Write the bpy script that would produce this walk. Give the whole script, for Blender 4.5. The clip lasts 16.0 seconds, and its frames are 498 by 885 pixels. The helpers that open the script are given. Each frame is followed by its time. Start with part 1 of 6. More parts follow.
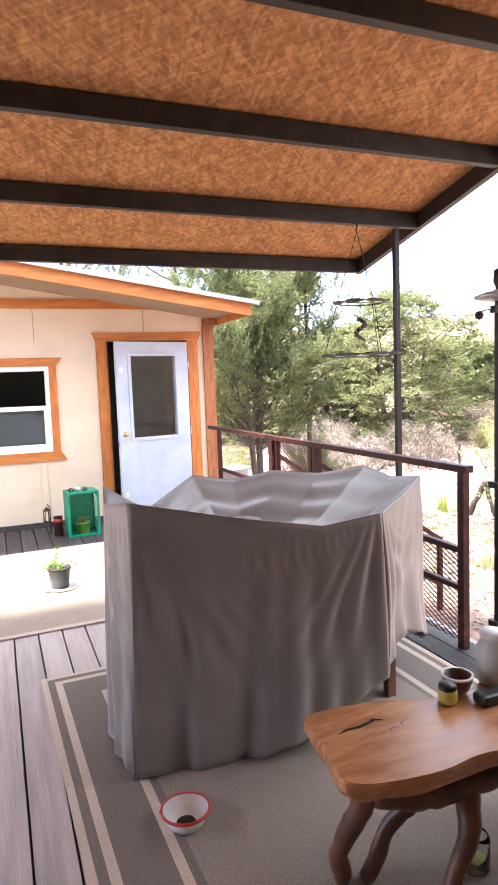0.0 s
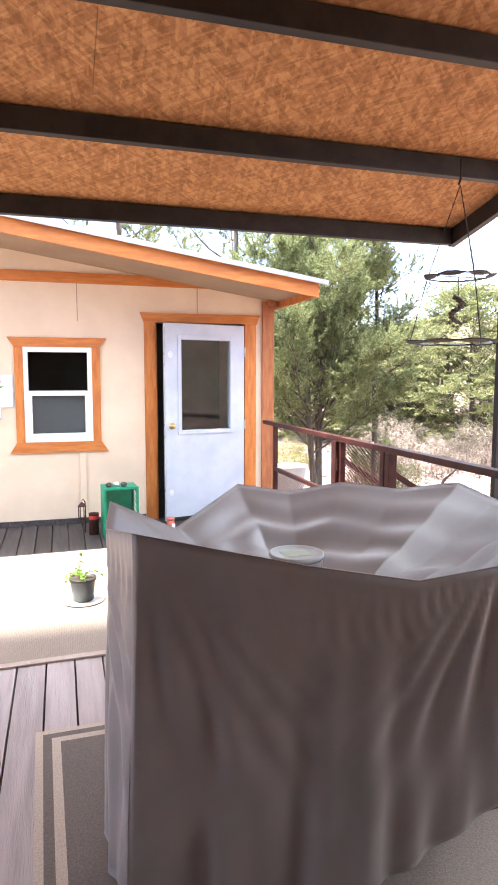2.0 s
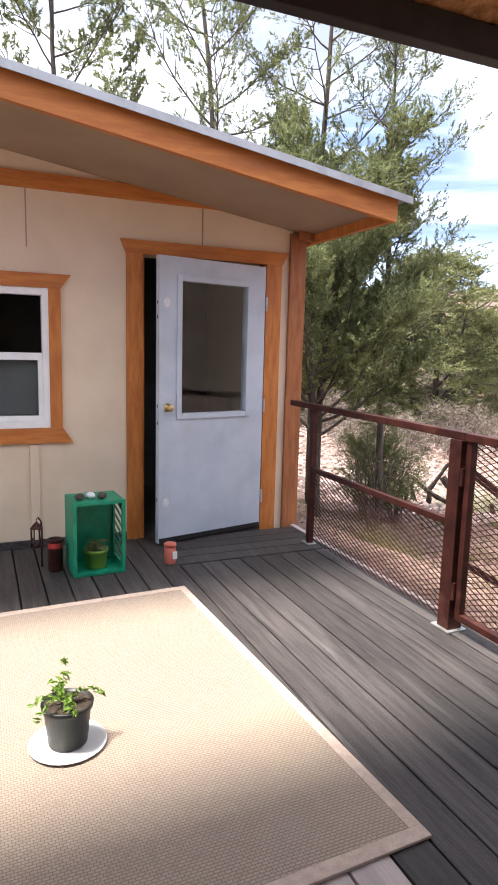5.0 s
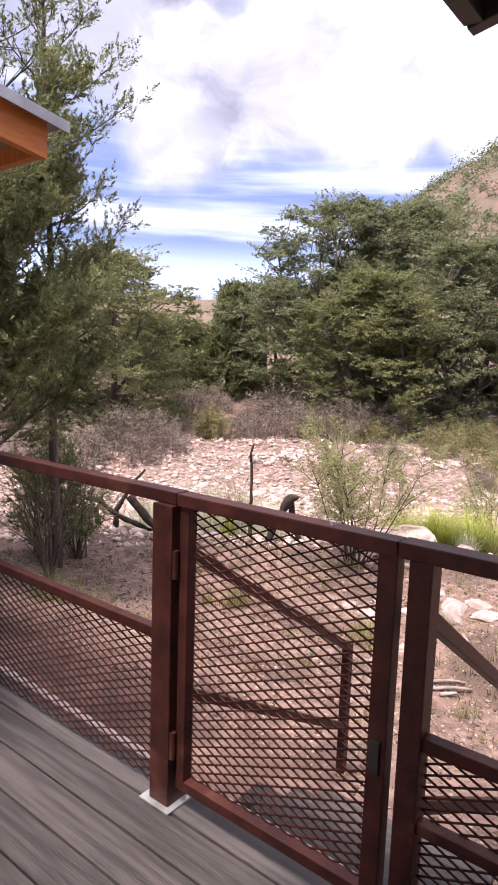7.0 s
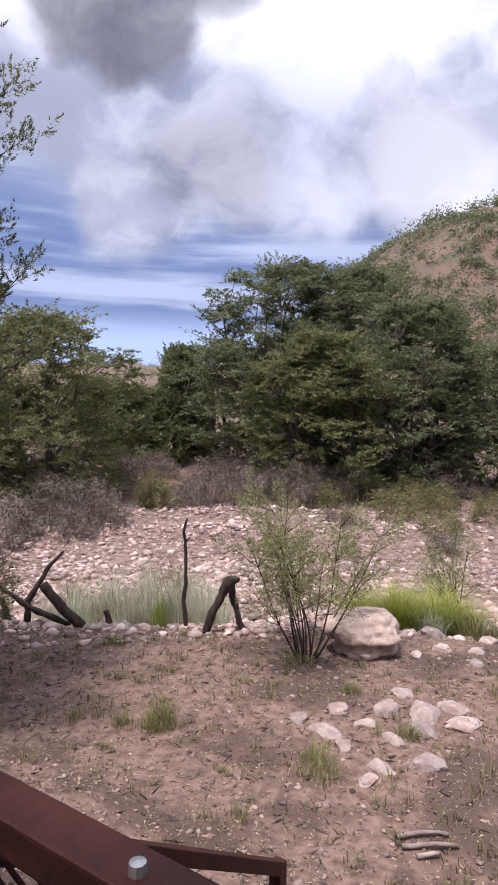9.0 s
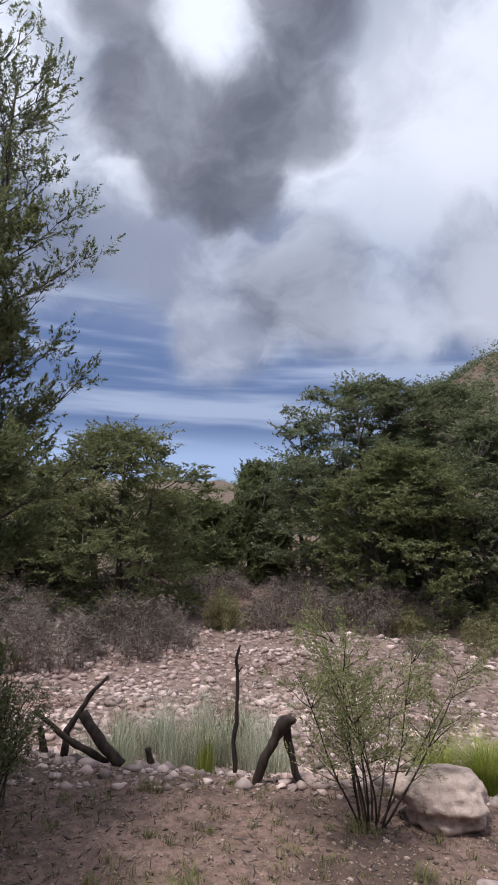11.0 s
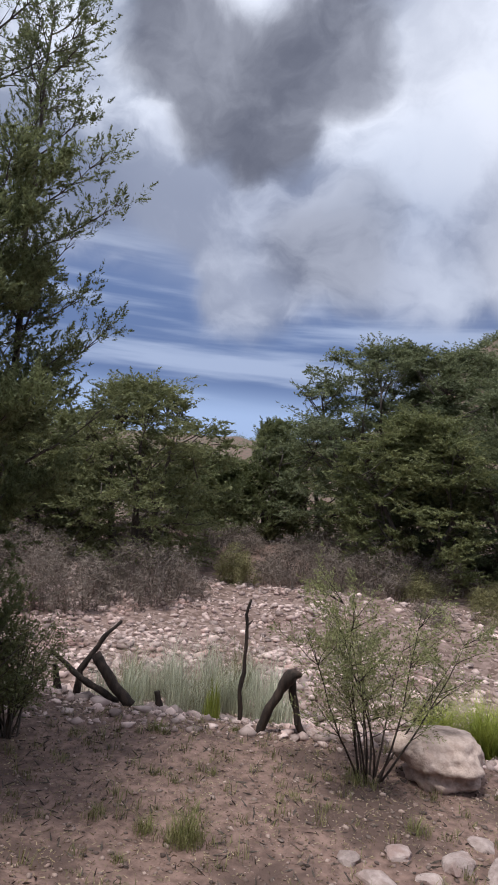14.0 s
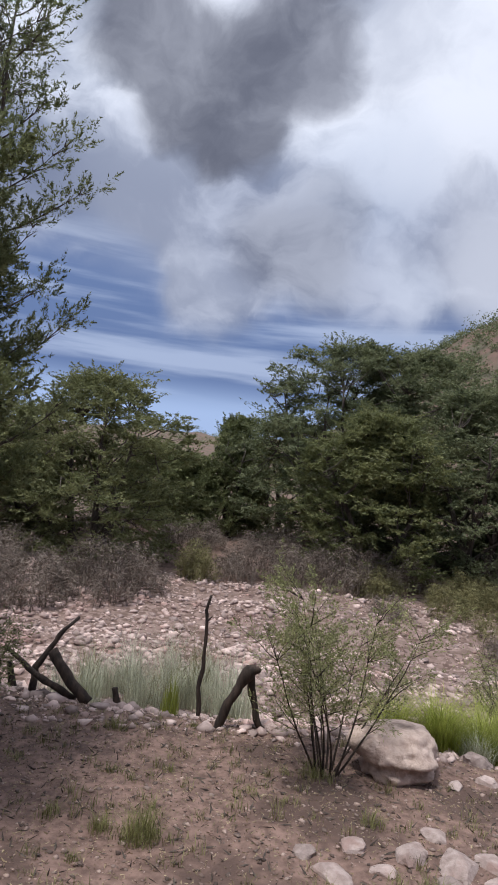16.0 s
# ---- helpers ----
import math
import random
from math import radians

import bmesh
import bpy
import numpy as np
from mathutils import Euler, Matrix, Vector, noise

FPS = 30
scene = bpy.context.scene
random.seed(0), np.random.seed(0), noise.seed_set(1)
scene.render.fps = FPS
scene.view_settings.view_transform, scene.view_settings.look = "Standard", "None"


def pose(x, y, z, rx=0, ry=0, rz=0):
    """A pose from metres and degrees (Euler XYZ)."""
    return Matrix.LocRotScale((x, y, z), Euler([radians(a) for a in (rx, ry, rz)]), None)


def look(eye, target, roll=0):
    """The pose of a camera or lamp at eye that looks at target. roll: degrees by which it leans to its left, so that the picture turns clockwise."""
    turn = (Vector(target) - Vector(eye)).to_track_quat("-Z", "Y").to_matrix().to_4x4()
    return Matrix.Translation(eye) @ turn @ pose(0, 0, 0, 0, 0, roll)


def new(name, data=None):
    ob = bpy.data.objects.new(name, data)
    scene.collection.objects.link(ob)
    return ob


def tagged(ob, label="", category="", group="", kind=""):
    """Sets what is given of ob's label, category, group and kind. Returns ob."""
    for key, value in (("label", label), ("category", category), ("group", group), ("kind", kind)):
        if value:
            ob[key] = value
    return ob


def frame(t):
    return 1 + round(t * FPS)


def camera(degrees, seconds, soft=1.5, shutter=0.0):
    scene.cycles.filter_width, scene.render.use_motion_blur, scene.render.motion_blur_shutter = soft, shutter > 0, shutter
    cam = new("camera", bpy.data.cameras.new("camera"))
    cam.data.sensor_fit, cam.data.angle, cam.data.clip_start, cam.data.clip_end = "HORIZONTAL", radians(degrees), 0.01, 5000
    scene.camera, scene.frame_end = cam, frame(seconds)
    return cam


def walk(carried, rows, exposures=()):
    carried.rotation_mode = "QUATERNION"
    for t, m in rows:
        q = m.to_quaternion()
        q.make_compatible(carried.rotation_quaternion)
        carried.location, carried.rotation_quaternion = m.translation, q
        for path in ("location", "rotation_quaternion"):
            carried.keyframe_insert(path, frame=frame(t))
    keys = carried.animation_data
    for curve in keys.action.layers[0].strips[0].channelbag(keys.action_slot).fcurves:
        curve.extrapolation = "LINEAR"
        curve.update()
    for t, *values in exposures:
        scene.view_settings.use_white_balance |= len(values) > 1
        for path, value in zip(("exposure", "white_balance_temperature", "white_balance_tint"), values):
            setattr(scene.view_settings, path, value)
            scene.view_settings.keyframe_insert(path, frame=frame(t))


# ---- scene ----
cam = camera(43.1, 16.0, 1.8)
PATH = [
    (0, (0.163, 0.243, 1.542), (0.903, 2.091, 1.352), -2.1),
    (0.5, (0.24, 0.372, 1.538), (0.892, 2.252, 1.336), -2.4),
    (1, (0.285, 0.613, 1.535), (0.941, 2.494, 1.35), -1.9),
    (1.5, (0.377, 0.78, 1.523), (0.941, 2.691, 1.347), -1.0),
    (2, (0.431, 0.98, 1.51), (1.0, 2.886, 1.302), 0.1),
    (2.5, (0.397, 1.28, 1.506), (0.992, 3.176, 1.273), 1.2),
    (3, (0.385, 1.556, 1.506), (0.884, 3.479, 1.274), 1.4),
    (3.2, (0.364, 1.693, 1.517), (0.839, 3.616, 1.236), 1.4),
    (5.5, (0.283, 3.412, 1.424), (1.273, 5.124, 1.126), 1.6),
    (6, (0.504, 3.716, 1.439), (1.737, 5.26, 1.131), 1.9),
    (6.5, (0.819, 3.993, 1.447), (2.268, 5.34, 1.156), 2.0),
    (7, (1.156, 4.172, 1.455), (2.719, 5.392, 1.194), 1.9),
    (7.5, (1.474, 4.392, 1.456), (3.111, 5.518, 1.227), 1.7),
    (8, (1.828, 4.524, 1.45), (3.496, 5.613, 1.272), 1.5),
    (8.2, (1.936, 4.559, 1.462), (3.605, 5.647, 1.295), 1.4),
    (10.3, (2.567, 4.591, 1.389), (4.119, 5.833, 1.61), 0.9),
    (10.5, (2.68, 4.593, 1.402), (4.197, 5.872, 1.647), 0.8),
    (11, (2.675, 4.64, 1.423), (4.148, 5.957, 1.732), 1.9),
    (11.5, (2.642, 4.633, 1.425), (4.089, 5.974, 1.754), 2.9),
    (12, (2.616, 4.643, 1.438), (4.049, 6.004, 1.746), 3.8),
    (12.5, (2.658, 4.644, 1.424), (4.085, 6.02, 1.694), 4.1),
    (13, (2.653, 4.643, 1.427), (4.08, 6.027, 1.652), 4.3),
    (13.5, (2.642, 4.642, 1.432), (4.078, 6.022, 1.622), 4.7),
    (14, (2.652, 4.649, 1.434), (4.102, 6.016, 1.605), 5.3),
    (14.5, (2.649, 4.66, 1.428), (4.121, 6.004, 1.59), 5.8),
    (15, (2.65, 4.658, 1.434), (4.149, 5.972, 1.588), 6.0),
    (15.5, (2.649, 4.662, 1.43), (4.17, 5.951, 1.587), 6.2),
    (16, (2.662, 4.658, 1.429), (4.191, 5.936, 1.6), 5.9),
]
EXPOSURES = [(0.0, 3.42, 6250, 8), (3.2, 3.38, 6250, 8), (5.3, 1.8, 6500, 10), (6.5, 1.5, 6600, 20), (8.2, 1.1, 6350, 22), (10.3, 0.15, 6000, 10), (16.0, 0.15, 6000, 10)]
walk(cam, [(t, look(eye, target, roll)) for t, eye, target, roll in PATH], EXPOSURES)

# ---- world, sun ----
SUN_EL, SUN_AZ = 70.0, 176.0      # degrees; azimuth from +x towards +y


def build_world():
    w = bpy.data.worlds.new("sky")
    scene.world = w
    w.use_nodes = True
    nt = w.node_tree
    nt.nodes.clear()
    N, L = nt.nodes.new, nt.links.new

    def math_(op, a, b=None, clamp=False):
        n = N("ShaderNodeMath")
        n.operation = op
        n.use_clamp = clamp
        for i, v in enumerate((a, b)):
            if v is None:
                continue
            if isinstance(v, (int, float)):
                n.inputs[i].default_value = v
            else:
                L(v, n.inputs[i])
        return n.outputs[0]

    def smooth(v, lo, hi):
        n = N("ShaderNodeMapRange")
        n.interpolation_type = "SMOOTHSTEP"
        L(v, n.inputs[0])
        n.inputs[1].default_value, n.inputs[2].default_value = lo, hi
        return n.outputs[0]

    def mix(f, a, b):
        n = N("ShaderNodeMix")
        n.data_type = "RGBA"
        if isinstance(f, (int, float)):
            n.inputs[0].default_value = f
        else:
            L(f, n.inputs[0])
        for i, v in ((6, a), (7, b)):
            if isinstance(v, tuple):
                n.inputs[i].default_value = (*v, 1)
            else:
                L(v, n.inputs[i])
        return n.outputs[2]

    def vec(op, a, b):
        n = N("ShaderNodeVectorMath")
        n.operation = op
        L(a, n.inputs[0])
        if isinstance(b, tuple):
            n.inputs[1].default_value = b
        else:
            L(b, n.inputs[1])
        return n.outputs["Value"] if op == "DOT_PRODUCT" else n.outputs[0]

    def noise_(v, scale, detail=6, rough=0.55):
        n = N("ShaderNodeTexNoise")
        n.inputs["Scale"].default_value, n.inputs["Detail"].default_value, n.inputs["Roughness"].default_value = scale, detail, rough
        L(v, n.inputs["Vector"])
        return n

    def blob(v, az, el, deg_in, deg_out):
        a, e = radians(az), radians(el)
        d = vec("DOT_PRODUCT", v, (math.cos(e) * math.cos(a), math.cos(e) * math.sin(a), math.sin(e)))
        return smooth(d, math.cos(radians(deg_out)), math.cos(radians(deg_in)))

    tc = N("ShaderNodeTexCoord")
    way = tc.outputs["Generated"]
    sep = N("ShaderNodeSeparateXYZ")
    L(way, sep.inputs[0])
    up = math_("MAXIMUM", sep.outputs[2], 0.0)
    # clouds lie on a high flat layer
    den = math_("ADD", up, 0.22)
    comb = N("ShaderNodeCombineXYZ")
    L(math_("DIVIDE", sep.outputs[0], den), comb.inputs[0])
    L(math_("DIVIDE", sep.outputs[1], den), comb.inputs[1])
    big = noise_(comb.outputs[0], 1.5, 9, 0.58)
    streak_map = N("ShaderNodeMapping")
    streak_map.inputs["Scale"].default_value = (1.6, 1.6, 20)
    L(way, streak_map.inputs[0])
    streak = noise_(streak_map.outputs[0], 1.6, 7, 0.5)

    def warped(v, scale, amount, detail):
        n = noise_(v, scale, detail, 0.6)
        k = N("ShaderNodeVectorMath")
        k.operation = "SCALE"
        L(vec("SUBTRACT", n.outputs["Color"], (0.5, 0.5, 0.5)), k.inputs[0])
        k.inputs["Scale"].default_value = amount
        m = N("ShaderNodeVectorMath")
        m.operation = "NORMALIZE"
        L(vec("ADD", v, k.outputs[0]), m.inputs[0])
        return m.outputs[0]
    bent = warped(warped(way, 3.2, 0.17, 3), 10.0, 0.065, 10)
    puff_map = N("ShaderNodeMapping")
    puff_map.inputs["Scale"].default_value = (1, 1, 1.5)
    L(bent, puff_map.inputs[0])
    fine = noise_(puff_map.outputs[0], 4.6, 11, 0.56)
    swell = noise_(puff_map.outputs[0], 2.1, 4, 0.5)

    sky = N("ShaderNodeTexSky")
    sky.sky_type = "NISHITA"
    sky.sun_disc = False
    sky.sun_elevation = radians(SUN_EL)
    sky.sun_rotation = radians(90 - SUN_AZ)
    nish = N("ShaderNodeVectorMath")
    nish.operation = "SCALE"
    L(sky.outputs[0], nish.inputs[0])
    nish.inputs["Scale"].default_value = 0.085
    # blue-grey rain haze low down, a ragged cloud base, then heaped cloud
    low = mix(smooth(streak.outputs[0], 0.44, 0.70), (0.175, 0.245, 0.44), (0.47, 0.54, 0.72))
    low = mix(smooth(up, 0.185, 0.12), low, (0.47, 0.59, 0.85))
    clear = mix(0.55, nish.outputs[0], (0.34, 0.46, 0.76))
    puff = math_("ADD", math_("MULTIPLY", fine.outputs[0], 0.62), math_("MULTIPLY", swell.outputs[0], 0.38))
    cloud = mix(smooth(puff, 0.41, 0.59), (0.44, 0.475, 0.58), (1.10, 1.11, 1.18))
    cloud = mix(math_("MULTIPLY", smooth(up, 0.56, 0.42), 0.82), cloud, mix(smooth(puff, 0.43, 0.57), (0.22, 0.25, 0.36), (0.50, 0.53, 0.645)))
    cover = smooth(math_("ADD", math_("MULTIPLY", up, 0.9), big.outputs[0]), 0.40, 0.66)
    high = mix(cover, clear, cloud)
    base = math_("ADD", up, math_("MULTIPLY", math_("SUBTRACT", fine.outputs[0], 0.5), 0.10))
    base = math_("ADD", base, math_("MULTIPLY", math_("SUBTRACT", swell.outputs[0], 0.5), 0.22))
    base = math_("ADD", base, math_("MULTIPLY", blob(bent, 44.5, 16.5, 1.5, 7), 0.06))
    base = math_("SUBTRACT", base, math_("MULTIPLY", blob(bent, 57, 17.5, 3, 9), 0.07))
    edge = smooth(base, 0.235, 0.325)
    col = mix(edge, low, high)
    for az, el, r0, r1, k, tint in ((26, 35, 3, 11, 0.6, (0.93, 0.93, 0.99)), (51, 25, 1, 9, 0.3, (0.58, 0.60, 0.69)), (45.5, 18.8, 0.5, 6, 0.35, (0.64, 0.66, 0.75)),
                                    (27, 20, 0.8, 3.6, 0.5, (0.74, 0.77, 0.87)), (18.5, 22.0, 0.5, 7.5, 0.6, (0.92, 0.92, 0.98)), (31, 28, 1, 7, 0.3, (0.56, 0.63, 0.78))):
        col = mix(math_("MULTIPLY", blob(bent, az, el, r0, r1), k), col, tint)
    # the heavy dark cloud with its bright notch, and a smaller one below it
    dark = blob(bent, 45.8, 35.3, 4.5, 8.0)
    for az, el, r0, r1 in ((53.3, 37.0, 3.0, 6.5), (39.8, 37.0, 3.0, 6.0), (44.0, 31.6, 2.5, 4.6), (49.5, 32.8, 2.0, 5.0), (55.0, 43.5, 3.0, 6.5), (40.0, 43.5, 3.0, 6.0)):
        dark = math_("MAXIMUM", dark, blob(bent, az, el, r0, r1))
    dark = math_("MULTIPLY", dark, math_("SUBTRACT", 1.0, blob(bent, 48.8, 42.3, 1.0, 4.6)))
    dark = math_("MAXIMUM", dark, math_("MULTIPLY", blob(bent, 37, 22.3, 1.5, 6.5), 0.62))
    dark = math_("MAXIMUM", dark, math_("MULTIPLY", blob(bent, 35, 25.7, 0.5, 4.0), 0.45))
    tone = mix(smooth(fine.outputs[0], 0.32, 0.68), (0.145, 0.150, 0.190), (0.36, 0.365, 0.42))
    col = mix(math_("MULTIPLY", dark, 0.92), col, tone)
    bg = N("ShaderNodeBackground")
    L(col, bg.inputs[0])
    bg.inputs[1].default_value = 0.80
    out = N("ShaderNodeOutputWorld")
    L(bg.outputs[0], out.inputs[0])


build_world()
sun_data = bpy.data.lights.new("sun", "SUN")
sun_data.energy, sun_data.angle, sun_data.color = 3.0, radians(12), (1.0, 0.94, 0.85)
sun = new("sun", sun_data)
_e, _a = radians(SUN_EL), radians(SUN_AZ)
sun.matrix_world = look((40 * math.cos(_e) * math.cos(_a), 40 * math.cos(_e) * math.sin(_a), 40 * math.sin(_e)), (0, 0, 0))


# ---- materials ----
def surface(name, c1, c2, scale=6.0, rough=0.7, bump=0.2, bump_scale=60.0, metal=0.0, stretch=(1, 1, 1), c3=None, spots=(3.0, 0.55, 0.75),
            vary=0.0, island=0.0, spec=0.4, rough2=0.1, transl=0.0, alpha=None):
    """Two-tone grain, a third tone in larger patches, fine relief; vary: by object, island: by loose piece."""
    m = bpy.data.materials.new(name)
    m.use_nodes = True
    nt = m.node_tree
    N, L = nt.nodes.new, nt.links.new
    b = nt.nodes["Principled BSDF"]
    tc, mp = N("ShaderNodeTexCoord"), N("ShaderNodeMapping")
    mp.inputs["Scale"].default_value = stretch
    L(tc.outputs["Object"], mp.inputs[0])
    src = mp.outputs[0]
    if vary:
        oi, ad = N("ShaderNodeObjectInfo"), N("ShaderNodeVectorMath")
        ad.operation = "MULTIPLY_ADD"
        ad.inputs[1].default_value = (1, 1, 1)
        L(mp.outputs[0], ad.inputs[0])
        mul = N("ShaderNodeMath")
        mul.operation = "MULTIPLY"
        mul.inputs[1].default_value = 37.0
        L(oi.outputs["Random"], mul.inputs[0])
        cx = N("ShaderNodeCombineXYZ")
        for i in range(3):
            L(mul.outputs[0], cx.inputs[i])
        L(cx.outputs[0], ad.inputs[2])
        src = ad.outputs[0]

    def noise_(s, d=6):
        n = N("ShaderNodeTexNoise")
        n.inputs["Scale"].default_value, n.inputs["Detail"].default_value, n.inputs["Roughness"].default_value = s, d, 0.6
        L(src, n.inputs["Vector"])
        return n

    def ramp(v, lo, hi):
        n = N("ShaderNodeMapRange")
        n.interpolation_type = "SMOOTHSTEP"
        L(v, n.inputs[0])
        n.inputs[1].default_value, n.inputs[2].default_value = lo, hi
        return n.outputs[0]

    def mix(f, a, c):
        n = N("ShaderNodeMix")
        n.data_type = "RGBA"
        L(f, n.inputs[0])
        for i, v in ((6, a), (7, c)):
            if isinstance(v, tuple):
                n.inputs[i].default_value = (*v, 1)
            else:
                L(v, n.inputs[i])
        return n.outputs[2]

    g = noise_(scale)
    col = mix(ramp(g.outputs[0], 0.32, 0.68), c1, c2)
    if c3:
        big = noise_(spots[0], 4)
        col = mix(ramp(big.outputs[0], spots[1], spots[2]), col, c3)
    if vary or island:
        hs = N("ShaderNodeHueSaturation")
        mr = N("ShaderNodeMapRange")
        k = vary or island
        mr.inputs[3].default_value, mr.inputs[4].default_value = 1 - k, 1 + k
        if vary:
            L(oi.outputs["Random"], mr.inputs[0])
        else:
            ge = N("ShaderNodeNewGeometry")
            L(ge.outputs["Random Per Island"], mr.inputs[0])
        L(mr.outputs[0], hs.inputs["Value"])
        L(col, hs.inputs["Color"])
        col = hs.outputs[0]
    L(col, b.inputs["Base Color"])
    b.inputs["Metallic"].default_value = metal
    b.inputs["Specular IOR Level"].default_value = spec
    rr = N("ShaderNodeMapRange")
    rr.inputs[3].default_value, rr.inputs[4].default_value = max(rough - rough2, 0.02), min(rough + rough2, 1)
    L(g.outputs[0], rr.inputs[0])
    L(rr.outputs[0], b.inputs["Roughness"])
    if bump:
        bn, bu = noise_(bump_scale, 4), N("ShaderNodeBump")
        bu.inputs["Strength"].default_value, bu.inputs["Distance"].default_value = bump, 0.01
        L(bn.outputs[0], bu.inputs["Height"])
        L(bu.outputs[0], b.inputs["Normal"])
    if transl:
        tr, ms = N("ShaderNodeBsdfTranslucent"), N("ShaderNodeMixShader")
        ms.inputs[0].default_value = transl
        L(col, tr.inputs[0])
        L(b.outputs[0], ms.inputs[1])
        L(tr.outputs[0], ms.inputs[2])
        L(ms.outputs[0], nt.nodes["Material Output"].inputs[0])
    return m


def osb(name):
    """Strand board: flakes in several directions, each its own tone."""
    m = surface(name, (0.36, 0.175, 0.07), (0.50, 0.27, 0.115), 9, 0.75, 0.25, 90)
    nt = m.node_tree
    N, L = nt.nodes.new, nt.links.new
    b = nt.nodes["Principled BSDF"]
    tc = N("ShaderNodeTexCoord")
    cols = []
    for ang, sx, sy in ((0.75, 13, 60), (1.45, 11, 52), (2.45, 16, 66)):
        mp, v = N("ShaderNodeMapping"), N("ShaderNodeTexVoronoi")
        mp.vector_type = "TEXTURE"
        mp.inputs["Rotation"].default_value = (0, 0, ang)
        mp.inputs["Scale"].default_value = (1 / sx, 1 / sy, 0.5)
        L(tc.outputs["Object"], mp.inputs[0])
        L(mp.outputs[0], v.inputs["Vector"])
        v.inputs["Scale"].default_value = 1.0
        se = N("ShaderNodeSeparateColor")
        L(v.outputs["Color"], se.inputs[0])
        cols.append(se.outputs[0])
    mx = N("ShaderNodeMath")
    mx.operation = "ADD"
    L(cols[0], mx.inputs[0]); L(cols[1], mx.inputs[1])
    m2 = N("ShaderNodeMath")
    m2.operation = "ADD"
    L(mx.outputs[0], m2.inputs[0]); L(cols[2], m2.inputs[1])
    rp = N("ShaderNodeValToRGB")
    L(m2.outputs[0], rp.inputs[0])
    sc = N("ShaderNodeMath")
    sc.operation = "MULTIPLY"
    sc.inputs[1].default_value = 0.33
    L(m2.outputs[0], sc.inputs[0]); L(sc.outputs[0], rp.inputs[0])
    e = rp.color_ramp.elements
    e[0].position, e[0].color = 0.15, (0.27, 0.118, 0.042, 1)
    e[1].position, e[1].color = 0.88, (0.60, 0.325, 0.140, 1)
    k = rp.color_ramp.elements.new(0.5)
    k.color = (0.43, 0.20, 0.075, 1)
    L(rp.outputs[0], b.inputs["Base Color"])
    return m


M = {}
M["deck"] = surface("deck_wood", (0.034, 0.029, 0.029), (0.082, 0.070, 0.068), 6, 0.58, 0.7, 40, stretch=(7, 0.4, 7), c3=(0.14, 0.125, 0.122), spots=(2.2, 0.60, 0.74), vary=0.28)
# paler copy for the rim and near-left boards, their open-sky brightness put in
M["deck_pale"] = surface("pale_lit_deck_wood", (0.40, 0.335, 0.315), (0.53, 0.455, 0.435), 4, 0.8, 0.5, 40, stretch=(6, 0.35, 6), c3=(0.33, 0.265, 0.24), spots=(0.9, 0.5, 0.8), vary=0.10)
M["stucco"] = surface("cream_panel", (0.66, 0.53, 0.39), (0.72, 0.585, 0.44), 2.5, 0.85, 0.15, 120, c3=(0.62, 0.49, 0.35), spots=(0.8, 0.5, 0.8))
M["cedar"] = surface("orange_stained_wood", (0.42, 0.130, 0.028), (0.56, 0.205, 0.048), 4, 0.55, 0.25, 40, stretch=(7, 7, 1.2), c3=(0.40, 0.135, 0.035), spots=(1.3, 0.5, 0.8))
M["cedar_h"] = surface("orange_stained_board", (0.42, 0.130, 0.028), (0.56, 0.205, 0.048), 4, 0.55, 0.25, 40, stretch=(1.0, 7, 7), c3=(0.38, 0.13, 0.035), spots=(1.3, 0.5, 0.8))
M["redwood"] = surface("dark_red_stained_post", (0.26, 0.085, 0.030), (0.40, 0.15, 0.055), 4, 0.6, 0.25, 40, stretch=(7, 7, 1.0))
M["soffit"] = surface("brown_soffit", (0.30, 0.22, 0.155), (0.36, 0.27, 0.19), 2, 0.8, 0.15, 60)
M["black_steel"] = surface("black_steel", (0.018, 0.016, 0.015), (0.035, 0.031, 0.028), 8, 0.5, 0.08, 60, metal=0.3, c3=(0.055, 0.042, 0.035), spots=(3, 0.6, 0.85))
M["osb"] = osb("strand_board")
M["rust"] = surface("rusty_steel", (0.030, 0.0085, 0.007), (0.066, 0.0175, 0.0125), 12, 0.50, 0.2, 90, metal=0.2, c3=(0.13, 0.047, 0.032), spots=(4, 0.58, 0.8), spec=0.3)
M["galv"] = surface("galvanised_metal", (0.42, 0.43, 0.43), (0.58, 0.59, 0.59), 18, 0.42, 0.05, 60, metal=0.75)
M["roof_metal"] = surface("grey_roof_metal", (0.30, 0.30, 0.31), (0.42, 0.42, 0.43), 6, 0.45, 0.05, 40, metal=0.6)
M["door_paint"] = surface("grey_blue_door_paint", (0.41, 0.455, 0.53), (0.50, 0.545, 0.62), 3, 0.5, 0.08, 30, c3=(0.40, 0.42, 0.47), spots=(1.6, 0.5, 0.8))
M["white"] = surface("white_vinyl", (0.76, 0.76, 0.76), (0.82, 0.82, 0.82), 6, 0.4, 0.03, 50)
M["filler"] = surface("pale_filler", (0.58, 0.59, 0.62), (0.70, 0.71, 0.73), 40, 0.8, 0.2, 80)
M["brass"] = surface("worn_brass", (0.45, 0.32, 0.13), (0.60, 0.44, 0.2), 20, 0.35, 0.05, 60, metal=0.9)
# the unlit room's dimness and the panes' greenish cast, put into one colour
M["dark_room"] = surface("interior_gloom", (0.075, 0.085, 0.080), (0.11, 0.12, 0.112), 3, 0.9, 0.1, 30)
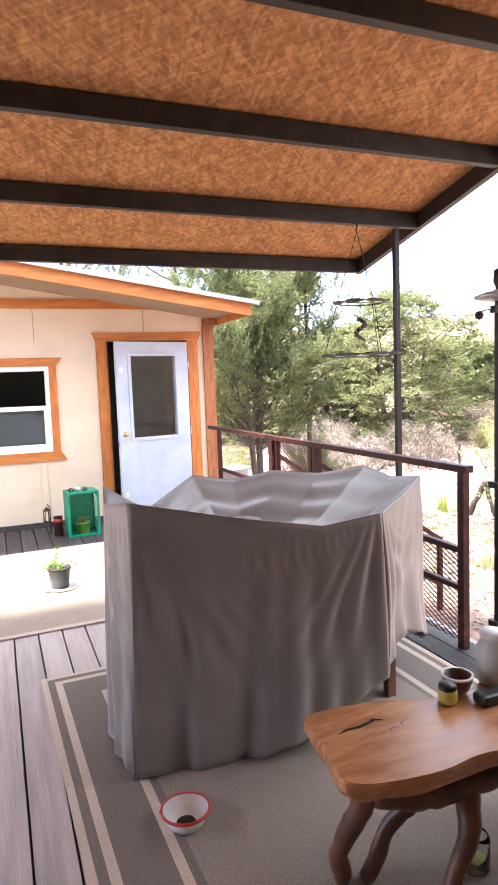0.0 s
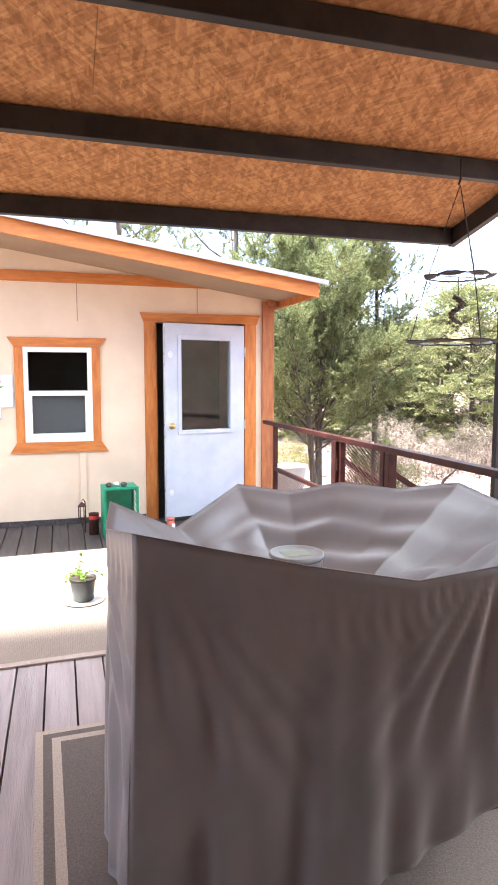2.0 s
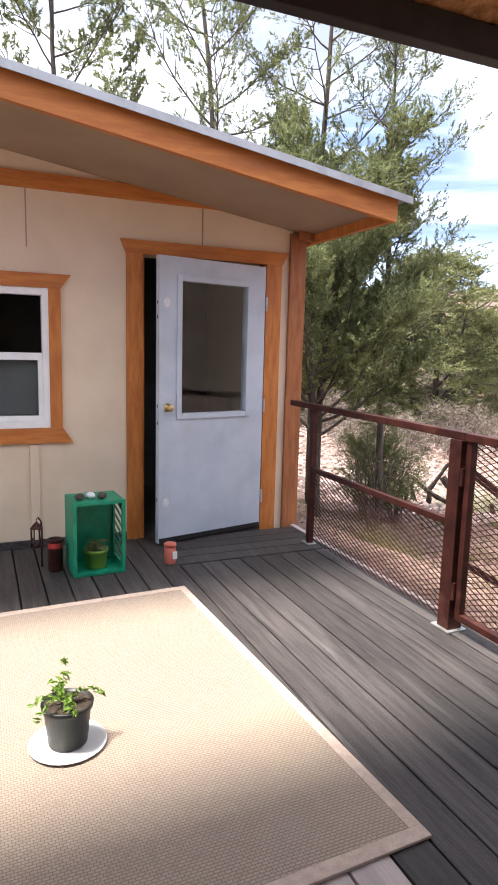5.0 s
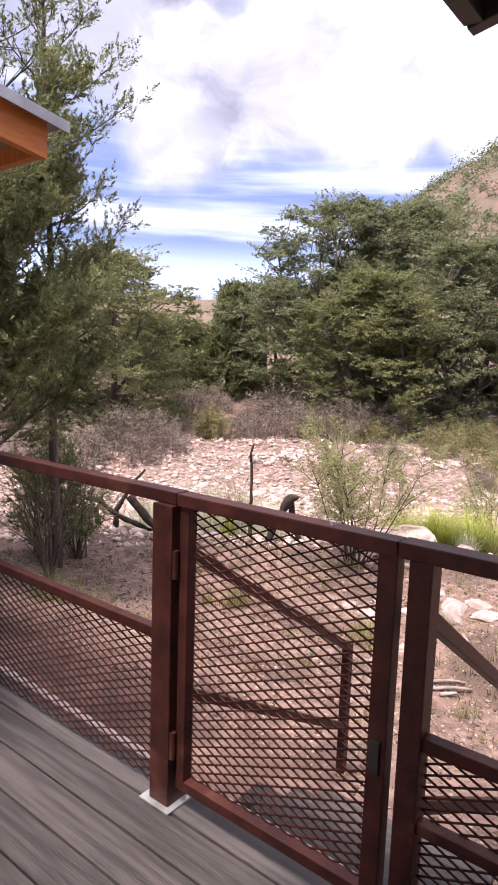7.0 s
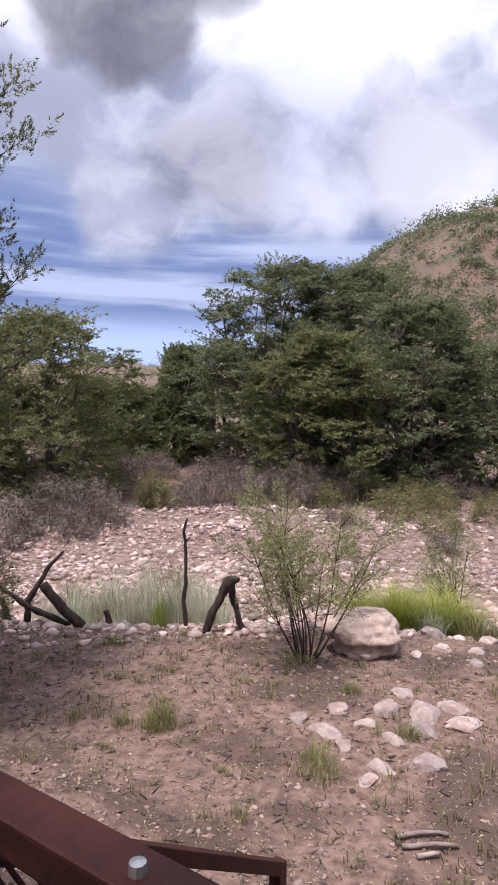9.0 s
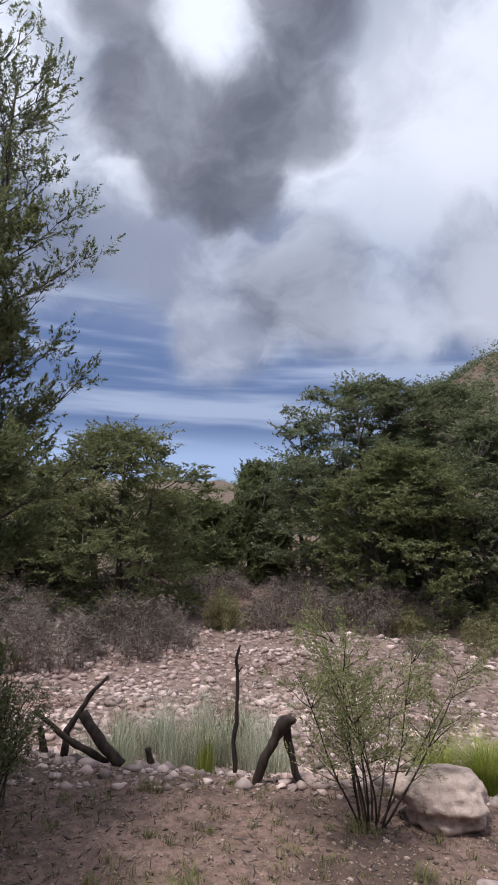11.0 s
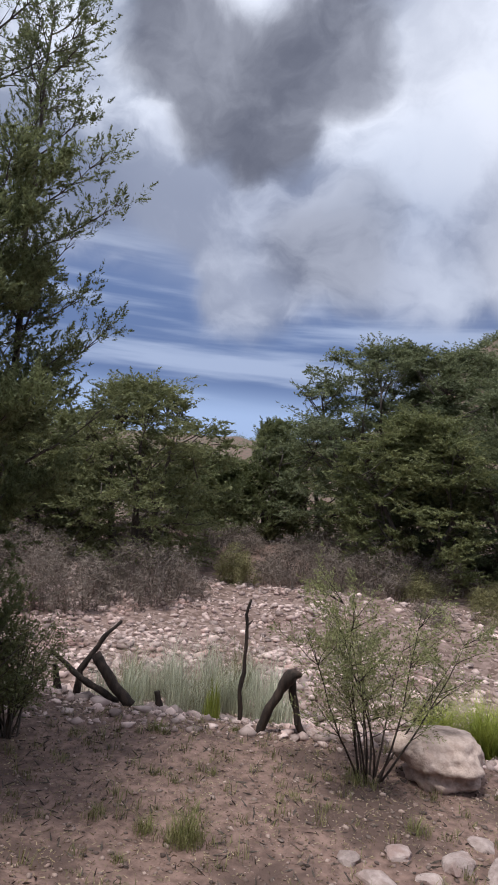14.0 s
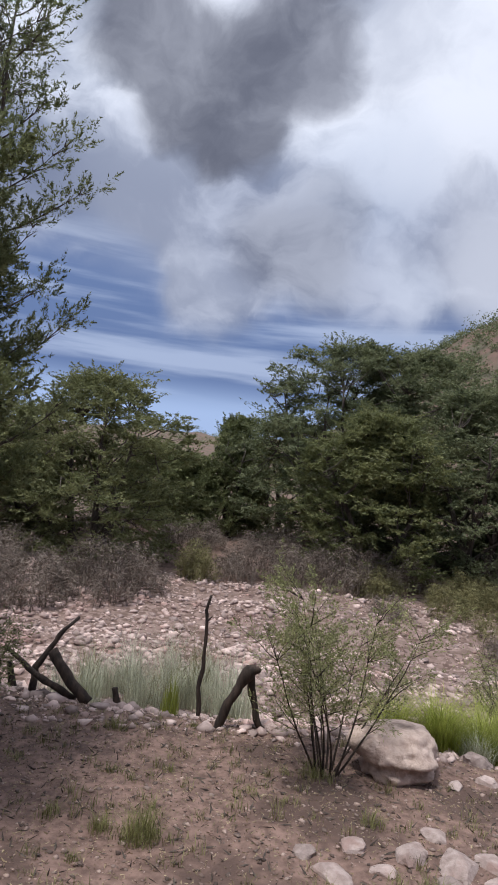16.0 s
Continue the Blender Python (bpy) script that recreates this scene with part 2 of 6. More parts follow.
M["cloth"] = surface("grey_cover_fabric", (0.200, 0.181, 0.174), (0.240, 0.219, 0.211), 3, 0.36, 0.12, 300, c3=(0.180, 0.160, 0.152), spots=(1.5, 0.5, 0.8), spec=1.0)
M["cloth"].node_tree.nodes["Principled BSDF"].inputs["Sheen Weight"].default_value = 0.25
M["cloth"].node_tree.nodes["Principled BSDF"].inputs["Sheen Roughness"].default_value = 0.35
M["rug_edge"] = surface("rug_binding", (0.42, 0.325, 0.27), (0.50, 0.395, 0.335), 40, 0.9, 0.3, 120)
M["rug_taupe"] = surface("taupe_woven_rug", (0.155, 0.125, 0.105), (0.21, 0.175, 0.15), 120, 0.95, 0.5, 180)
M["rug_sand"] = surface("sand_woven_rug", (0.255, 0.205, 0.17), (0.325, 0.27, 0.225), 120, 0.95, 0.5, 180, c3=(0.24, 0.195, 0.16), spots=(2, 0.5, 0.8))
M["rug_cream"] = surface("cream_rug_stripe", (0.50, 0.41, 0.32), (0.60, 0.50, 0.40), 120, 0.95, 0.5, 180)
M["slab"] = surface("polished_mesquite", (0.34, 0.140, 0.056), (0.52, 0.245, 0.105), 5, 0.24, 0.08, 30, stretch=(1.2, 5, 5), c3=(0.25, 0.095, 0.042), spots=(4, 0.58, 0.78), spec=0.7)
M["branch"] = surface("peeled_branch", (0.085, 0.036, 0.022), (0.17, 0.075, 0.042), 8, 0.38, 0.2, 30, spec=0.5)
M["crack"] = surface("dark_resin", (0.02, 0.012, 0.008), (0.03, 0.02, 0.014), 20, 0.3, 0.0)
M["green_plastic"] = surface("green_plastic", (0.005, 0.20, 0.105), (0.012, 0.27, 0.15), 12, 0.45, 0.05, 40)
M["lime"] = surface("lime_green_glaze", (0.14, 0.25, 0.035), (0.19, 0.31, 0.05), 12, 0.35, 0.03, 30)
M["black_plastic"] = surface("black_plastic", (0.012, 0.012, 0.012), (0.02, 0.02, 0.02), 12, 0.4, 0.03, 30)
M["soil"] = surface("potting_soil", (0.03, 0.02, 0.014), (0.06, 0.043, 0.03), 60, 0.95, 0.6, 90)
M["leaf_bright"] = surface("bright_leaf", (0.13, 0.24, 0.035), (0.22, 0.34, 0.06), 30, 0.5, 0.0, island=0.25, transl=0.3)
M["enamel"] = surface("white_enamel", (0.74, 0.73, 0.71), (0.80, 0.79, 0.77), 6, 0.25, 0.02, 30)
M["enamel_red"] = surface("red_enamel", (0.45, 0.045, 0.04), (0.55, 0.06, 0.05), 9, 0.3, 0.02, 30)
M["bark"] = surface("grey_bark", (0.055, 0.043, 0.035), (0.12, 0.098, 0.08), 9, 0.9, 0.8, 24, stretch=(3, 3, 0.7))
M["deadwood"] = surface("charred_dead_wood", (0.020, 0.014, 0.011), (0.065, 0.044, 0.034), 7, 0.85, 0.8, 24, stretch=(3, 3, 0.7))
M["juniper"] = surface("juniper_green", (0.135, 0.155, 0.068), (0.250, 0.270, 0.125), 1.6, 0.7, 0.0, island=0.32, transl=0.45)
M["mesquite"] = surface("mesquite_green", (0.145, 0.158, 0.068), (0.258, 0.266, 0.122), 0.9, 0.65, 0.0, island=0.3, transl=0.45)
M["grey_green"] = surface("grey_green_leaf", (0.140, 0.164, 0.084), (0.232, 0.250, 0.134), 0.9, 0.7, 0.0, island=0.3, transl=0.45)
M["bush_green"] = surface("fresh_green_leaf", (0.135, 0.152, 0.062), (0.235, 0.245, 0.105), 0.9, 0.6, 0.0, island=0.3, transl=0.45)
M["dry_brush"] = surface("dry_brush_twig", (0.145, 0.112, 0.092), (0.25, 0.205, 0.17), 1.5, 0.9, 0.0, island=0.4)
M["tuft_grass"] = surface("olive_grass_blade", (0.17, 0.175, 0.062), (0.28, 0.27, 0.11), 3, 0.7, 0.0, island=0.35, transl=0.25)
M["olive_brush"] = surface("olive_brush_leaf", (0.16, 0.15, 0.065), (0.24, 0.22, 0.10), 1.5, 0.8, 0.0, island=0.35, transl=0.15)
M["grass"] = surface("green_grass_blade", (0.23, 0.275, 0.042), (0.38, 0.41, 0.09), 3, 0.6, 0.0, island=0.35, transl=0.35)
M["dry_grass"] = surface("pale_dry_grass", (0.40, 0.41, 0.30), (0.56, 0.56, 0.42), 3, 0.8, 0.0, island=0.3, transl=0.2)
M["rock"] = surface("pink_river_rock", (0.36, 0.262, 0.235), (0.56, 0.435, 0.395), 7, 0.85, 0.5, 30, c3=(0.33, 0.21, 0.18), spots=(1.1, 0.5, 0.7), island=0.5)
M["rock_piece"] = surface("pink_river_stone", (0.28, 0.205, 0.183), (0.47, 0.365, 0.33), 7, 0.85, 0.6, 30, c3=(0.33, 0.21, 0.18), spots=(3.0, 0.5, 0.7), vary=0.4)
M["chips"] = surface("brown_stone_chip", (0.15, 0.100, 0.083), (0.31, 0.235, 0.20), 7, 0.9, 0.3, 30, island=0.7)
M["flat_stone"] = surface("pink_grey_slab", (0.29, 0.222, 0.20), (0.45, 0.36, 0.33), 14, 0.9, 0.9, 40, c3=(0.29, 0.20, 0.175), spots=(5, 0.5, 0.7), vary=0.25)
M["boulder"] = surface("pale_boulder", (0.40, 0.295, 0.25), (0.58, 0.455, 0.39), 12, 0.92, 1.0, 34, c3=(0.27, 0.20, 0.165), spots=(3.2, 0.55, 0.72))


def ground_material():
    """Red-brown earth, pale gravel in the wash, litter and dry patches."""
    m = surface("desert_ground", (0.125, 0.078, 0.062), (0.265, 0.172, 0.140), 11.0, 0.95, 1.0, 26, c3=(0.098, 0.062, 0.050), spots=(1.3, 0.46, 0.62))
    nt = m.node_tree
    N, L = nt.nodes.new, nt.links.new
    b = nt.nodes["Principled BSDF"]
    base = b.inputs["Base Color"].links[0].from_socket
    at = N("ShaderNodeAttribute")
    at.attribute_name = "gravel"
    at2 = N("ShaderNodeAttribute")
    at2.attribute_name = "scrub"
    tc = N("ShaderNodeTexCoord")

    def tex(kind, s):
        n = N(kind)
        n.inputs["Scale"].default_value = s
        L(tc.outputs["Object"], n.inputs["Vector"])
        return n

    def mix(f, a, c):
        n = N("ShaderNodeMix")
        n.data_type = "RGBA"
        L(f, n.inputs[0])
        for i, v in ((6, a), (7, c)):
            if isinstance(v, tuple):
                n.inputs[i].default_value = (*v, 1)
            else:
                L(v, n.inputs[i])
        return n.outputs[2]
    vo = tex("ShaderNodeTexVoronoi", 9)
    se = N("ShaderNodeSeparateColor")
    L(vo.outputs["Color"], se.inputs[0])
    stones = mix(se.outputs[0], (0.115, 0.072, 0.056), (0.30, 0.215, 0.185))
    no = tex("ShaderNodeTexNoise", 0.9)
    ad = N("ShaderNodeMath")
    ad.operation = "MULTIPLY_ADD"
    L(no.outputs[0], ad.inputs[0])
    ad.inputs[1].default_value = 1.2
    ad.inputs[2].default_value = -0.6
    a2 = N("ShaderNodeMath")
    a2.operation = "ADD"
    L(ad.outputs[0], a2.inputs[0])
    L(at.outputs["Fac"], a2.inputs[1])
    mr = N("ShaderNodeMapRange")
    mr.inputs[1].default_value, mr.inputs[2].default_value = 0.3, 0.7
    L(a2.outputs[0], mr.inputs[0])
    col = mix(mr.outputs[0], base, stones)
    n3 = tex("ShaderNodeTexNoise", 0.35)
    r3 = N("ShaderNodeMapRange")
    r3.inputs[1].default_value, r3.inputs[2].default_value = 0.42, 0.62
    L(n3.outputs[0], r3.inputs[0])
    scrub = mix(r3.outputs[0], (0.185, 0.118, 0.094), (0.115, 0.102, 0.068))
    col = mix(at2.outputs["Fac"], col, scrub)
    L(col, b.inputs["Base Color"])
    return m


M["ground"] = ground_material()


def glass(name):
    m = bpy.data.materials.new(name)
    m.use_nodes = True
    b = m.node_tree.nodes["Principled BSDF"]
    b.inputs["Base Color"].default_value = (0.9, 0.95, 0.93, 1)
    b.inputs["Roughness"].default_value = 0.02
    b.inputs["Transmission Weight"].default_value = 1.0
    b.inputs["IOR"].default_value = 1.3
    return m


M["glass"] = glass("window_glass")


# ---- building helpers ----
ROOT = {}


def thing(name, at, label, category, group="", kind=""):
    """A top-level thing: an Empty at its base."""
    ob = new(name)
    ob.empty_display_size = 0.1
    ob.location = at
    ROOT[ob] = Vector(at)
    return tagged(ob, label, category, group, kind)


def link(name, bm, material, smooth=False):
    me = bpy.data.meshes.new(name)
    bm.to_mesh(me)
    bm.free()
    if material:
        me.materials.append(material)
    if smooth:
        me.polygons.foreach_set("use_smooth", [True] * len(me.polygons))
    return new(name, me)


def part(name, bm, material, parent, label="", smooth=False):
    """One mesh, built in world coordinates, under a thing or a part."""
    root = ROOT.get(parent, Vector((0, 0, 0)))
    bmesh.ops.translate(bm, verts=bm.verts, vec=-root)
    ob = link(name, bm, material, smooth)
    ob.parent = parent
    ROOT[ob] = root
    return tagged(ob, label)


def solid(name, bm, material, label, category, group="", kind="", smooth=False):
    """A thing that is one mesh."""
    return tagged(link(name, bm, material, smooth), label, category, group, kind)


def box(x0, x1, y0, y1, z0, z1, bevel=0.0, bm=None, m=None):
    own = bmesh.new()
    bmesh.ops.create_cube(own, size=1.0)
    bmesh.ops.transform(own, matrix=Matrix.Translation(((x0 + x1) / 2, (y0 + y1) / 2, (z0 + z1) / 2)) @ Matrix.Diagonal((x1 - x0, y1 - y0, z1 - z0, 1)), verts=own.verts)
    if bevel:
        bmesh.ops.bevel(own, geom=own.edges[:], offset=bevel, segments=2, affect="EDGES", profile=0.6)
    if m is not None:
        bmesh.ops.transform(own, matrix=m, verts=own.verts)
    if bm is None:
        return own
    me = bpy.data.meshes.new("tmp")
    own.to_mesh(me)
    own.free()
    bm.from_mesh(me)
    bpy.data.meshes.remove(me)
    return bm


def beam(p, q, w, h, bevel=0.0, bm=None, up=(0, 0, 1)):
    """A bar of width w and height h from p to q."""
    p, q = Vector(p), Vector(q)
    d = (q - p)
    n = d.length
    d.normalize()
    side = d.cross(Vector(up))
    if side.length < 1e-4:
        side = Vector((1, 0, 0))
    side.normalize()
    top = side.cross(d)
    rot = Matrix((side, d, top)).transposed().to_4x4()
    return box(-w / 2, w / 2, 0, n, -h / 2, h / 2, bevel, bm, Matrix.Translation(p) @ rot)


def tube(pts, radii, n=8, bm=None, caps=True):
    bm = bm or bmesh.new()
    pts = [Vector(p) for p in pts]
    if isinstance(radii, (int, float)):
        radii = [radii] * len(pts)
    rings = []
    side = None
    for i, p in enumerate(pts):
        d = (pts[min(i + 1, len(pts) - 1)] - pts[max(i - 1, 0)]).normalized()
        if side is None:
            side = d.orthogonal().normalized()
        side = (side - d * side.dot(d)).normalized()
        up = d.cross(side)
        rings.append([bm.verts.new(p + (side * math.cos(a) + up * math.sin(a)) * radii[i]) for a in [2 * math.pi * k / n for k in range(n)]])
    for a, b in zip(rings, rings[1:]):
        for k in range(n):
            bm.faces.new((a[k], a[(k + 1) % n], b[(k + 1) % n], b[k]))
    if caps:
        bm.faces.new(rings[0][::-1])
        bm.faces.new(rings[-1])
    return bm


def lathe(profile, n=28, at=(0, 0, 0), bm=None):
    """Turn (radius, height) pairs about the z axis."""
    bm = bm or bmesh.new()
    at = Vector(at)
    rings = [[bm.verts.new(at + Vector((r * math.cos(2 * math.pi * k / n), r * math.sin(2 * math.pi * k / n), z))) for k in range(n)] for r, z in profile]
    for a, b in zip(rings, rings[1:]):
        for k in range(n):
            bm.faces.new((a[k], a[(k + 1) % n], b[(k + 1) % n], b[k]))
    return bm


def fast_mesh(name, verts, quads, material):
    me = bpy.data.meshes.new(name)
    verts, quads = np.asarray(verts, np.float32), np.asarray(quads, np.int32)
    k = quads.shape[1]
    me.vertices.add(len(verts))
    me.vertices.foreach_set("co", verts.ravel())
    me.loops.add(quads.size)
    me.loops.foreach_set("vertex_index", quads.ravel())
    me.polygons.add(len(quads))
    me.polygons.foreach_set("loop_start", np.arange(0, quads.size, k, dtype=np.int32))
    me.update(calc_edges=True)
    me.validate()
    me.materials.append(material)
    return new(name, me)


RNG = np.random.default_rng(7)


def leaves(name, centres, size, material, aspect=0.45, droop=0.0, spread=0.4, tri=False):
    """Small pointed leaves, one at each centre, turned at random."""
    c = np.asarray(centres, float)
    n = len(c)
    d = RNG.normal(size=(n, 3))
    d[:, 2] = d[:, 2] * 0.6 + 0.25 - droop
    d /= np.linalg.norm(d, axis=1)[:, None]
    s = np.cross(d, RNG.normal(size=(n, 3)))
    s /= np.linalg.norm(s, axis=1)[:, None]
    ln = size * (1 - spread + 2 * spread * RNG.random(n))[:, None]
    if tri:
        v = np.stack([c - d * ln / 2 + s * ln * aspect / 2, c - d * ln / 2 - s * ln * aspect / 2, c + d * ln / 2], 1).reshape(-1, 3)
        return fast_mesh(name, v, np.arange(3 * n).reshape(-1, 3), material)
    v = np.stack([c - d * ln / 2, c + s * ln * aspect / 2, c + d * ln / 2, c - s * ln * aspect / 2], 1).reshape(-1, 3)
    return fast_mesh(name, v, np.arange(4 * n).reshape(-1, 4), material)


def clumps(centres, radius, count, flat=0.7):
    """Points gathered round the centres."""
    c = np.repeat(np.asarray(centres, float), count, axis=0)
    o = RNG.normal(size=c.shape)
    o /= np.linalg.norm(o, axis=1)[:, None]
    o *= (RNG.random(len(c)) ** 0.5)[:, None]
    o[:, 2] *= flat
    r = np.repeat(radius * (0.6 + 0.8 * RNG.random(len(centres))), count)[:, None]
    return c + o * r


def blades(name, base, heights, lean, material, width=0.006, bend=0.5):
    """Thin curved blades of grass: two segments each."""
    b = np.asarray(base, float)
    n = len(b)
    a = RNG.random(n) * 2 * np.pi
    out = np.stack([np.cos(a), np.sin(a), np.zeros(n)], 1) * (lean * (0.2 + RNG.random(n)))[:, None]
    side = np.stack([-np.sin(a), np.cos(a), np.zeros(n)], 1) * width / 2
    up = np.array([0, 0, 1.0])
    h = np.asarray(heights)[:, None]
    mid = b + up * h * 0.6 + out * h * 0.35
    tip = b + up * h * (1 - bend * 0.3 * RNG.random(n))[:, None] + out * h
    v = np.stack([b - side, b + side, mid + side * 0.8, mid - side * 0.8, tip + side * 0.12, tip - side * 0.12], 1).reshape(-1, 3)
    i = np.arange(n)[:, None] * 6
    q = np.concatenate([i + [0, 1, 2, 3], i + [3, 2, 4, 5]])
    return fast_mesh(name, v, q, material)


# ---- ground ----
F = np.array([0.765, 0.644])      # the way across the wash
R = np.array([0.644, -0.765])     # along it
ORIGIN = np.array([2.65, 4.65])


def sstep(a, b, x):
    t = np.clip((np.asarray(x, float) - a) / (b - a), 0, 1)
    return t * t * (3 - 2 * t)


def wob(x, y, s=1.0, seed=0.0):
    """Smooth waves that stand in for uneven ground, about -1 to 1."""
    return (np.sin(x * 1.3 * s + seed) * np.cos(y * 1.1 * s - seed * 2) + 0.6 * np.sin(x * 2.9 * s + y * 2.3 * s + seed * 3) + 0.4 * np.sin(x * 6.1 * s - y * 5.3 * s + seed)) / 2.0


def ground_z(x, y):
    x, y = np.asarray(x, float), np.asarray(y, float)
    u = (x - ORIGIN[0]) * F[0] + (y - ORIGIN[1]) * F[1]
    v = (x - ORIGIN[0]) * R[0] + (y - ORIGIN[1]) * R[1]
    z = -0.52 - 0.46 * sstep(3.4, 5.6, x + 0.0 * y)
    edge = 6.6 - 0.22 * v + 0.25 * np.sin(v * 1.1)
    z = z - 0.50 * sstep(0.2, 1.9, u - edge)
    z = z + 0.55 * sstep(12.5, 18.0, u + 0.5 * np.sin(v * 0.7)) + 0.55 * sstep(18, 27, u)
    r = np.hypot(x - ORIGIN[0], y - ORIGIN[1])
    a = np.degrees(np.arctan2(y - ORIGIN[1], x - ORIGIN[0]))
    el = np.interp(a, [-180, -60, -10, 8, 19, 25, 31, 38, 44, 75, 120, 180], [4, 7, 20, 20, 17.6, 14.2, 8.5, 4.0, 2.5, 2.5, 4, 4])
    z = z + 105 * np.tan(np.radians(el)) * sstep(42, 108, r) * (1 + 0.06 * wob(x, y, 0.11, 2)) * (1 - 0.35 * sstep(130, 260, r))
    far = np.interp(a, [-180, 30, 45, 60, 180], [4.5, 4.5, 5.3, 4.6, 4.5])
    z = z + 420 * np.tan(np.radians(far)) * 0.93 * sstep(190, 420, r) * (1 + 0.04 * wob(x, y, 0.03, 1))
    rough = 0.03 + 0.08 * sstep(7, 12, u) + 0.012 * np.clip(r - 20, 0, 120)
    return z + rough * wob(x, y, 1.0, 0.7) * sstep(2.0, 4.0, r) * np.where(x < 3.0, 0.3, 1.0)


def build_ground():
    rings = np.concatenate([[0.0], np.geomspace(0.35, 60, 150), np.geomspace(63, 1900, 70)])
    na = 300
    ang = np.linspace(0, 2 * np.pi, na, endpoint=False)
    rr, aa = np.meshgrid(rings, ang, indexing="ij")
    cx, cy = 6.0, 7.5
    x, y = cx + rr * np.cos(aa), cy + rr * np.sin(aa)
    z = ground_z(x, y)
    v = np.stack([x, y, z], -1).reshape(-1, 3)
    i, j = np.meshgrid(np.arange(len(rings) - 1), np.arange(na), indexing="ij")
    k = (j + 1) % na
    q = np.stack([i * na + j, (i + 1) * na + j, (i + 1) * na + k, i * na + k], -1).reshape(-1, 4)
    ob = fast_mesh("ground", v, q, M["ground"])
    u = (x - ORIGIN[0]) * F[0] + (y - ORIGIN[1]) * F[1]
    w = (x - ORIGIN[0]) * R[0] + (y - ORIGIN[1]) * R[1]
    g = sstep(6.6, 8.0, u + 0.22 * w) * (1 - sstep(16, 20, u + 0.4 * wob(x, y, 0.5)))
    g = np.maximum(g * 1.0, 0.0)
    at = ob.data.attributes.new("gravel", "FLOAT", "POINT")
    at.data.foreach_set("value", g.ravel().astype(np.float32))
    s = sstep(24, 60, np.hypot(x - ORIGIN[0], y - ORIGIN[1]))
    at = ob.data.attributes.new("scrub", "FLOAT", "POINT")
    at.data.foreach_set("value", s.ravel().astype(np.float32))
    ob.data.polygons.foreach_set("use_smooth", [True] * len(ob.data.polygons))
    tagged(ob, "red-brown desert ground with a pale stony wash", "ground", kind="structure")


build_ground()

# ---- deck ----
DECK_X0, DECK_X1, DECK_Y0, WALL_Y = -3.4, 2.66, -1.9, 7.62


def build_deck():
    deck = thing("deck_floor", (0, 3, 0), "weathered grey timber deck floor of parallel boards", "deck", kind="structure")
    bm = box(DECK_X0, DECK_X1 - 0.03, DECK_Y0, WALL_Y, -0.22, -0.045)
    part("joist_frame", bm, M["deck"], deck)
    bm = box(DECK_X1 - 0.028, DECK_X1 + 0.012, DECK_Y0, WALL_Y + 0.05, -0.26, -0.004, 0.006)
    part("rim_board", bm, M["deck_pale"], deck, "pale worn rim board along the deck edge")
    pitch, w = 0.1445, 0.1355
    rnd = random.Random(4)
    shared = {}
    n = int((DECK_X1 - 0.03 - DECK_X0) / pitch)
    for i in range(n):
        x0 = DECK_X1 - 0.032 - (i + 1) * pitch + (pitch - w)
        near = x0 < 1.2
        cuts = [DECK_Y0, rnd.uniform(-0.4, 0.6), 4.40 + 0.003 * (i % 2), 7.0 if x0 > 1.35 else WALL_Y - 0.02]
        if x0 > 1.35:
            cuts = [DECK_Y0, rnd.uniform(0.2, 1.6), rnd.choice([3.1, 3.7, 4.4]), 6.93]
        for a, b in zip(cuts, cuts[1:]):
            key = (round(b - a - 0.004, 3), rnd.randrange(1000))
            bm = box(-w / 2, w / 2, 0, key[0], -0.038, 0.0, 0.0025)
            # boards left of x 1.2 and short of the beige rug take the brightened copy
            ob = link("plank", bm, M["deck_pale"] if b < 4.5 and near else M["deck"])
            ob.parent = deck
            ob.location = (x0 + w / 2, a - 3, rnd.uniform(-0.0025, 0.0))
    # cross boards in front of the door
    for k in range(4):
        bm = box(0, 1.28, 0, 0.136, -0.038, 0.0, 0.0025)
        ob = link("plank", bm, M["deck"])
        ob.parent = deck
        ob.location = (1.34, 6.945 + k * 0.1445 - 3, -0.001)


build_deck()


# ---- house with the door ----
RXE, RYE, RK, RBASE = 2.765, 6.53, 0.150, 2.245     # roof's outer corner, slope and fascia foot


